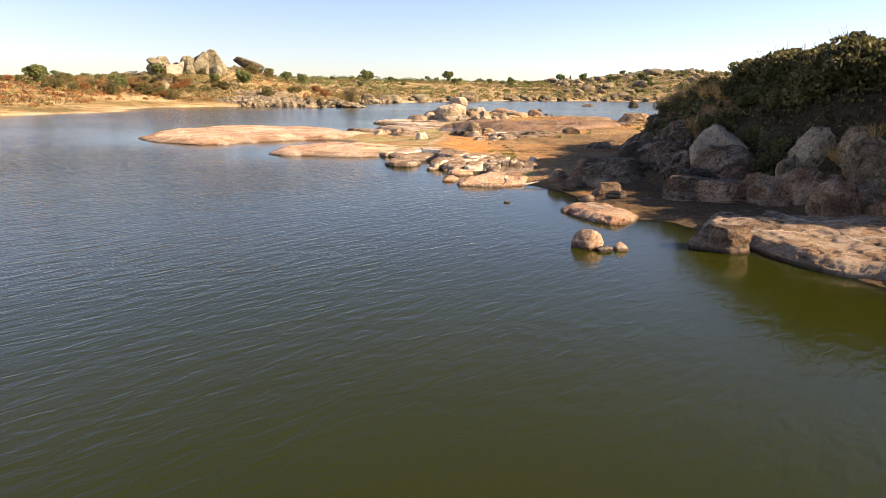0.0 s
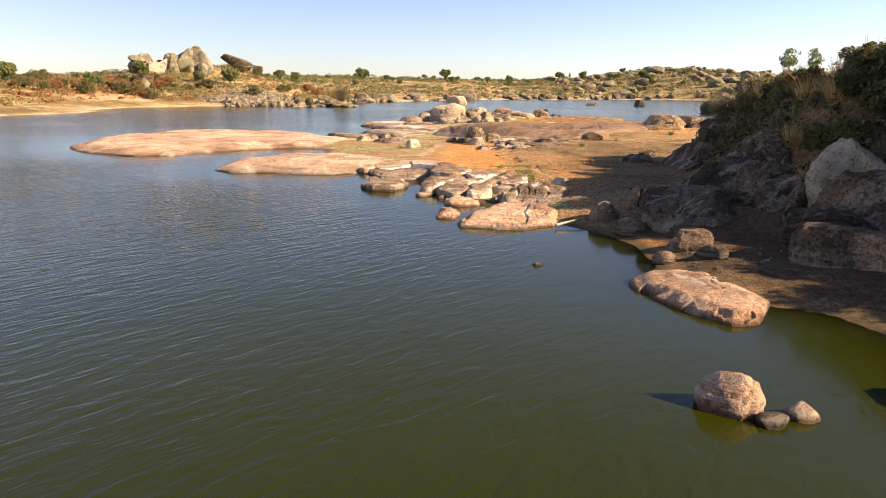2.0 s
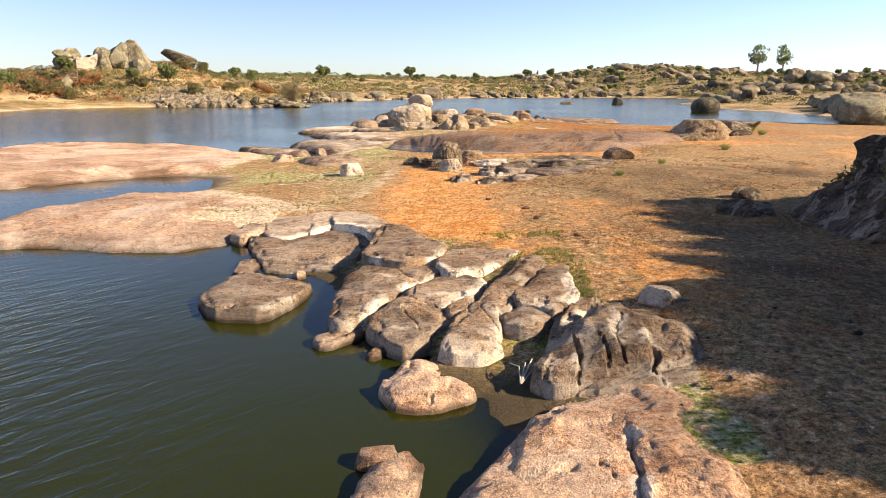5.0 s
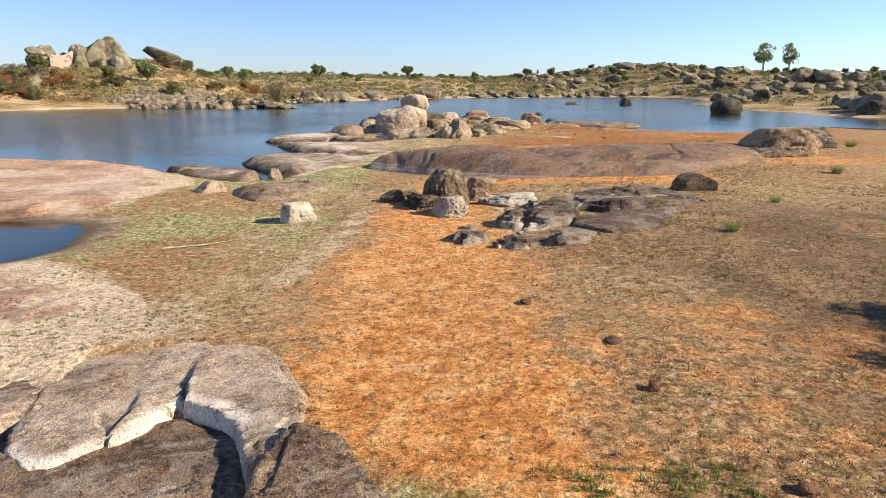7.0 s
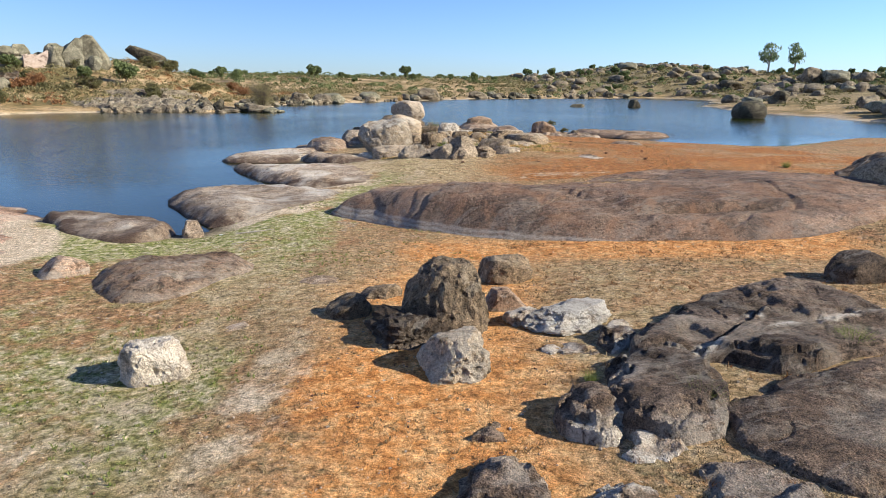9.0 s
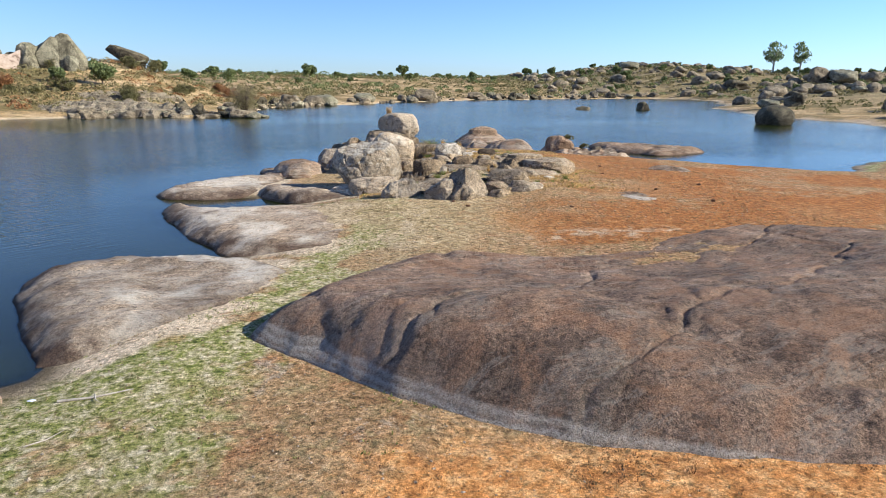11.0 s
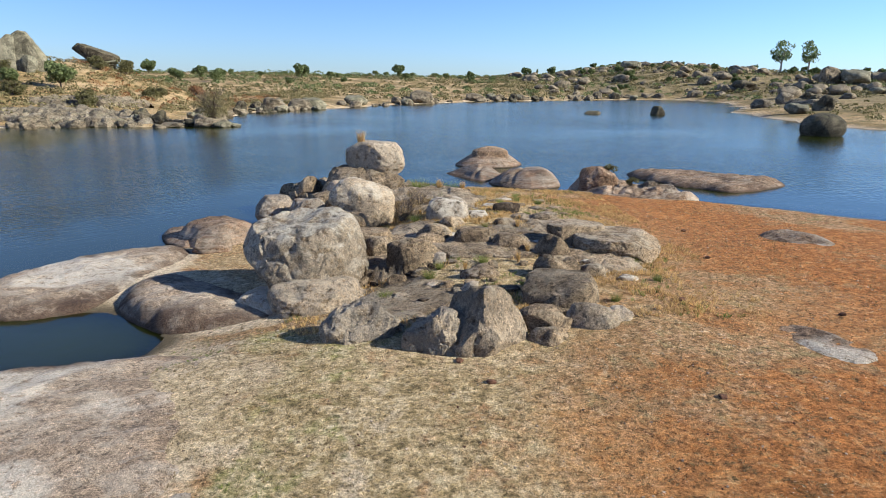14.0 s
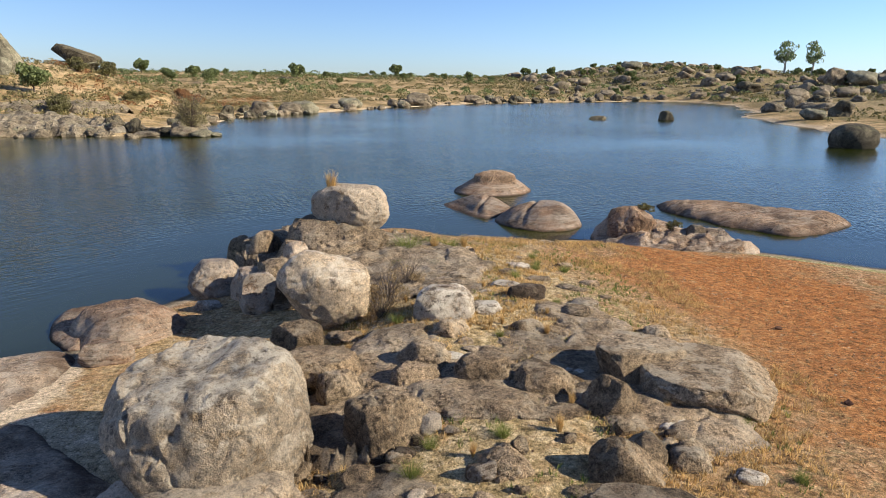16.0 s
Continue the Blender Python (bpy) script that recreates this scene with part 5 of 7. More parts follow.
rock("stone", "white crusted stone on rusty ground", 1.98, 51.55, 0.7, 0.55, 0.78, WHITE, 88, base=0.5, facets=9, crust=0.4, level=5, boxy=2.8, lumpy=0.36)
rock("stone", "broken blue-grey stone on rusty ground", -0.85, 51.9, 0.78, 0.6, 0.86, GREY, 89, base=0.4, facets=12)
rock("stone", "flat grey stone on rusty ground", -0.4, 52.9, 0.75, 0.5, 0.72, GREY, 90, base=0.42, facets=8)
rock("stone", "flat pale stone in greenish ground", -1.6, 54.0, 1.1, 0.6, 0.5, PALE, 91, base=0.3, level=3)
slab("rock_slab", "low pale crust of rock in the ground", [(-3.0, 51.4), (-2.7, 52.9), (-1.9, 52.9), (-1.8, 51.6)], 0.08, PALE, 92, base=0.28, res=0.06, rough=0.05, edge=0.4, crust=0.6, blend=1.0)
block("rock_slab", "dark rough outcrop with dry grass in its hollows", [(3.25, 49.98), (4.02, 51.04), (5.39, 52.07), (6.65, 53.13), (7.07, 52.78), (7.57, 52.44), (7.52, 51.38), (7.86, 50.74), (7.05, 49.85), (5.93, 49.73), (4.93, 49.21), (4.48, 49.76), (3.75, 49.78)], 0.95, CHAR, 93, low=0.35, rough=0.09, dome=0.05, faces=0.1, crust=0.1, tiers=0.1, fissures=[(4.0, 49.6, 5.6, 51.2, 0.06, 0.1), (5.2, 50.4, 7.4, 51.2, 0.05, 0.1)])
block("rock_slab", "dark rough block with pale flakes", [(2.76, 48.94), (3.24, 49.81), (3.78, 49.86), (4.00, 49.13), (3.54, 47.84), (3.02, 47.69), (2.64, 47.92), (2.56, 48.34)], 0.92, CHAR, 94, low=0.35, rough=0.07, dome=0.05, faces=0.25, crust=0.25, tiers=0.08)
block("rock_slab", "smooth dark brown slab beside the rough outcrop", [(3.82, 48.30), (4.80, 48.94), (5.70, 49.32), (7.25, 50.10), (5.18, 46.69), (4.26, 46.68), (3.80, 47.21), (3.70, 47.62)], 0.85, CHAR, 96, low=0.35, rough=0.05, dome=0.05, faces=0.1, crust=0.12)
block("broken_rock", "jagged dark rock crusted white", [(2.00, 48.33), (2.35, 48.72), (2.68, 48.51), (2.68, 48.10), (2.36, 47.72), (2.00, 47.95)], 0.84, CHAR, 100, low=0.35, rough=0.14, dome=0.08, chips=1.6, faces=0.5, crust=0.35, tiers=0.09)
block("broken_rock", "pale broken rock among dark ones", [(2.46, 47.98), (2.87, 48.28), (3.15, 47.82), (3.00, 47.36), (2.52, 47.46)], 0.74, SHELF, 101, low=0.35, rough=0.12, dome=0.06, chips=1.6, faces=0.7, crust=0.6, tiers=0.08)
block("broken_rock", "jagged dark rock crusted white", [(0.91, 47.24), (1.31, 47.42), (1.60, 47.08), (1.55, 46.65), (1.12, 46.46), (0.85, 46.79)], 0.74, CHAR, 102, low=0.35, rough=0.14, dome=0.08, chips=1.6, faces=0.5, crust=0.45, tiers=0.09)
block("rock_slab", "white-crusted low outcrop in the dry grass", [(1.92, 46.84), (2.33, 47.14), (2.77, 47.22), (3.04, 46.78), (2.79, 46.12), (2.19, 45.87), (1.72, 46.18)], 0.72, CHAR, 117, low=0.35, rough=0.14, dome=0.08, chips=1.5, faces=0.6, crust=0.75, tiers=0.08)
block("rock_slab", "dark broken slab in the dry grass", [(3.14, 47.24), (3.62, 47.36), (3.96, 46.90), (3.81, 46.14), (3.17, 45.77), (2.88, 46.13)], 0.76, CHAR, 118, low=0.35, rough=0.1, dome=0.08, faces=0.2, crust=0.2, tiers=0.08)
block("broken_rock", "small broken rock with pale crust", [(1.02, 48.04), (1.24, 48.23), (1.37, 47.99), (1.23, 47.76), (1.07, 47.81)], 0.6, CHAR, 103, low=0.35, res=0.025, rough=0.1, dome=0.03, chips=1.2, faces=0.5, crust=0.5)
block("broken_rock", "small broken rock with pale crust", [(2.33, 50.65), (2.76, 50.55), (2.75, 50.17), (2.34, 50.03), (2.11, 50.28)], 0.64, SHELF, 104, low=0.35, res=0.025, rough=0.1, dome=0.03, chips=1.2, faces=0.5, crust=0.5)
block("broken_rock", "small broken rock with pale crust", [(2.26, 49.61), (2.54, 49.89), (2.54, 49.53), (2.32, 49.36)], 0.58, SHELF, 105, low=0.35, res=0.025, rough=0.1, dome=0.03, chips=1.2, faces=0.5, crust=0.5)
block("broken_rock", "small broken rock with pale crust", [(2.90, 50.49), (3.41, 51.21), (3.38, 50.50), (3.03, 50.07)], 0.75, CHAR, 106, low=0.35, res=0.025, rough=0.1, dome=0.03, chips=1.2, faces=0.5, crust=0.5)
block("broken_rock", "small broken rock with pale crust", [(2.82, 49.43), (3.04, 49.71), (2.91, 49.09), (2.75, 49.01)], 0.78, CHAR, 107, low=0.35, res=0.025, rough=0.1, dome=0.03, chips=1.2, faces=0.5, crust=0.5)
rock("boulder", "oblong dark rock behind the outcrop", 8.6, 53.6, 1.5, 0.8, 1.2, DARK, 95, facets=5, turn=-15)

# ---- the whaleback
slab("whaleback_rock", "long dark whaleback of granite with pale tide lines", [(-3.0, 61.5), (-2.1, 60.9), (-0.9, 59.9), (0.2, 58.9), (2.3, 57.5), (4.3, 56.9), (7.2, 56.3), (10.5, 56.3), (13.4, 58.0), (15.6, 61.5), (16.5, 66), (14, 69.4), (10.5, 70.5), (8.9, 70.3), (5.6, 68.0), (4, 67.0), (1, 67.8), (-0.5, 66.8), (-1.4, 65.2), (-2.2, 63.6)], 0.62, WHALE, 120, plate=(3.4, 0.01, 0.05, 0.6, 2.0), base=0.24, res=0.07, rough=0.04, jag=0.07, edge=1.3, crust=0.05, crag=0.012,
     bumps=[(1.5, 60.6, 3.2, 1.5, 0.42, -0.35), (8.5, 60.5, 6.0, 3.2, 0.62, -0.1), (13, 64, 3.5, 3.5, 0.45, 0), (5, 65.8, 6, 2.2, -0.28, 0), (7.57, 58.28, 1.58, 0.2, -0.42, 0.05), (4.5, 59.5, 0.5, 2.5, -0.16, 0.5)])
rock("boulder", "pale lichened rock at the end of the whaleback", 15.6, 62.6, 3.6, 3.0, 2.15, GREY, 121, base=0.8, level=5, facets=8)
rock("boulder", "dark rock below the lichened one", 14.3, 61.0, 1.5, 1.2, 1.4, DARK, 122, base=0.8, facets=8)
rock("boulder", "long dark rock behind the whaleback", 18.3, 66.8, 5.0, 3.0, 1.9, DARK, 123, base=0.8, level=5, facets=4)

# ---- the boulder knoll
KNOLL = "boulders of the knoll"
rock("boulder", "huge overhanging granite boulder with a pale top", -2.5, 79.25, 3.2, 3.0, 2.42, CAPPED, 131, base=0.15, level=6, facets=2, lumpy=0.12, crust=0.12, group=KNOLL, sink=0.42, boxy=2.1, cuts=((-0.05, -0.25, 1, 0.80), (-0.75, -0.25, -0.65, 0.46)))
rock("boulder", "crumbling pale skirt of rock under the huge boulder", -1.9, 78.0, 2.5, 2.2, 1.05, GREY, 132, base=0.1, level=5, facets=5, group=KNOLL, crust=0.2, boxy=2.4, lumpy=0.21)
rock("boulder", "pale crumbling rock under the overhang", -3.3, 78.2, 1.5, 1.9, 0.62, GREY, 199, base=0.1, level=5, facets=5, group=KNOLL, crust=0.5, lumpy=0.22)
rock("boulder", "white-topped boulder on the knoll", -1.70, 85.2, 2.25, 1.9, 2.40, CAPPED, 133, base=0.9, level=5, facets=3, group=KNOLL, crust=0.15, boxy=2.25, lumpy=0.13, sink=0.35, cuts=((-0.7, -0.4, -0.5, 0.74), (0.3, 0, 1, 0.8)))
rock("boulder", "white-crusted boulder crowning the knoll", -1.78, 90.9, 2.5, 2.0, 3.18, GREY, 134, base=2.05, level=5, facets=3, group=KNOLL, lumpy=0.12, crust=0.28, sink=0.4, boxy=2.15, cuts=((0, 0, 1, 0.82),))
rock("boulder", "broad dark rock under the crowning boulder", -2.1, 90.4, 3.4, 2.8, 2.15, GREY, 135, base=0.6, level=5, facets=5, group=KNOLL)
rock("boulder", "cracked grey block at the foot of the knoll", -0.73, 75.40, 1.64, 1.25, 1.33, GREY, 136, base=0.4, level=5, facets=4, boxy=2.4, lumpy=0.3, crust=0.2, turn=12, group=KNOLL)
rock("boulder", "dark knotted rock with pale root-like veins", 0.75, 74.69, 1.28, 0.97, 1.41, GREY, 137, base=0.42, level=5, facets=6, boxy=2.4, lumpy=0.26, crust=0.2, group=KNOLL)
rock("boulder", "tall dark wedge of rock with a pale foot", 1.70, 74.85, 1.75, 1.5, 1.80, GREY, 138, base=0.42, level=5, facets=4, boxy=2.1, lumpy=0.22, crust=0.1, cuts=((-0.7, -0.3, 0.6, 0.62), (0.75, -0.3, 0.55, 0.66)), group=KNOLL)
rock("boulder", "rounded grey boulder in a cluster", 2.84, 75.45, 1.08, 0.95, 1.24, GREY, 139, base=0.6, level=5, facets=2, boxy=2.2, lumpy=0.1, group=KNOLL)
rock("boulder", "low brown stone under a rounded boulder", 2.89, 74.76, 0.85, 0.65, 1.00, TAN, 200, base=0.5, level=5, facets=5, boxy=2.6, lumpy=0.15, group=KNOLL)
rock("boulder", "broad flat-topped grey boulder in a cluster", 3.46, 76.6, 1.75, 1.4, 1.52, GREY, 140, base=0.65, level=5, facets=4, boxy=2.6, lumpy=0.12, turn=-15, flat=0.7, group=KNOLL)
rock("boulder", "leaning grey boulder with a pale foot in a cluster", 3.87, 75.45, 1.15, 0.95, 1.28, GREY, 141, base=0.6, level=5, facets=4, boxy=2.5, lumpy=0.12, crust=0.08, turn=20, group=KNOLL)
rock("boulder", "grey boulder behind the cluster", 3.82, 78.51, 1.04, 0.84, 1.40, GREY, 142, base=0.85, level=5, facets=4, boxy=2.5, lumpy=0.14, group=KNOLL)
rock("boulder", "small grey boulder behind the cluster", 4.56, 78.38, 0.62, 0.50, 1.29, TAN, 201, base=0.85, level=5, facets=4, boxy=2.5, lumpy=0.14, group=KNOLL)
rock("boulder", "dark split boulder on the slope of the knoll", 0.17, 79.19, 1.34, 1.08, 1.68, GREY, 143, base=0.8, level=5, facets=5, boxy=2.5, lumpy=0.15, turn=25, group=KNOLL)
rock("boulder", "rounded grey boulder leaning on a split one", 0.58, 80.91, 0.97, 0.80, 1.45, GREY, 202, base=0.9, level=5, facets=4, boxy=2.4, lumpy=0.15, group=KNOLL)
rock("boulder", "broad pale boulder with a cleft on the knoll", 4.75, 81.35, 1.75, 1.5, 1.72, TAN, 146, base=0.8, level=5, facets=4, boxy=2.5, lumpy=0.13, turn=-25, flat=0.6, group=KNOLL)
rock("boulder", "grey boulder below the cleft one", 3.84, 79.90, 0.94, 0.72, 1.67, GREY, 203, base=0.8, level=5, facets=4, boxy=2.4, lumpy=0.15, group=KNOLL)
rock("boulder", "wide tan rock sloping from the cleft boulder into the grass", 5.75, 80.75, 2.5, 2.3, 1.55, TAN, 204, base=0.7, level=6, facets=3, boxy=2.4, lumpy=0.11, turn=-30, flat=0.5, group=KNOLL)
rock("boulder", "grey boulder half buried in dry grass", 3.65, 78.15, 1.23, 0.90, 1.58, GREY, 205, base=0.8, level=5, facets=5, boxy=2.6, lumpy=0.15, turn=-10, group=KNOLL)
rock("boulder", "small tan boulder half buried in dry grass", 4.75, 78.65, 0.77, 0.58, 1.26, TAN, 206, base=0.75, level=5, facets=4, boxy=2.5, lumpy=0.15, group=KNOLL)
rock("boulder", "grey boulder half buried in dry grass", -1.18, 81.27, 1.51, 1.17, 1.47, GREY, 148, base=0.85, level=5, facets=5, boxy=2.6, lumpy=0.15, turn=-20, flat=0.6, group=KNOLL)
rock("boulder", "tan boulder half buried in dry grass", -0.69, 80.58, 0.91, 0.71, 1.44, TAN, 207, base=0.8, level=5, facets=4, boxy=2.4, lumpy=0.15, group=KNOLL)
rock("boulder", "long grey rock edge rising from dry grass", 0.73, 81.55, 1.09, 0.86, 1.57, GREY, 208, base=1.0, level=5, facets=5, boxy=2.7, lumpy=0.15, turn=-12, group=KNOLL)
rock("boulder", "long grey rock edge rising from dry grass", 1.77, 80.96, 1.07, 0.84, 1.63, GREY, 209, base=1.0, level=5, facets=5, boxy=2.7, lumpy=0.15, turn=-18, group=KNOLL)
rock("boulder", "long grey rock edge rising from dry grass", 2.74, 80.58, 1.24, 0.95, 1.55, GREY, 210, base=0.95, level=5, facets=5, boxy=2.7, lumpy=0.15, turn=-18, group=KNOLL)
rock("boulder", "pale flat boulder on the knoll", 1.13, 83.93, 1.44, 1.15, 1.97, WHITE, 211, base=1.0, level=5, facets=4, boxy=2.5, lumpy=0.14, turn=-15, group=KNOLL)
rock("boulder", "small dark block on the knoll", 3.18, 85.51, 0.98, 0.80, 1.55, DARK, 145, base=1.0, level=4, facets=6, boxy=2.6, group=KNOLL)
slab("rock_slab", "broad smooth brown rock by the water behind the slabs", [(-8.1, 85.3), (-7.2, 84.6), (-6.1, 84.5), (-5.4, 85.4), (-5.5, 86.6), (-6.6, 87.4), (-7.9, 86.9), (-8.4, 86.0)], 0.55, ISLET, 150, base=0.02, res=0.05, rough=0.06, jag=0.12, edge=0.7, dome=0.3, group=KNOLL)
slab("rock_slab", "low dark brown ledge at the water behind the slabs", [(-9.6, 87.3), (-8.3, 85.2), (-7.5, 84.4), (-7.2, 85.6), (-7.6, 87.4), (-8.6, 87.9)], 0.22, ISLET, 151, base=0.02, res=0.06, rough=0.05, jag=0.12, edge=0.4, group=KNOLL)
rock("boulder", "tumbled brown rock with a white edge at the knoll's water side", -5.55, 88.9, 1.6, 1.3, 1.17, SHELF, 152, base=0.0, level=5, facets=5, lumpy=0.16, crust=0.25, turn=25, group=KNOLL)
rock("boulder", "squared brown stone leaning on the broad brown rock", -6.5, 84.0, 1.3, 0.9, 0.6, ISLET, 149, base=0.05, level=5, facets=6, lumpy=0.14, boxy=3.0, turn=30, group=KNOLL)
rock("boulder", "dark blocky rock at the knoll's water side", -5.77, 92.0, 0.85, 0.8, 1.21, GREY, 153, base=0.1, facets=6, lumpy=0.14, group=KNOLL)
rock("boulder", "rounded dark rock at the knoll's water side", -4.48, 90.5, 1.2, 1.0, 1.70, GREY, 154, base=0.4, facets=3, lumpy=0.12, group=KNOLL)
rock("boulder", "grey rock below the crowning boulder", -3.5, 88.0, 1.6, 1.3, 1.5, GREY, 155, base=0.5, facets=5, group=KNOLL)
rock("stone", "small white stone below the huge boulder", -5.3, 87.3, 0.8, 0.6, 0.5, WHITE, 156, base=0.1, level=3, facets=5, group=KNOLL)
rock("boulder", "dark rock below the crowning boulder", -2.9, 86.9, 1.2, 1.0, 1.4, DARK, 157, base=0.6, facets=5, group=KNOLL)
for name, x, y, w, top, base, mat, sd in [
        ("jumbled brown rock with white crust at the knoll's water side", -4.2, 88.2, 1.5, 1.17, 0.1, SHELF, 181), ("jumbled brown rock with white crust at the knoll's water side", -3.7, 86.8, 1.15, 1.4, 0.5, SHELF, 183),
        ("rounded dark rock at the knoll's water side", -3.6, 89.6, 1.2, 1.6, 0.5, GREY, 182), ("dark rock below the crowning boulder", -3.3, 91.0, 1.0, 1.85, 0.8, DARK, 184), ("brown rock below the crowning boulder", -3.0, 88.5, 1.1, 1.85, 0.8, SHELF, 185),
        ("low grey rock in dry grass of the knoll", -1.9, 82.6, 1.1, 1.6, 1.0, GREY, 186)]:
    rock("boulder", name, x, y, w, 0.8 * w, top, mat, sd, base=base, level=5, facets=4, lumpy=0.16, crust=0.25 if mat is SHELF else 0.0, turn=sd * 37 % 180, group=KNOLL)
for x, y, w, top, base, sd in [(1.95, 78.3, 0.95, 1.3, 0.8, 191), (1.3, 82.9, 0.9, 1.55, 1.1, 188), (2.9, 83.2, 0.8, 1.45, 1.1, 189), (2.6, 94.4, 1.4, 0.75, 0.3, 192), (5.0, 93.0, 1.2, 0.8, 0.4, 193), (5.8, 83.5, 0.7, 1.2, 0.9, 194)]:
    rock("boulder", "weathered tan boulder rising from dry grass", x, y, w, 0.85 * w, top, TAN, sd, base=base, level=5, facets=4, lumpy=0.16, turn=sd * 53 % 180, group=KNOLL)
ROCKY = "rock sheets of the knoll"
slab("rock_outcrop", "weathered grey rock sheet with dry grass in its cracks", [(-0.9, 78.6), (0.6, 80.0), (2.2, 79.2), (3.6, 79.4), (5.0, 82.6), (4.8, 84.8), (2.6, 85.0), (0.8, 84.2), (-0.9, 82.4)], 0.16, GREY, 158, plate=(1.9, 0.06, 0.05, 0.2, 1.6), base=1.16, res=0.05, rough=0.16, jag=0.6, edge=0.5, crag=0.022, crust=0.12, group=ROCKY, blend=0.6)
slab("rock_outcrop", "weathered grey rock sheet with dry grass in its cracks", [(-0.4, 76.2), (1.0, 75.9), (2.4, 76.2), (3.2, 77.6), (2.8, 79.2), (1.4, 79.4), (0.2, 79.0), (-0.8, 77.8)], 0.22, GREY, 159, plate=(1.6, 0.06, 0.05, 0.4, 1.4), base=0.7, res=0.05, rough=0.16, jag=0.5, edge=0.5, crag=0.022, crust=0.12, group=ROCKY, blend=0.9)
slab("rock_outcrop", "weathered grey rock sheet with dry grass in its cracks", [(-2.6, 86.6), (0, 85.8), (2.0, 86.2), (2.6, 88.5), (1.2, 91), (-0.5, 93), (-3.4, 94.5), (-5.0, 91.5), (-4.6, 89.4), (-3.6, 88)], 0.26, GREY, 160, plate=(1.8, 0.07, 0.06, 0.2, 1.2), base=1.28, res=0.06, rough=0.16, jag=0.6, edge=0.8, crag=0.022, crust=0.12, group=ROCKY, blend=0.45)
slab("rock_outcrop", "low weathered rock sheet sloping into the grass", [(3.6, 79.6), (5.4, 78.6), (6.8, 80.2), (7.0, 82.0), (5.6, 82.8), (4.2, 81.8)], 0.2, GREY, 178, plate=(2.0, 0.05, 0.05, 0.5, 1.5), base=1.0, res=0.05, rough=0.16, jag=0.4, edge=0.6, dome=0.25, crag=0.022, crust=0.12, group=ROCKY, blend=0.45)
slab("rock_outcrop", "low weathered rock sheet below the huge boulder", [(-1.9, 76.6), (-0.6, 75.6), (0.4, 75.4), (0.5, 77.0), (-0.5, 78.6), (-1.6, 78.4)], 0.26, GREY, 179, plate=(1.3, 0.06, 0.05, 0.6, 1.2), base=0.42, res=0.05, rough=0.16, jag=0.3, edge=0.4, crag=0.022, crust=0.12, group=ROCKY, blend=0.9)
rng = np.random.default_rng(8)
for n in range(58):
    x, y = rng.uniform(-1.3, 5.4), rng.uniform(76.2, 92)
    w = rng.uniform(0.3, 0.85)
    rock("stone", "weathered grey stone in the dry grass of the knoll", x, y, w, w * rng.uniform(0.6, 1.0), h_at(x, y) + w * rng.uniform(0.08, 0.28), (GREY, TAN, GREY, WHITE)[n % 4], 200 + n, level=4, facets=5, boxy=2.5, turn=rng.uniform(0, 180), group="small stones of the knoll")

rng = np.random.default_rng(9)
for n in range(64):
    x, y = rng.uniform(-1.6, 4.6), rng.uniform(74.9, 79.6)
    w = 0.16 + 0.4 * rng.uniform(0, 1) ** 1.6
    rock("stone", "broken grey stone wedged among the knoll's blocks", x, y, w, w * rng.uniform(0.6, 1.0), h_at(x, y) + w * rng.uniform(0.25, 0.6), (GREY, TAN, DARK, GREY)[n % 4], 600 + n, level=3, facets=6, boxy=2.6, lumpy=0.3, turn=rng.uniform(0, 180), crust=0.3 * (n % 5 == 0), group="rubble of the knoll")

# ---- islands and the far side of the spit
slab("rock_island", "domed granite islet with dark cap", [(1.9, 109.4), (3.0, 107.6), (5.2, 107.5), (7.0, 109.6), (6.8, 111.6), (4.4, 112.4), (2.6, 111.6)], 0.85, ISLET, 161, base=-0.02, res=0.07, rough=0.04, jag=0.1, edge=2.3, dome=0.28, crag=0.01)
slab("cap_stone", "flat brown cap on the domed islet", [(3.3, 109.0), (4.2, 108.6), (5.4, 108.9), (5.9, 109.6), (4.9, 110.5), (3.6, 110.2)], 0.16, SHELF, 162, base=1.04, res=0.06, rough=0.05, jag=0.1, edge=0.8, dome=0.12)
slab("rock_island", "smooth pointed granite islet sloping into the water", [(1.0, 105.4), (2.3, 102.4), (3.45, 100.7), (4.6, 102.6), (5.2, 104.6), (4.2, 106.0), (2.2, 106.0)], 0.3, ISLET, 163, base=-0.02, res=0.07, rough=0.05, jag=0.1, edge=2.2, slope=(0.13, 0.0), dome=0.42, bumps=[(3.55, 103.6, 0.12, 2.0, -0.16, -0.3)], crag=0.01)
slab("rock_island", "broad granite islet with a steep crusted end", [(3.5, 100.6), (5.0, 98.2), (7.4, 98.6), (7.9, 100.6), (7.6, 102.9), (6.0, 103.6), (4.6, 102.8)], 0.72, ISLET, 164, base=-0.02, res=0.07, rough=0.06, jag=0.12, edge=1.4, slope=(0.08, 0.0), dome=0.16, bumps=[(5.6, 101, 0.12, 2.2, -0.14, -0.35), (7.2, 100.6, 0.6, 1.2, 0.2, 0)], crag=0.014, crust=0.2)
slab("rock_island", "long flat granite islet with a pool notch", [(12.9, 105.6), (16.3, 106.6), (18.1, 103.3), (21.9, 103.1), (20.5, 100.0), (16.6, 97.2), (14.6, 99.6), (12.8, 103)], 0.42, SHELF, 165, base=-0.05, res=0.15, rough=0.08, jag=0.25, edge=1.2, dome=0.12, rim=0.7)
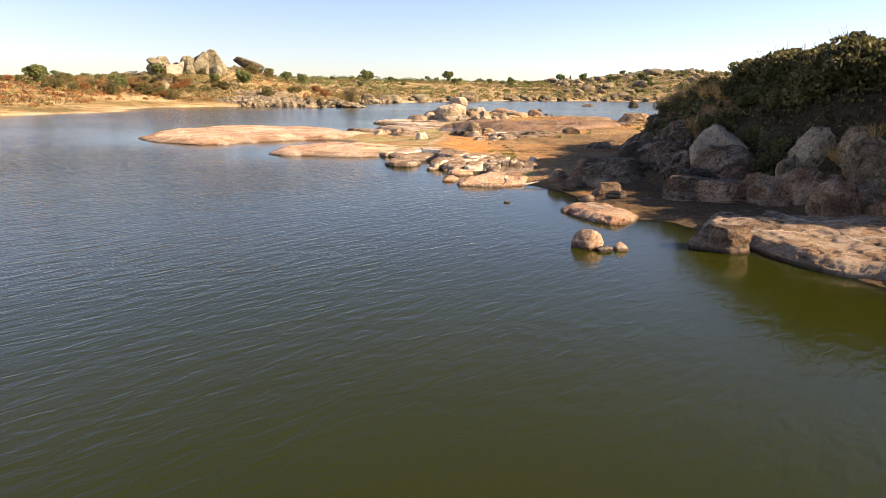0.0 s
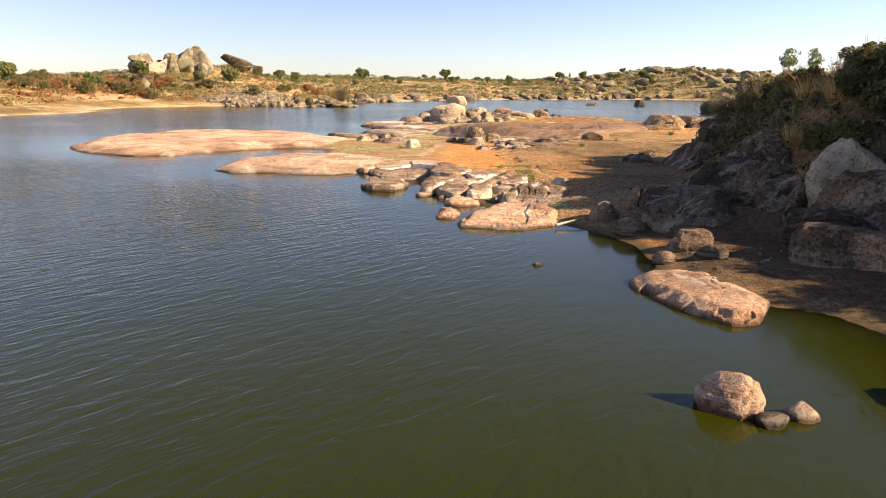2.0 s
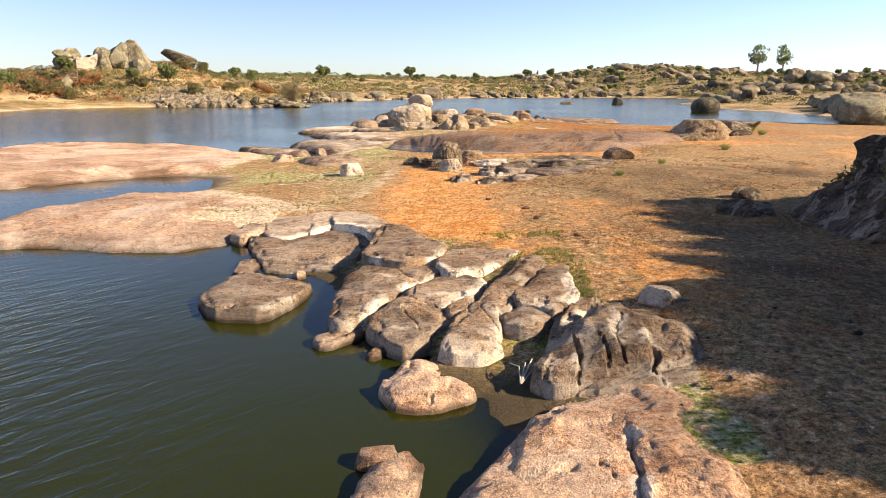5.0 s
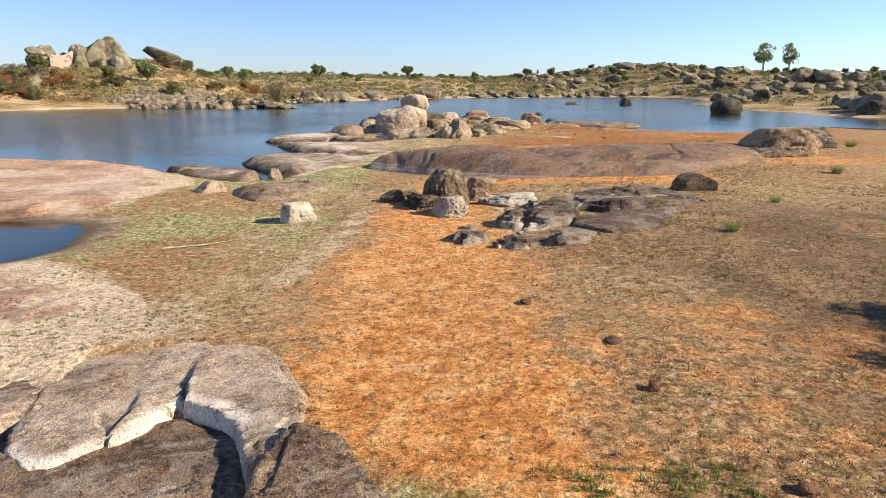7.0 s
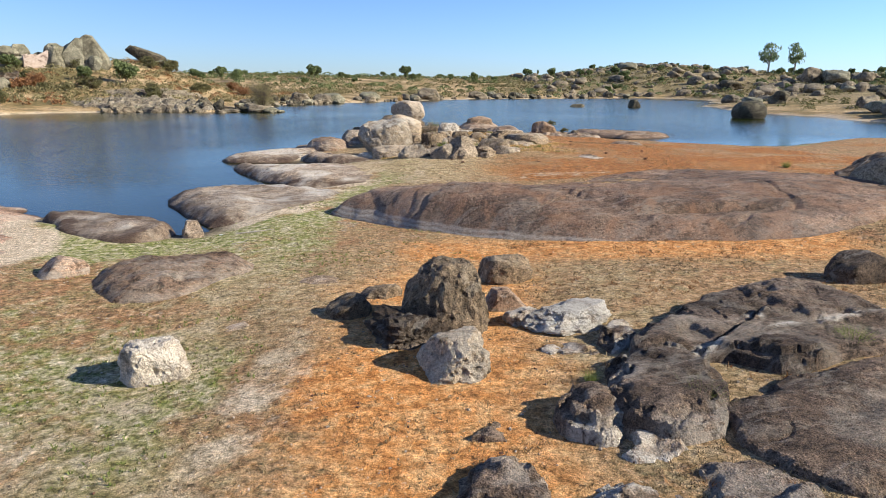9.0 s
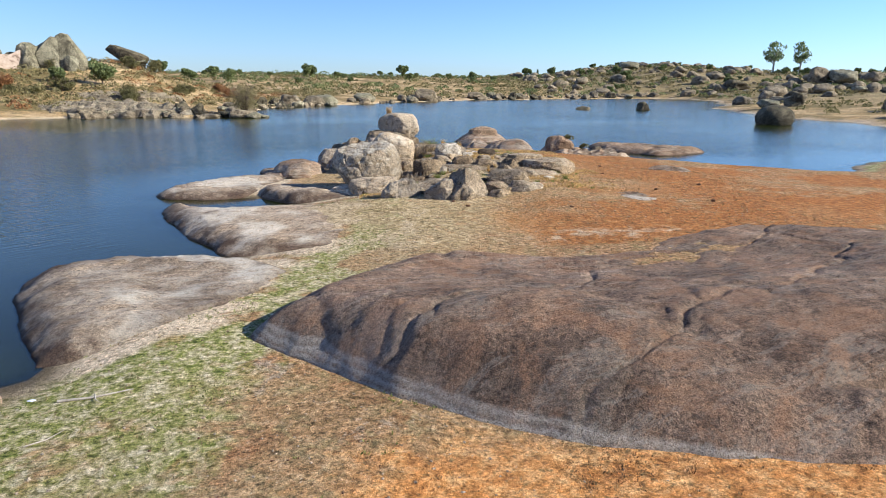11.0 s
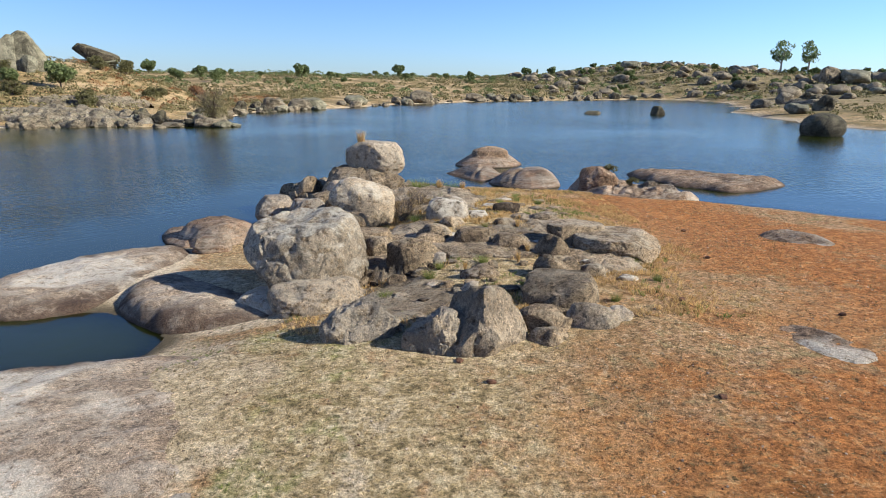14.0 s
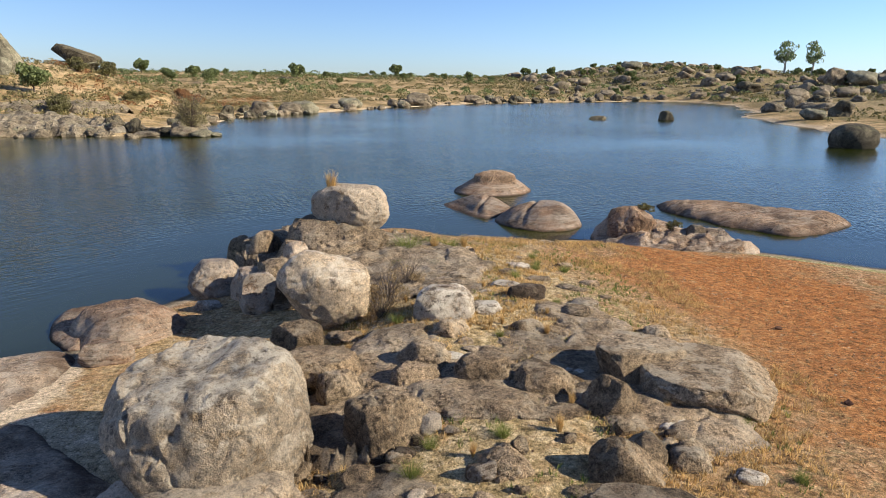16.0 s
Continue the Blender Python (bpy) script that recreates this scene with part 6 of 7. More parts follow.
slab("rock_slab", "pale crumbling outcrop on the grassy point", [(7.6, 97.2), (9.0, 99.6), (11.5, 99.6), (12.6, 97.6), (13.6, 95.4), (12.8, 93.8), (9.8, 93.9), (8.0, 95.2)], 0.4, SHELF, 166, plate=(1.215, 0.075, 0.072, 0.4, 1.4), base=0.1, res=0.12, rough=0.2, jag=0.3, edge=0.8, bumps=[(9.3, 97.5, 1.3, 1.2, 0.55, 0)], crust=0.2)
rock("boulder", "rust-red knob on the pale crumbling outcrop", 9.1, 96.6, 2.1, 1.7, 1.5, BROWN, 169, base=0.35, level=5, facets=4, lumpy=0.16, boxy=2.3)
rock("boulder", "pale rounded stone at the end of the crumbling outcrop", 11.5, 96.0, 0.9, 0.8, 0.84, GREY, 173, base=0.3, level=5, facets=4, lumpy=0.14)
slab("rock_slab", "pale crusted patch of rock in rusty ground", [(7.3, 75.6), (8.4, 75.4), (8.7, 74.0), (7.9, 73.5), (7.3, 74.5)], 0.07, SHELF, 167, base=0.84, res=0.06, rough=0.06, edge=0.4, crust=0.5)
slab("rock_slab", "pale crusted patch of rock in rusty ground", [(11.4, 84.4), (13.2, 85.0), (13.4, 83.1), (12.6, 82.2), (11.2, 82.7)], 0.1, SHELF, 168, base=0.72, res=0.08, rough=0.08, edge=0.5, crust=0.5)
rock("boulder", "huge round boulder standing in the lake", 46.8, 142.3, 4.9, 4.4, 2.62, MOSSY, 170, base=-0.3, level=5, facets=1, lumpy=0.07, sink=0.2)
rock("boulder", "squarish mossy rock in the middle of the lake", 46.0, 200.2, 2.9, 2.4, 1.8, MOSSY, 171, base=-0.3, facets=6, lumpy=0.08)
rock("boulder", "low mossy rock in the middle of the lake", 32.8, 200.4, 3.4, 2.6, 0.7, MOSSY, 172, base=-0.3, facets=4, lumpy=0.1)


# ---------------------------------------------------------------- plants
def leaves(points, size, rng, long=1.6, droop=0.0):
    """A bent leaf of two triangles at each point, turned at random."""
    n = len(points)
    a = rng.normal(size=(n, 3))
    a /= np.linalg.norm(a, axis=1)[:, None]
    b = np.cross(a, rng.normal(size=(n, 3)))
    b /= np.linalg.norm(b, axis=1)[:, None]
    s = size * rng.uniform(0.6, 1.3, (n, 1))
    a, b = a * s * long / 2, b * s / 2
    a[:, 2] -= droop * s[:, 0]
    v = np.stack([points - a, points + b, points + a, points - b], 1).reshape(-1, 3)
    f = np.arange(4 * n).reshape(-1, 4)
    return v, f


def cloud(rng, clumps, per, wide, high, clump=0.33, lift=0.0, hollow=0.6):
    """Points in clumps that fill an uneven crown."""
    d = rng.normal(size=(clumps, 3))
    d /= np.linalg.norm(d, axis=1)[:, None]
    c = d * rng.uniform(0.25, 1.0, (clumps, 1)) ** 0.6 * (wide / 2, wide / 2, high / 2) * 0.78
    r = clump * rng.uniform(0.6, 1.35, clumps) * min(wide, high * 1.3) / 2
    e = rng.normal(size=(clumps, per, 3))
    e /= np.linalg.norm(e, axis=2)[:, :, None]
    p = c[:, None] + e * (r[:, None] * rng.uniform(hollow, 1.0, (clumps, per)))[:, :, None] * (1, 1, 0.8)
    p = p.reshape(-1, 3)
    p[:, 2] += lift
    return p


def tube(path, radii, sides=6):
    """Vertices and faces of a tapered stem along a path."""
    path, v, f = [Vector(p) for p in path], [], []
    for n, (p, r) in enumerate(zip(path, radii)):
        way = (path[min(n + 1, len(path) - 1)] - path[max(n - 1, 0)]).normalized()
        u = way.orthogonal().normalized()
        w = way.cross(u)
        for k in range(sides):
            t = 2 * math.pi * k / sides
            v.append(tuple(p + r * (math.cos(t) * u + math.sin(t) * w)))
        if n:
            for k in range(sides):
                a, b = (n - 1) * sides + k, (n - 1) * sides + (k + 1) % sides
                f.append((a, b, b + sides, a + sides))
    return np.array(v), np.array(f)


def joined(pieces):
    v, f, base = [], [], 0
    for a, b in pieces:
        v.append(a), f.append(np.asarray(b) + base)
        base += len(a)
    return np.concatenate(v), np.concatenate(f)


def limbs(rng, high, wide, thick, count, start=0.35):
    """A trunk with limbs, as one stem mesh."""
    lean = rng.uniform(-0.08, 0.08, 2) * high
    pieces = [tube([(0, 0, -0.3), (lean[0] * 0.3, lean[1] * 0.3, high * 0.3), (lean[0], lean[1], high * 0.8)], [thick, thick * 0.75, thick * 0.3], 7)]
    for k in range(count):
        t = 2 * math.pi * (k + rng.uniform(0, 0.6)) / count
        z0, out = high * rng.uniform(start, 0.6), wide * rng.uniform(0.25, 0.42)
        a = np.array([lean[0] * 0.5, lean[1] * 0.5, z0])
        b = a + (math.cos(t) * out * 0.5, math.sin(t) * out * 0.5, high * 0.16)
        c = a + (math.cos(t) * out, math.sin(t) * out, high * rng.uniform(0.2, 0.38))
        pieces.append(tube([a, b, c], [thick * 0.45, thick * 0.3, thick * 0.1], 5))
    return joined(pieces)


def tree(name, label, seed, high, wide, crown_high, material, clumps=26, per=60, leaf_size=0.35, bark=None, droop=0.0):
    rng = np.random.default_rng(seed)
    ob = thing(name, label, "tree")
    v, f = limbs(rng, high - crown_high * 0.35, wide, high * 0.035, 6)
    part("trunk", mesh_of("trunk", v, f, bark or BARK), ob)
    p = cloud(rng, clumps, per, wide, crown_high, lift=high - crown_high / 2)
    part("crown", mesh_of("crown", *leaves(p, leaf_size, rng, 1.5, droop), material, False), ob)
    return ob


def bush(name, label, seed, wide, high, material, clumps=14, per=70, leaf_size=0.06, stems=9, twiggy=0.0):
    rng = np.random.default_rng(seed)
    ob = thing(name, label, "bush")
    pieces = []
    for _ in range(stems):
        t, out = rng.uniform(0, 2 * math.pi), rng.uniform(0.15, 0.48) * wide
        tip = (math.cos(t) * out, math.sin(t) * out, high * rng.uniform(0.55, 1.02 + twiggy))
        mid = (tip[0] * 0.4 + rng.normal() * 0.05, tip[1] * 0.4 + rng.normal() * 0.05, tip[2] * 0.55)
        pieces.append(tube([(tip[0] * 0.1, tip[1] * 0.1, -0.1), mid, tip], [0.02 * wide * 0.5, 0.012 * wide * 0.5, 0.002], 4))
    part("branchwork", mesh_of("branchwork", *joined(pieces), BARK), ob)
    p = cloud(rng, clumps, per, wide, high, clump=0.36, lift=high * 0.52)
    p = p[p[:, 2] > 0.02]
    part("foliage", mesh_of("foliage", *leaves(p, leaf_size, rng), material, False), ob)
    return ob


def blades(rng, x, y, z, high, spread, count, width=0.008):
    """Grass blades: each a bent strip ending in a point."""
    n = len(x) * count
    bx, by, bz = np.repeat(x, count), np.repeat(y, count), np.repeat(z, count)
    t, r = rng.uniform(0, 2 * np.pi, n), spread * np.sqrt(rng.uniform(0, 1, n))
    px, py = bx + r * 0.35 * np.cos(t), by + r * 0.35 * np.sin(t)
    h = high * rng.uniform(0.5, 1.15, n)
    lean = r * rng.uniform(0.4, 1.4, n)
    ux, uy = np.cos(t), np.sin(t)
    q = rng.uniform(0, 2 * np.pi, n)
    wx, wy = np.cos(q) * width, np.sin(q) * width
    a = np.stack([px - wx, py - wy, bz - 0.02], 1)
    b = np.stack([px + wx, py + wy, bz - 0.02], 1)
    cx, cy, cz = px + ux * lean * 0.4, py + uy * lean * 0.4, bz + h * 0.6
    c, e = np.stack([cx + wx * 0.7, cy + wy * 0.7, cz], 1), np.stack([cx - wx * 0.7, cy - wy * 0.7, cz], 1)
    d = np.stack([px + ux * lean, py + uy * lean, bz + h], 1)
    v = np.stack([a, b, c, e, d], 1).reshape(-1, 3)
    i = np.arange(n)[:, None] * 5
    return v, np.concatenate([i + (0, 1, 2), i + (0, 2, 3), i + (3, 2, 4)], 1).reshape(-1, 3)


def tuft(name, label, seed, high, spread, count, material, width=0.006):
    rng = np.random.default_rng(seed)
    o = np.zeros(1)
    return thing(name, label, "grass", mesh_of(name, *blades(rng, o, o, o, high, spread, count, width), material, False))


def spot(x, y, turn=0.0, size=1.0, sink=0.0):
    return Matrix.Translation((x, y, h_at(x, y) - sink)) @ Matrix.Rotation(turn, 4, "Z") @ Matrix.Scale(size, 4)


# ---- the overgrown mound
BR = bush("bramble_bush", "dark tangled bramble bush on the mound", 301, 2.4, 1.6, BRAMBLE, 30, 200, 0.10, 20, 0.2)
BR.matrix_world = spot(15.5, 28.5)
BR2 = bush("bramble_bush", "dark tangled bramble bush on the mound", 302, 2.2, 1.4, OLIVE, 26, 180, 0.085, 20, 0.25)
BR2.matrix_world = spot(13.2, 30.5)
rng = np.random.default_rng(31)
for n, (x, y, s) in enumerate([(13.4, 25.2, 1.15), (14.3, 24.0, 1.25), (15.4, 24.0, 1.2), (14.6, 25.4, 1.15), (13.6, 27.2, 1.05), (13.5, 28.8, 1.05), (13.9, 26.2, 1.2), (15.6, 22.9, 1.1), (16.4, 21.8, 1.1), (13.4, 38.2, 1.1), (13.8, 40.0, 1.0), (14.4, 37.2, 1.1), (12.6, 27.6, 0.9), (13.6, 26.6, 1.0), (14.2, 29.2, 1.15), (16.8, 27.0, 1.2), (17.5, 29.8, 1.3), (15.6, 31.2, 1.1), (14.4, 32.4, 1.0), (18.5, 25.8, 1.3),
                               (20, 28, 1.5), (12.9, 26.4, 1.0), (12.3, 27.9, 0.95), (12.4, 33.4, 1.0), (12.7, 35.2, 1.0), (13.6, 36.8, 1.1), (20.6, 21.4, 1.3), (19.2, 31.5, 1.4), (16.9, 33.6, 1.1), (15.2, 24.6, 0.9), (16.4, 24.2, 0.9), (18.2, 22.4, 1.1), (20.5, 23.2, 1.3), (22.5, 26, 1.6), (13.0, 33.6, 0.8), (17.4, 17.6, 1.3), (18.6, 16.4, 1.4), (16.8, 19.2, 1.2), (17.8, 19.6, 1.4), (16.2, 20.6, 1.0), (12.2, 29.2, 0.9), (12.8, 30.6, 0.9)]):
    copy_thing(BR if n % 3 else BR2, spot(x, y, rng.uniform(0, 6), s * (0.6 if x < 13.2 else 0.95), 0.15))
for n, (x, y, s) in enumerate([(11.9, 24.3, 0.6), (12.6, 24.6, 0.6), (12.2, 26.2, 0.5), (11.6, 28.0, 0.55), (11.3, 29.3, 0.6), (13.9, 25.2, 0.55), (12.2, 31.8, 0.55), (16.0, 23.0, 0.6), (10.8, 33.3, 0.5), (15.8, 20.8, 0.6)]):
    copy_thing(BR2 if n % 3 else BR, spot(x, y, rng.uniform(0, 6), s, 0.05))
SH = bush("broom_bush", "olive-green broom bush in front of dark rock", 303, 1.5, 0.9, OLIVE, 14, 120, 0.06, 14, 0.2)
SH.matrix_world = spot(9.6, 33.2, 0.3, 1.0)
copy_thing(SH, spot(12.4, 36.2, 0, 1.1))
copy_thing(SH, spot(13.9, 35.4, 2, 1.25))
copy_thing(SH, spot(14.6, 38.2, 1.0, 1.1))
copy_thing(SH, spot(13.0, 39.3, 4.0, 0.8))
BROOM = bush("broom_bush", "upright grey-green broom on the mound's crest", 304, 1.5, 1.25, OLIVE, 20, 110, 0.035, 120, 0.12)
BROOM.matrix_world = spot(12.9, 34.6)
for x, y, s in [(13.6, 36.4, 1.0), (14.6, 34.4, 1.15), (15.4, 36.0, 1.0), (12.2, 37.0, 1.0), (11.2, 38.4, 0.8), (12.0, 39.6, 0.9), (16.4, 35.0, 1.1), (12.3, 33.6, 0.9), (13.4, 38.6, 0.9), (13.2, 27.6, 0.9), (12.4, 25.2, 0.8), (11.9, 26.6, 0.8), (14.6, 26.4, 1.0)]:
    copy_thing(BROOM, spot(x, y, x * 3, s))
STRAW = tuft("straw_grass", "tall dry straw-coloured grass on the mound", 305, 0.8, 0.7, 420, DRY, 0.005)
STRAW.matrix_world = spot(12.6, 32.8)
for n, (x, y, s) in enumerate([(13.2, 33.4, 1.1), (11.7, 31.0, 1.0), (11.0, 30.2, 0.9), (11.9, 29.6, 1.0), (11.2, 27.4, 0.8), (12.0, 24.6, 0.7), (12.9, 23.6, 0.8), (13.6, 22.6, 0.7), (11.6, 25.4, 0.6), (14.4, 22.0, 0.7), (10.4, 28.6, 0.6), (13.7, 31.4, 1.1)]):
    copy_thing(STRAW, spot(x, y, n * 1.3, s))


def cactus(label, seed, m):
    """A prickly pear: pads set on one another, each a thick oval disc."""
    rng = np.random.default_rng(seed)
    ob = thing("prickly_pear", label, "cactus")
    bv, bf = BALLS[3]
    spots = [(0, 0, 0.0, 0.0, 0.0)]
    for k in range(13):
        x, y, z, lean, turn = spots[k // 2]
        a, b = rng.uniform(0, 6.28), rng.uniform(0.1, 0.7)
        if k > 0:
            x, y, z = x + math.sin(b) * math.cos(a) * 0.26, y + math.sin(b) * math.sin(a) * 0.26, z + math.cos(b) * 0.3
            spots.append((x, y, z, b, a))
        pad = bv * (0.13, 0.028, 0.18) + (0, 0, 0.16)
        r = np.array((Matrix.Rotation(a, 3, "Z") @ Matrix.Rotation(b, 3, "Y") @ Matrix.Rotation(rng.uniform(0, 3), 3, "Z")))
        part("pad", mesh_of("pad", pad @ r.T + (x, y, z), bf, CACTUS), ob)
    ob.matrix_world = m
    return ob


cactus("pale green prickly pear among dry grass", 306, spot(11.2, 30.9, 0, 0.5))
cactus("pale green prickly pear among dry grass", 307, spot(11.7, 31.3, 2, 0.42))

# ---- plants of the knoll and the dry floor
KB = bush("dry_bush", "leafless grey-brown bush between boulders", 311, 1.5, 0.85, STUB, 12, 130, 0.025, 40, 0.25)
KB.matrix_world = spot(-0.2, 85.2)
copy_thing(KB, spot(0.2, 86.6, 2, 0.9))
copy_thing(KB, spot(-0.3, 84.2, 4, 0.6))
GT = tuft("rush_tuft", "green rush tuft on the knoll", 312, 0.5, 0.5, 320, GREENGRASS, 0.004)
GT.matrix_world = spot(0.1, 90.0, 0, 1.2)
for x, y, s in [(1.4, 90.6, 0.9), (0.8, 91.2, 0.7), (-2.7, 92.0, 0.8), (-0.6, 78.9, 0.35), (0.6, 78.2, 0.4), (-0.35, 77.3, 0.4), (1.0, 81.4, 0.35)]:
    copy_thing(GT, spot(x, y, x * 5, s))
YT = tuft("straw_tuft", "tall yellow straw tuft on the crowning boulder", 313, 0.75, 0.2, 300, DRY, 0.005)
YT.matrix_world = Matrix.Translation((-2.35, 90.7, 2.85))
for x, y, s in [(0.9, 90.3, 0.8), (1.9, 91.4, 0.7), (-3.2, 89.8, 0.6)]:
    copy_thing(YT, spot(x, y, x * 5, s))
for n, (x, y, s) in enumerate([(6.2, 50.0, 0.5), (6.9, 46.8, 0.45), (3.55, 48.4, 0.45), (3.9, 50.7, 0.35), (14.5, 56, 0.6), (21, 66, 0.7), (24, 74, 0.7), (16, 71, 0.5), (2.5, 49.2, 0.25), (9.5, 50.2, 0.4), (6.0, 78.0, 0.3), (5.9, 79.6, 0.35)]):
    copy_thing(GT, spot(x, y, n * 1.1, s))
rng = np.random.default_rng(57)
for n in range(48):
    copy_thing(GT if n % 2 else YT, spot(rng.uniform(-1.5, 5.5), rng.uniform(76, 91), n * 1.7, rng.uniform(0.22, 0.42)))
PB = bush("low_bush", "low yellow-green bush on the outcrop", 314, 0.9, 0.5, OLIVE, 10, 90, 0.04, 14, 0.2)
PB.matrix_world = Matrix.Translation((10.6, 96.2, 0.6))
copy_thing(PB, Matrix.Translation((9.6, 97.2, 1.0)) @ Matrix.Scale(1.3, 4))
copy_thing(PB, spot(26, 78, 1, 1.4))

# ---- sticks and litter
def stick(label, points, thick):
    v, f = tube(points, [thick * (1 - 0.6 * k / (len(points) - 1)) for k in range(len(points))], 6)
    return thing("stick", label, "stick", mesh_of("stick", v, f, PALE_BARK))


def lying(x0, y0, x1, y1, lift=0.02, bend=0.1):
    mx, my = (x0 + x1) / 2 + bend * (y1 - y0), (y0 + y1) / 2 - bend * (x1 - x0)
    return [(x, y, max(h_at(x, y), 0) + lift) for x, y in ((x0, y0), (mx, my), (x1, y1))]


stick("bleached driftwood log at the water's edge", [(3.2, 26.95, 0.1), (3.7, 27.3, 0.16), (4.15, 27.75, 0.2)], 0.045)
stick("bleached branch lying on the mud", lying(-4.9, 59.2, -3.9, 59.45), 0.025)
stick("bleached twig forking off the branch", lying(-4.4, 59.3, -4.15, 59.0, 0.03), 0.014)
stick("bleached twig lying on the mud", lying(-4.6, 57.9, -4.3, 58.3), 0.012)
stick("bleached stick lying on greenish ground", lying(-5.4, 46.6, -4.0, 47.6, 0.03), 0.02)
for k in range(5):
    stick("bare grey branch washed up by the blocks", [(1.55, 30.7, 0.2), (1.55 + 0.09 * k, 30.95 + 0.05 * k, 0.32 + 0.03 * (k % 3)), (1.45 + 0.16 * k, 31.2 - 0.06 * k, 0.26 + 0.05 * (k % 2))], 0.014)
litter = rock("paper_scrap", "crumpled white paper scrap on dark mud", -5.35, 59.35, 0.36, 0.2, 0.14, None, 321, base=0.08, level=3, facets=14, lumpy=0.4, category="litter")
m = Mat("white_paper")
litter.data.materials.append(m.done(m.ramp(m.noise(9, 3), (0.3, (0.60, 0.62, 0.64)), (0.7, (0.80, 0.81, 0.82))), 0.6))
CLOD = Mat("red_clod")
CLOD = CLOD.done(CLOD.ramp(CLOD.noise(14, 5, 0.7), (0.3, (0.05, 0.028, 0.018)), (0.7, (0.17, 0.085, 0.05))), 0.95, CLOD.bump(CLOD.noise(30, 4), 0.8, 0.03), 0.1)
rng = np.random.default_rng(17)
for n, (x, y) in enumerate([(6.0, 76.5), (1.7, 73.2), (3.1, 51.6), (9.2, 76.0), (10.5, 73.6), (8.2, 80.5), (5.2, 72.4), (11.5, 77.5), (2.8, 40.7), (2.9, 39.4), (1.9, 42.4), (3.6, 37.6), (6.5, 85.6), (9.0, 84.5), (1.2, 74.0)]):
    rock("clod", "dark red-brown clod on the dry ground", x, y, rng.uniform(0.13, 0.25), rng.uniform(0.11, 0.2), h_at(x, y) + rng.uniform(0.04, 0.09), CLOD, 330 + n, level=3, facets=6, lumpy=0.35, group="clods on the dry ground", category="clod")

# ---------------------------------------------------------------- the far side of the lake
def ruined_hut():
    """Roofless hut with plastered walls, broken at the top."""
    ob = thing("ruined_hut", "roofless ruined hut with crumbling pale plaster", "ruin")
    rng = np.random.default_rng(41)

    def wall(name, length, heights, thick, x, y, turn, material, label=""):
        n = len(heights)
        v, f = [], []
        for k, h in enumerate(heights):
            u = -length / 2 + length * k / (n - 1)
            for d, z in ((-thick / 2, -1.0), (thick / 2, -1.0), (thick / 2, h), (-thick / 2, h)):
                v.append((u, d, z))
        for k in range(n - 1):
            a = 4 * k
            for q in range(4):
                f.append((a + q, a + (q + 1) % 4, a + 4 + (q + 1) % 4, a + 4 + q))
        f += [(3, 2, 1, 0), (4 * n - 4, 4 * n - 3, 4 * n - 2, 4 * n - 1)]
        w = part(name, mesh_of(name, v, f, material, False), ob, label)
        w.matrix_local = Matrix.Translation((x, y, 0)) @ Matrix.Rotation(turn, 4, "Z")

    wall("front_wall", 4.6, [2.2, 2.1, 2.3, 2.35, 2.2, 2.5, 2.9, 3.1], 0.45, 0.3, -1.6, 0.0, PLASTER)
    wall("side_wall", 3.2, [2.2, 1.9, 2.2, 2.6], 0.45, -2.0, 0.0, math.pi / 2, PLASTER)
    wall("gable", 3.2, [3.1, 3.3, 2.7, 2.4], 0.45, 2.4, 0.0, math.pi / 2, PLASTER)
    wall("stone_infill", 2.6, [2.1, 2.7, 2.9, 2.8, 2.4], 0.5, 0.4, 0.9, 0.0, HILL, "bare brown stone wall")
    ob.matrix_world = Matrix.Translation((-85.6, 187.6, h_at(-85.6, 187.6) + 0.1)) @ Matrix.Rotation(0.35, 4, "Z")


ruined_hut()
HILLTOP = "great rocks of the far hill"
rock("rock_pinnacle", "tall rounded grey granite outcrop on the far hill", -82.2, 188.6, 5.0, 4.6, 12.7, HILL, 401, level=5, facets=4, lumpy=0.16, cuts=((0.9, 0, 0.2, 0.75),), group=HILLTOP)
rock("rock_pinnacle", "tall grey-green granite outcrop on the far hill", -79.3, 190.4, 6.2, 5.0, 13.9, HILL, 402, level=5, facets=3, lumpy=0.16, cuts=((0.5, -0.8, 0.3, 0.6), (0.95, 0, 0.1, 0.62), (-0.5, -0.3, 0.8, 0.72)), group=HILLTOP)
rock("rock_pinnacle", "tallest grey-green granite outcrop with a sheer side", -75.5, 191.8, 7.0, 5.2, 14.6, HILL, 403, level=5, facets=2, lumpy=0.14, cuts=((-0.97, -0.1, 0.2, 0.55), (0.3, -0.85, 0.3, 0.6), (0.75, 0.1, 0.65, 0.68)), group=HILLTOP)
rock("rock_pinnacle", "small pointed rock below the outcrops", -74.3, 190.0, 2.8, 2.6, 10.2, HILL, 404, facets=9, group=HILLTOP)
rock("cap_rock", "dark leaning cap rock on the far hill", -72.6, 211.5, 9.6, 6.0, 13.6, MOSSY, 405, base=10.4, level=5, facets=3, boxy=2.5, lumpy=0.16, cuts=((0.5, 0, 0.87, 0.3), (-0.7, 0, -0.7, 0.45)), group=HILLTOP)
rock("boulder", "broad grey rock under the cap rock", -73.0, 211.0, 11.0, 8.0, 10.4, HILL, 406, level=5, facets=8, group=HILLTOP)
rock("boulder", "flat mushroom rock on the far hill", -91.1, 187.3, 4.6, 4.0, 12.0, HILL, 407, base=10.4, facets=5, group=HILLTOP)
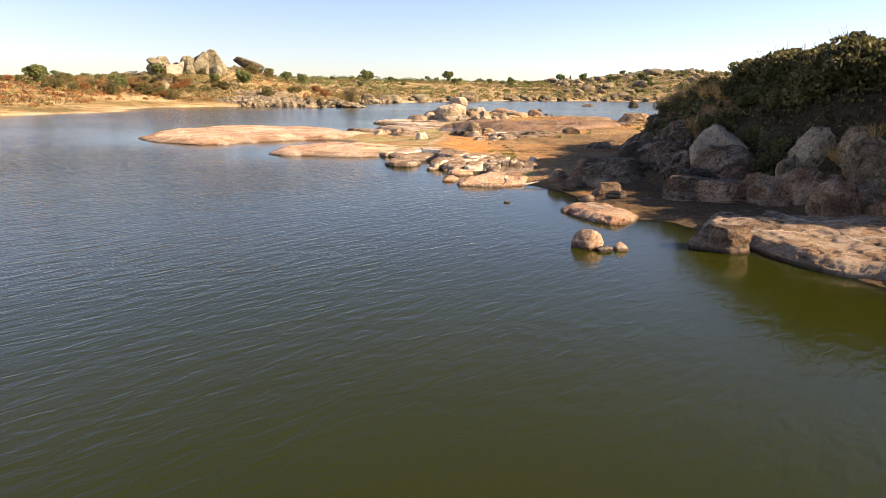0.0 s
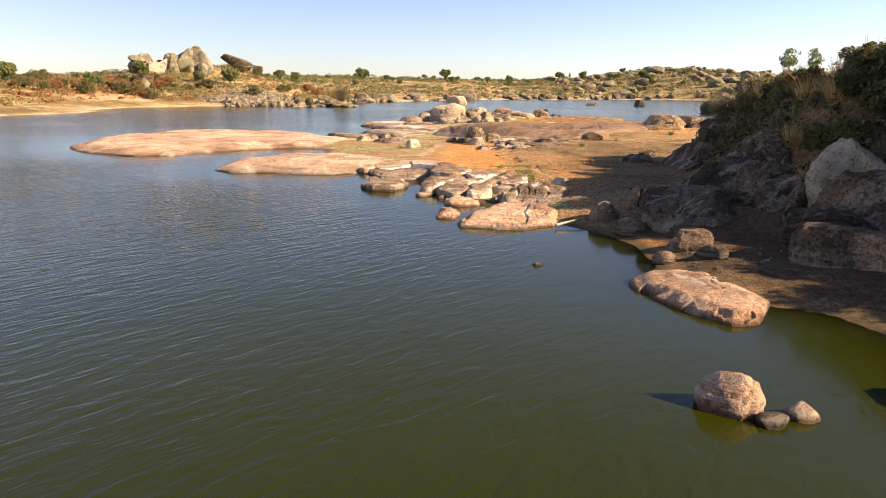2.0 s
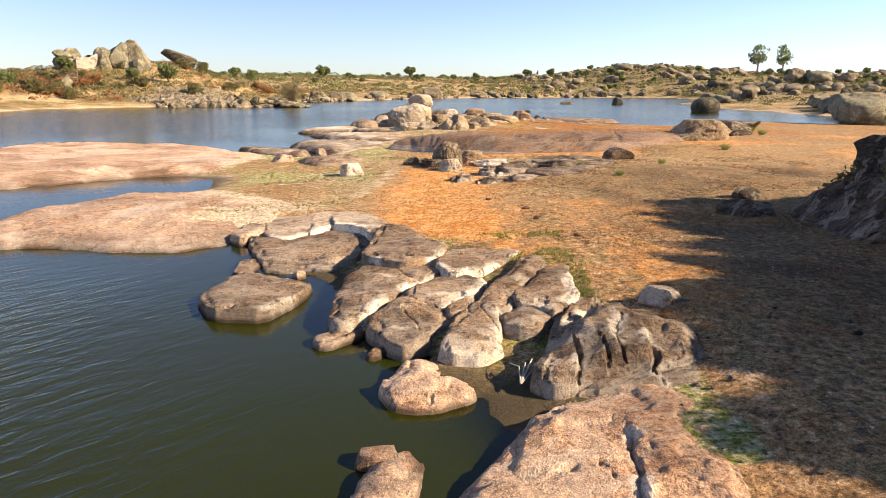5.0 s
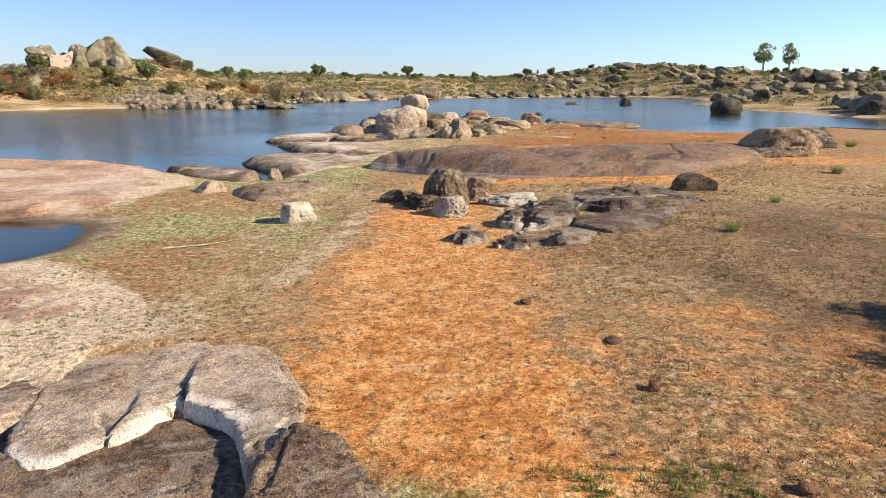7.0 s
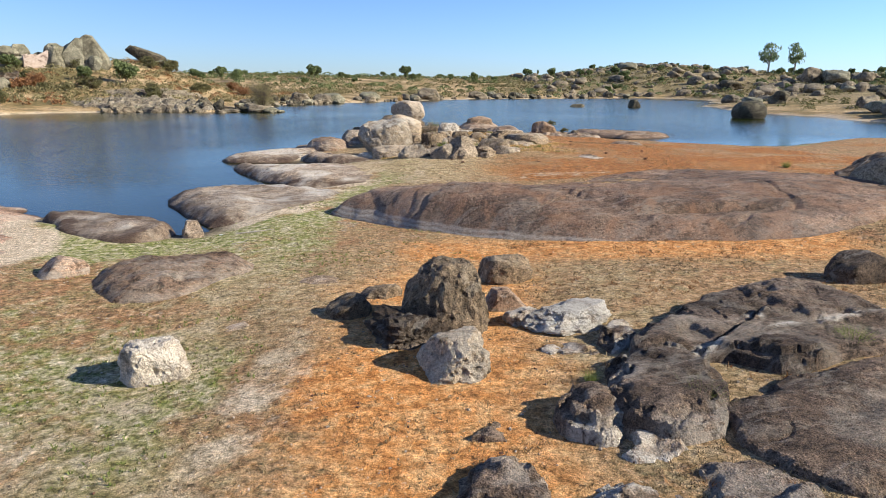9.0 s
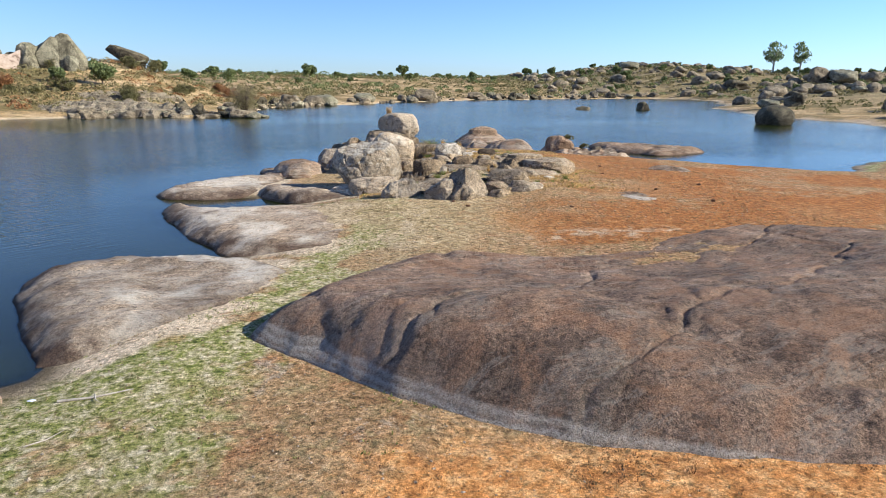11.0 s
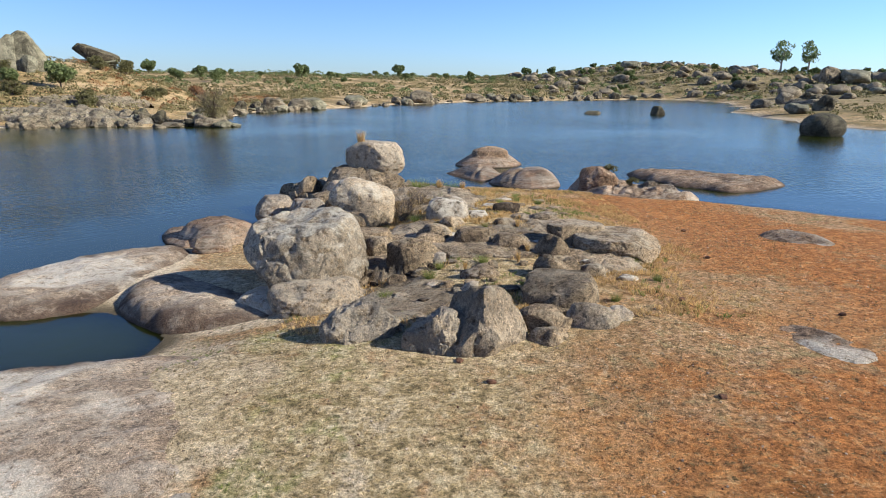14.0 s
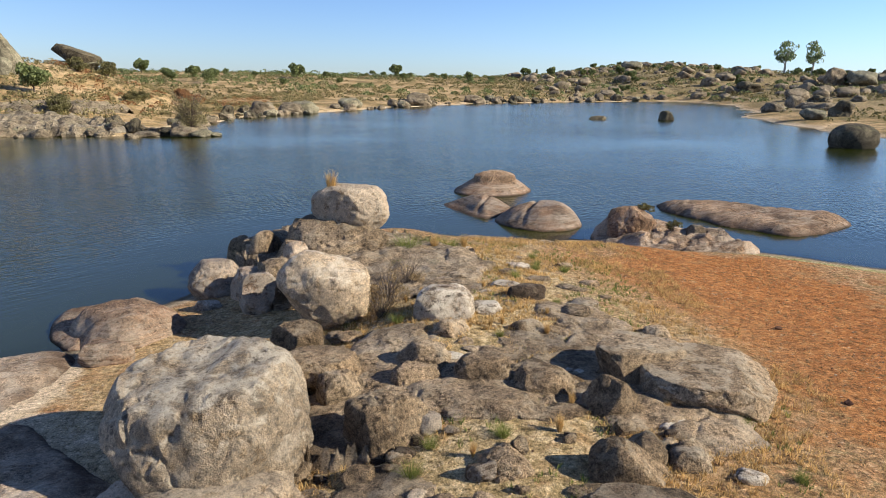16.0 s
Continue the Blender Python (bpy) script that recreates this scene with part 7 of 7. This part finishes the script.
rock("boulder", "rounded rock beside the mushroom rock", -89.2, 188.6, 3.6, 3.2, 12.4, HILL, 408, base=10.0, facets=5, group=HILLTOP)
rock("boulder", "broad rock under the mushroom rock", -90.3, 188.4, 7.5, 5.0, 10.8, HILL, 409, facets=8, group=HILLTOP)
rock("boulder", "standing pale stone on the far slope", -75.2, 158.5, 2.6, 2.2, 5.2, HILL, 410, facets=8, group=HILLTOP)
rock("boulder", "dark rock on the far slope", -79.3, 166.7, 5.2, 3.2, 6.6, DARK, 411, facets=8, group=HILLTOP)
slab("rock_slab", "grey bedded rock shelf on the far shore", [(-66, 156), (-60, 150.5), (-54, 147.5), (-46, 147.4), (-38, 148.6), (-35.5, 152), (-38, 158), (-44, 162), (-52, 167), (-62, 166)], 0.9, FARROCK, 412, base=0.1, res=0.3, rough=0.35, jag=1.6, edge=1.6, dome=1.1, crag=0.05, steps=0.45, plate=(4.0, 0.12, 0.2, 0.3, 2.6), crust=0.15)
slab("rock_slab", "dark streaked rock sheet on the far slope", [(-64, 164), (-55, 162), (-50, 168), (-46, 176), (-52, 180), (-62, 174)], 1.0, FARROCK, 413, base=1.6, res=0.35, rough=0.3, jag=1.2, edge=2.0, dome=0.8, steps=0.4, crag=0.05)
SHAPES = [mesh_of("boulder", rock_shape(420 + k, 4, 9, 0.34, 0.03, (), 2.7)[0] * 0.66, BALLS[4][1], (HILL, FARROCK, MOSSY, FARROCK, FARROCK)[k]) for k in range(5)]


def far_boulder(name, label, x, y, w, h, k, group):
    ob = thing(name, label, "rock", SHAPES[k % 5], group)
    ob.matrix_world = Matrix.Translation((x, y, max(h_at(x, y), -0.1) + h * 0.22)) @ Matrix.Rotation(k * 1.7, 4, "Z") @ Matrix.Diagonal((w * 0.9, w * 0.75, h, 1))


rng = np.random.default_rng(44)
shore_way = [(-60, 147), (-52, 147.5), (-45, 148.6), (-37, 150.2), (-34, 156), (-36, 170), (-36.5, 182), (-35, 199), (-28, 210), (-18, 239), (-7, 263), (12, 302), (28, 316), (64, 348), (98, 372)]
for n in range(150):
    k = rng.uniform(1, len(shore_way) - 1.001)
    a, b = np.array(shore_way[int(k)]), np.array(shore_way[int(k) + 1])
    p = a + (b - a) * (k % 1) + rng.normal(size=2) * (1.6, 2.2)
    w = rng.uniform(0.7, 2.4) * (1 + 0.005 * max(p[1] - 180, 0))
    far_boulder("boulder", "grey boulder on the far shore", p[0], p[1], w, w * rng.uniform(0.45, 0.8), n, "boulders of the far shore")
for x, y, w, h, k in [(-4, 268, 7, 4.0, 1), (-2, 267, 3.4, 3.2, 2), (-27, 216, 6, 3.6, 0), (-33, 205, 5, 3.2, 3), (-30, 212, 5, 2.6, 4), (-20, 240, 6, 3.2, 0), (14, 303, 6, 2.6, 1)]:
    far_boulder("boulder", "large rounded boulder on the far shore", x, y, w, h, k, "boulders of the far shore")
rough = rock_shape(426, 3, 8, 0.3, 0.0, (), 2.6)
x, y = rng.uniform(50, 330, 430), rng.uniform(295, 540, 430)
dry = ground_at(x, y, True)[2] > 2
x, y = x[dry], y[dry]
z = ground_at(x, y)
pieces = []
for a, c, d in zip(x, y, z):
    w, turn = 1.4 + 5.6 * rng.uniform(0, 1) ** 2, np.array(Matrix.Rotation(rng.uniform(0, 6), 3, "Z"))
    pieces.append((rough[0] @ turn * (0.6 * w, 0.5 * w, 0.45 * w) + (a, c, d + 0.15 * w), rough[1]))
tagged(new("hillside_boulders", mesh_of("hillside_boulders", *joined(pieces), FARROCK)), "rounded grey boulders strewn over the scrubby far hillside", "boulders", kind="stuff")
for n in range(46):
    x = rng.uniform(66, 170)
    y = 250 + (x - 66) * 0.55 + rng.normal() * 16 if n % 2 else rng.uniform(120, 240)
    if ground_at([x], [y], True)[2][0] < 3:
        continue
    w = rng.uniform(2.0, 6)
    far_boulder("boulder", "rounded boulder on the low far bank", x, y, w, w * rng.uniform(0.4, 0.8), n, "boulders of the low far bank")
for x, y, w, h, k in [(186, 383, 9, 8.0, 1), (197, 379, 13, 8.5, 0), (212, 380, 10, 6, 3), (139, 368, 12, 5, 2), (128, 505, 14, 7, 0), (70, 140, 7, 3.6, 3), (76, 143, 6, 3, 1), (66, 134, 4.5, 2, 2), (82, 136, 7, 4, 4), (41, 88.5, 5, 4.2, 0)]:
    far_boulder("boulder", "great rounded boulder on the far bank", x, y, w, h, k, "boulders of the low far bank")

# ---- islet with its bush
for n, (x, y, w, h) in enumerate([(-26.6, 149.4, 2.6, 1.3), (-28.6, 149.2, 3.0, 1.4), (-30.6, 149.8, 3.0, 1.0), (-28, 151, 4, 1.5), (-33.4, 149.2, 3.6, 0.8), (-25.6, 150.2, 1.6, 0.8)]):
    far_boulder("boulder", "pale rock of the bushy islet", x, y, w, h, n, "rocks of the islet")
IB = bush("islet_bush", "round grey-brown bush on a rocky islet", 451, 5.6, 4.2, FAROLIVE, 26, 190, 0.09, 110, 0.1)
IB.matrix_world = Matrix.Translation((-28.3, 150.4, 0.7))

# ---- trees
OAKS = [tree("oak_tree", "round dark green holm oak in the distance", 460 + k, 5.0, 6.0 - 0.6 * k, 4.0, OAK, 26, 110, 0.34) for k in range(3)]
oak_at = [(-62.4, 177.9, 0.95), (-69.4, 175.2, 0.6), (-94.2, 139.8, 0.95), (-82, 150, 0.75), (-123, 391, 1.6), (-116, 402, 1.5), (-73, 436, 1.7), (-65, 366, 1.2), (-24, 512, 2.0), (-183, 500, 2.0), (-113, 424, 1.8),
          (-87.5, 181.5, 0.8), (-92, 190, 0.6), (-140, 430, 1.9), (-150, 380, 1.4), (-95, 360, 1.2), (-45, 400, 1.2), (60, 512, 1.5), (78, 520, 1.4), (95, 500, 1.5), (110, 470, 1.3), (105, 430, 1.3)]
for n, (x, y, s) in enumerate(oak_at):
    m = spot(x, y, n * 1.9, s, 0.2)
    if n < 3:
        OAKS[n].matrix_world = m
    else:
        copy_thing(OAKS[n % 3], m)
rng = np.random.default_rng(52)
for n in range(120):
    x, y = rng.uniform(-380, 330), rng.uniform(440, 720)
    copy_thing(OAKS[n % 3], spot(x, y, n * 0.7, rng.uniform(0.6, 1.15), 0.3))
for n in range(70):
    x, y = rng.uniform(70, 300), rng.uniform(330, 560)
    copy_thing(OAKS[n % 3], spot(x, y, n * 0.9, rng.uniform(0.6, 1.0), 0.5))
GUMS = [tree("gum_tree", "tall airy eucalyptus on the far hillside", 480 + k, 17, 11, 13, GUM, 26, 42, 0.62, PALE_BARK, 0.5) for k in range(2)]
GUMS[0].matrix_world = spot(190.5, 437.5, 0, 1.15)
GUMS[1].matrix_world = spot(205, 436, 0, 1.1)
CYP = tree("cypress", "slim dark cypress on the skyline", 490, 9, 2.6, 8, OAK, 16, 60, 0.5)
CYP.matrix_world = spot(68, 518, 0, 0.7)
SCRUB = [bush("scrub_bush", "olive scrub bush on the far slope", 495 + k, 3.4, 2.2, (OLIVE, REDDISH, OLIVE)[k], 20, 170, 0.12, 14, 0.1) for k in range(3)]
scrub_at = [(-53, 191, 0, 1.0), (-51.7, 164.3, 0, 1.1), (-50.5, 208, 1, 1.0), (-52.9, 167.5, 2, 1.1), (-52.4, 194, 0, 0.9), (-47, 205, 1, 1.1), (-88, 183.5, 2, 1.0), (-80.5, 190, 0, 0.9), (-78, 189, 2, 0.8), (-70, 206, 0, 1.2), (-66, 210, 2, 1.3), (-68, 203, 0, 1.1)]
for n, (x, y, k, s) in enumerate(scrub_at):
    m = spot(x, y, n * 1.9, s, 0.1)
    if n in (0, 2, 3):
        SCRUB[(0, None, 1, 2)[n]].matrix_world = m
    else:
        copy_thing(SCRUB[k], m)
for n in range(64):
    x, y = rng.uniform(-104, -62), rng.uniform(134, 172)
    if ground_at([x], [y], True)[2][0] < 9:
        continue
    copy_thing(SCRUB[n % 3], spot(x, y, n * 1.3, rng.uniform(0.6, 1.25), 0.15))


def far_scrub(name, label, count, x0, x1, y0, y1, material, seed, size, low=3.0, leaf_size=0.5, per=40):
    """Low scrub past counting, as small leafy clumps on the slopes."""
    rng = np.random.default_rng(seed)
    x, y = rng.uniform(x0, x1, count), rng.uniform(y0, y1, count)
    z, s, f = ground_at(x, y, True)
    thick = fbm2(x, y, 40, seed, 3)
    keep = (f > low) & (thick > -0.45)
    x, y, z = x[keep], y[keep], z[keep]
    n = len(x)
    r = size * rng.uniform(0.5, 1.5, (n, 1, 1))
    e = rng.normal(size=(n, per, 3))
    e /= np.linalg.norm(e, axis=2)[:, :, None]
    p = np.stack([x, y, z], 1)[:, None] + np.abs(e * (1, 1, 1)) * np.sign(e * (1, 1, 0) + (0, 0, 1)) * r * (1, 1, 0.8)
    v, fa = leaves(p.reshape(-1, 3), leaf_size, rng)
    tagged(new(name, mesh_of(name, v, fa, material, False)), label, "scrub", kind="stuff")


def mound_cover():
    """Low brambles past counting over the mound."""
    rng = np.random.default_rng(67)
    x, y = rng.uniform(9.5, 22, 3600), rng.uniform(14, 42, 3600)
    keep = mound(x, y) > 0.35
    x, y = x[keep], y[keep]
    p = np.stack([x, y, ground_at(x, y)], 1)[:, None] + np.abs(rng.normal(size=(len(x), 22, 3))) * (0.2, 0.2, 0.14) * np.sign(rng.normal(size=(len(x), 22, 3)) * (1, 1, 0) + (0, 0, 1))
    v, f = leaves(p.reshape(-1, 3), 0.10, rng)
    tagged(new("low_brambles", mesh_of("low_brambles", v, f, BRAMBLE, False)), "low dark brambles covering the mound", "brambles", kind="stuff")


mound_cover()
far_scrub("hill_scrub", "olive scrub covering the far hillsides", 2400, 30, 340, 290, 620, FAROLIVE, 61, 1.5, leaf_size=0.5, per=42)
far_scrub("plain_scrub", "olive scrub and young trees on the far plain", 2000, -330, 80, 270, 640, FAROLIVE, 62, 1.3, leaf_size=0.45, per=36)
far_scrub("dark_scrub", "dark green scrub on the far plain and hills", 1500, -330, 340, 310, 640, OAK, 63, 1.9, leaf_size=0.5, per=54)
far_scrub("red_scrub", "russet scrub on the far left slope", 380, -115, -40, 146, 260, REDDISH, 64, 0.8, low=6.0, leaf_size=0.2, per=60)
far_scrub("olive_scrub", "olive scrub on the far left slope", 1500, -125, -34, 150, 300, FAROLIVE, 65, 1.0, low=6.0, leaf_size=0.22, per=60)
far_scrub("bank_scrub", "russet scrub on the far left bank", 900, -190, -60, 90, 178, REDDISH, 67, 0.9, low=7.0, leaf_size=0.24, per=44)
far_scrub("bank_olive_scrub", "olive scrub on the far left bank", 900, -190, -60, 90, 178, FAROLIVE, 68, 0.9, low=7.0, leaf_size=0.24, per=44)
far_scrub("tree_line", "uneven line of dark trees on the horizon", 520, -420, 150, 580, 740, OAK, 69, 3.4, leaf_size=0.9, per=60)
far_scrub("low_scrub", "low scrub on the right-hand far bank", 300, 62, 180, 115, 300, OLIVE, 66, 1.0, low=7.0, leaf_size=0.25, per=50)

# ---------------------------------------------------------------- small cover of the dry floor
def scatter(rng, count, x0, x1, y0, y1):
    x, y = rng.uniform(x0, x1, count), rng.uniform(y0, y1, count)
    z, s, _ = ground_at(x, y, True)
    keep = (s > 0.7) & (z > 0.1) & (z < 1.9)
    return x[keep], y[keep], z[keep]


def cover(name, label, seed, count, box, high, spread, per, material, width, where=None):
    rng = np.random.default_rng(seed)
    x, y, z = scatter(rng, count, *box)
    if where is not None:
        keep = where(x, y, z) > rng.uniform(0, 1, len(x))
        x, y, z = x[keep], y[keep], z[keep]
    v, f = blades(rng, x, y, z, high, spread, per, width)
    tagged(new(name, mesh_of(name, v, f, material, False)), label, "grass", kind="stuff")


cover("dry_stubble", "short dry stubble on the lake floor", 71, 40000, (-6, 14, 30, 96), 0.04, 0.06, 4, STUB, 0.006, lambda x, y, z: 0.35 + 0.6 * step(-0.2, 0.6, fbm2(x, y, 1.6, 72, 3)))
cover("dark_twig_cover", "dark dead scrub in patches on the dry floor", 88, 26000, (2.2, 16, 33, 58), 0.035, 0.08, 6, TWIGS, 0.004, lambda x, y, z: step(0.15, 0.55, fbm2(x, y, 2.2, 89, 4)))
cover("cleft_grass", "green grass in the clefts of the broken shore", 86, 7000, (-1.6, 3.2, 31.5, 38), 0.06, 0.07, 6, GREENGRASS, 0.006, lambda x, y, z: step(0.0, 0.4, fbm2(x, y, 1.0, 87, 3)))
cover("straw_cover", "yellow straw tufts among the knoll's rocks", 73, 17000, (-2.5, 8, 75.5, 94), 0.10, 0.1, 8, DRY, 0.006, lambda x, y, z: step(-0.3, 0.4, fbm2(x, y, 1.5, 74, 3)))
cover("knoll_green", "green grass among the knoll's rocks", 79, 5000, (-2.5, 7, 75.5, 94), 0.10, 0.08, 7, GREENGRASS, 0.006, lambda x, y, z: step(0.1, 0.6, fbm2(x, y, 1.2, 80, 3)))
cover("green_cover", "short green growth near the water", 75, 9000, (-7, 1.5, 40, 78), 0.04, 0.06, 5, GREENGRASS, 0.008, lambda x, y, z: (z < 0.42) * step(0.0, 0.4, fbm2(x, y, 1.4, 76, 4)))
cover("scrub_cover", "dark dry scrub on the lake floor", 77, 5200, (2, 16, 32, 60), 0.06, 0.09, 6, REDDISH, 0.007, lambda x, y, z: step(0.1, 0.6, fbm2(x, y, 1.3, 78, 3)))


def pebbles(name, label, seed, count, box, size, material, where=None):
    rng = np.random.default_rng(seed)
    x, y, z = scatter(rng, count, *box)
    if where is not None:
        keep = where(x, y, z) > rng.uniform(0, 1, len(x))
        x, y, z = x[keep], y[keep], z[keep]
    bv, bf = BALLS[1]
    n = len(x)
    r = size * rng.uniform(0.4, 1.0, (n, 1, 1)) ** 2 * rng.uniform(0.6, 1.3, (n, 1, 3))
    v = np.stack([x, y, z], 1)[:, None] + bv[None] * r * rng.uniform(0.75, 1.2, (n, len(bv), 1))
    f = (bf[None] + np.arange(n)[:, None, None] * len(bv)).reshape(-1, 3)
    tagged(new(name, mesh_of(name, v.reshape(-1, 3), f, material, False)), label, "gravel", kind="stuff")


pebbles("pale_gravel", "pale gravel strewn over the dry floor", 81, 9000, (-7, 12, 28, 90), 0.026, PALE)
pebbles("dark_gravel", "dark grit and clods strewn over the dry floor", 82, 4200, (-3, 14, 30, 92), 0.024, CLOD, lambda x, y, z: 0.15 + 0.8 * step(0, 0.5, fbm2(x, y, 1.4, 83, 3)))
pebbles("mud_gravel", "dark pebbles in the shore mud", 84, 900, (-1, 8, 21, 33), 0.06, DARK)
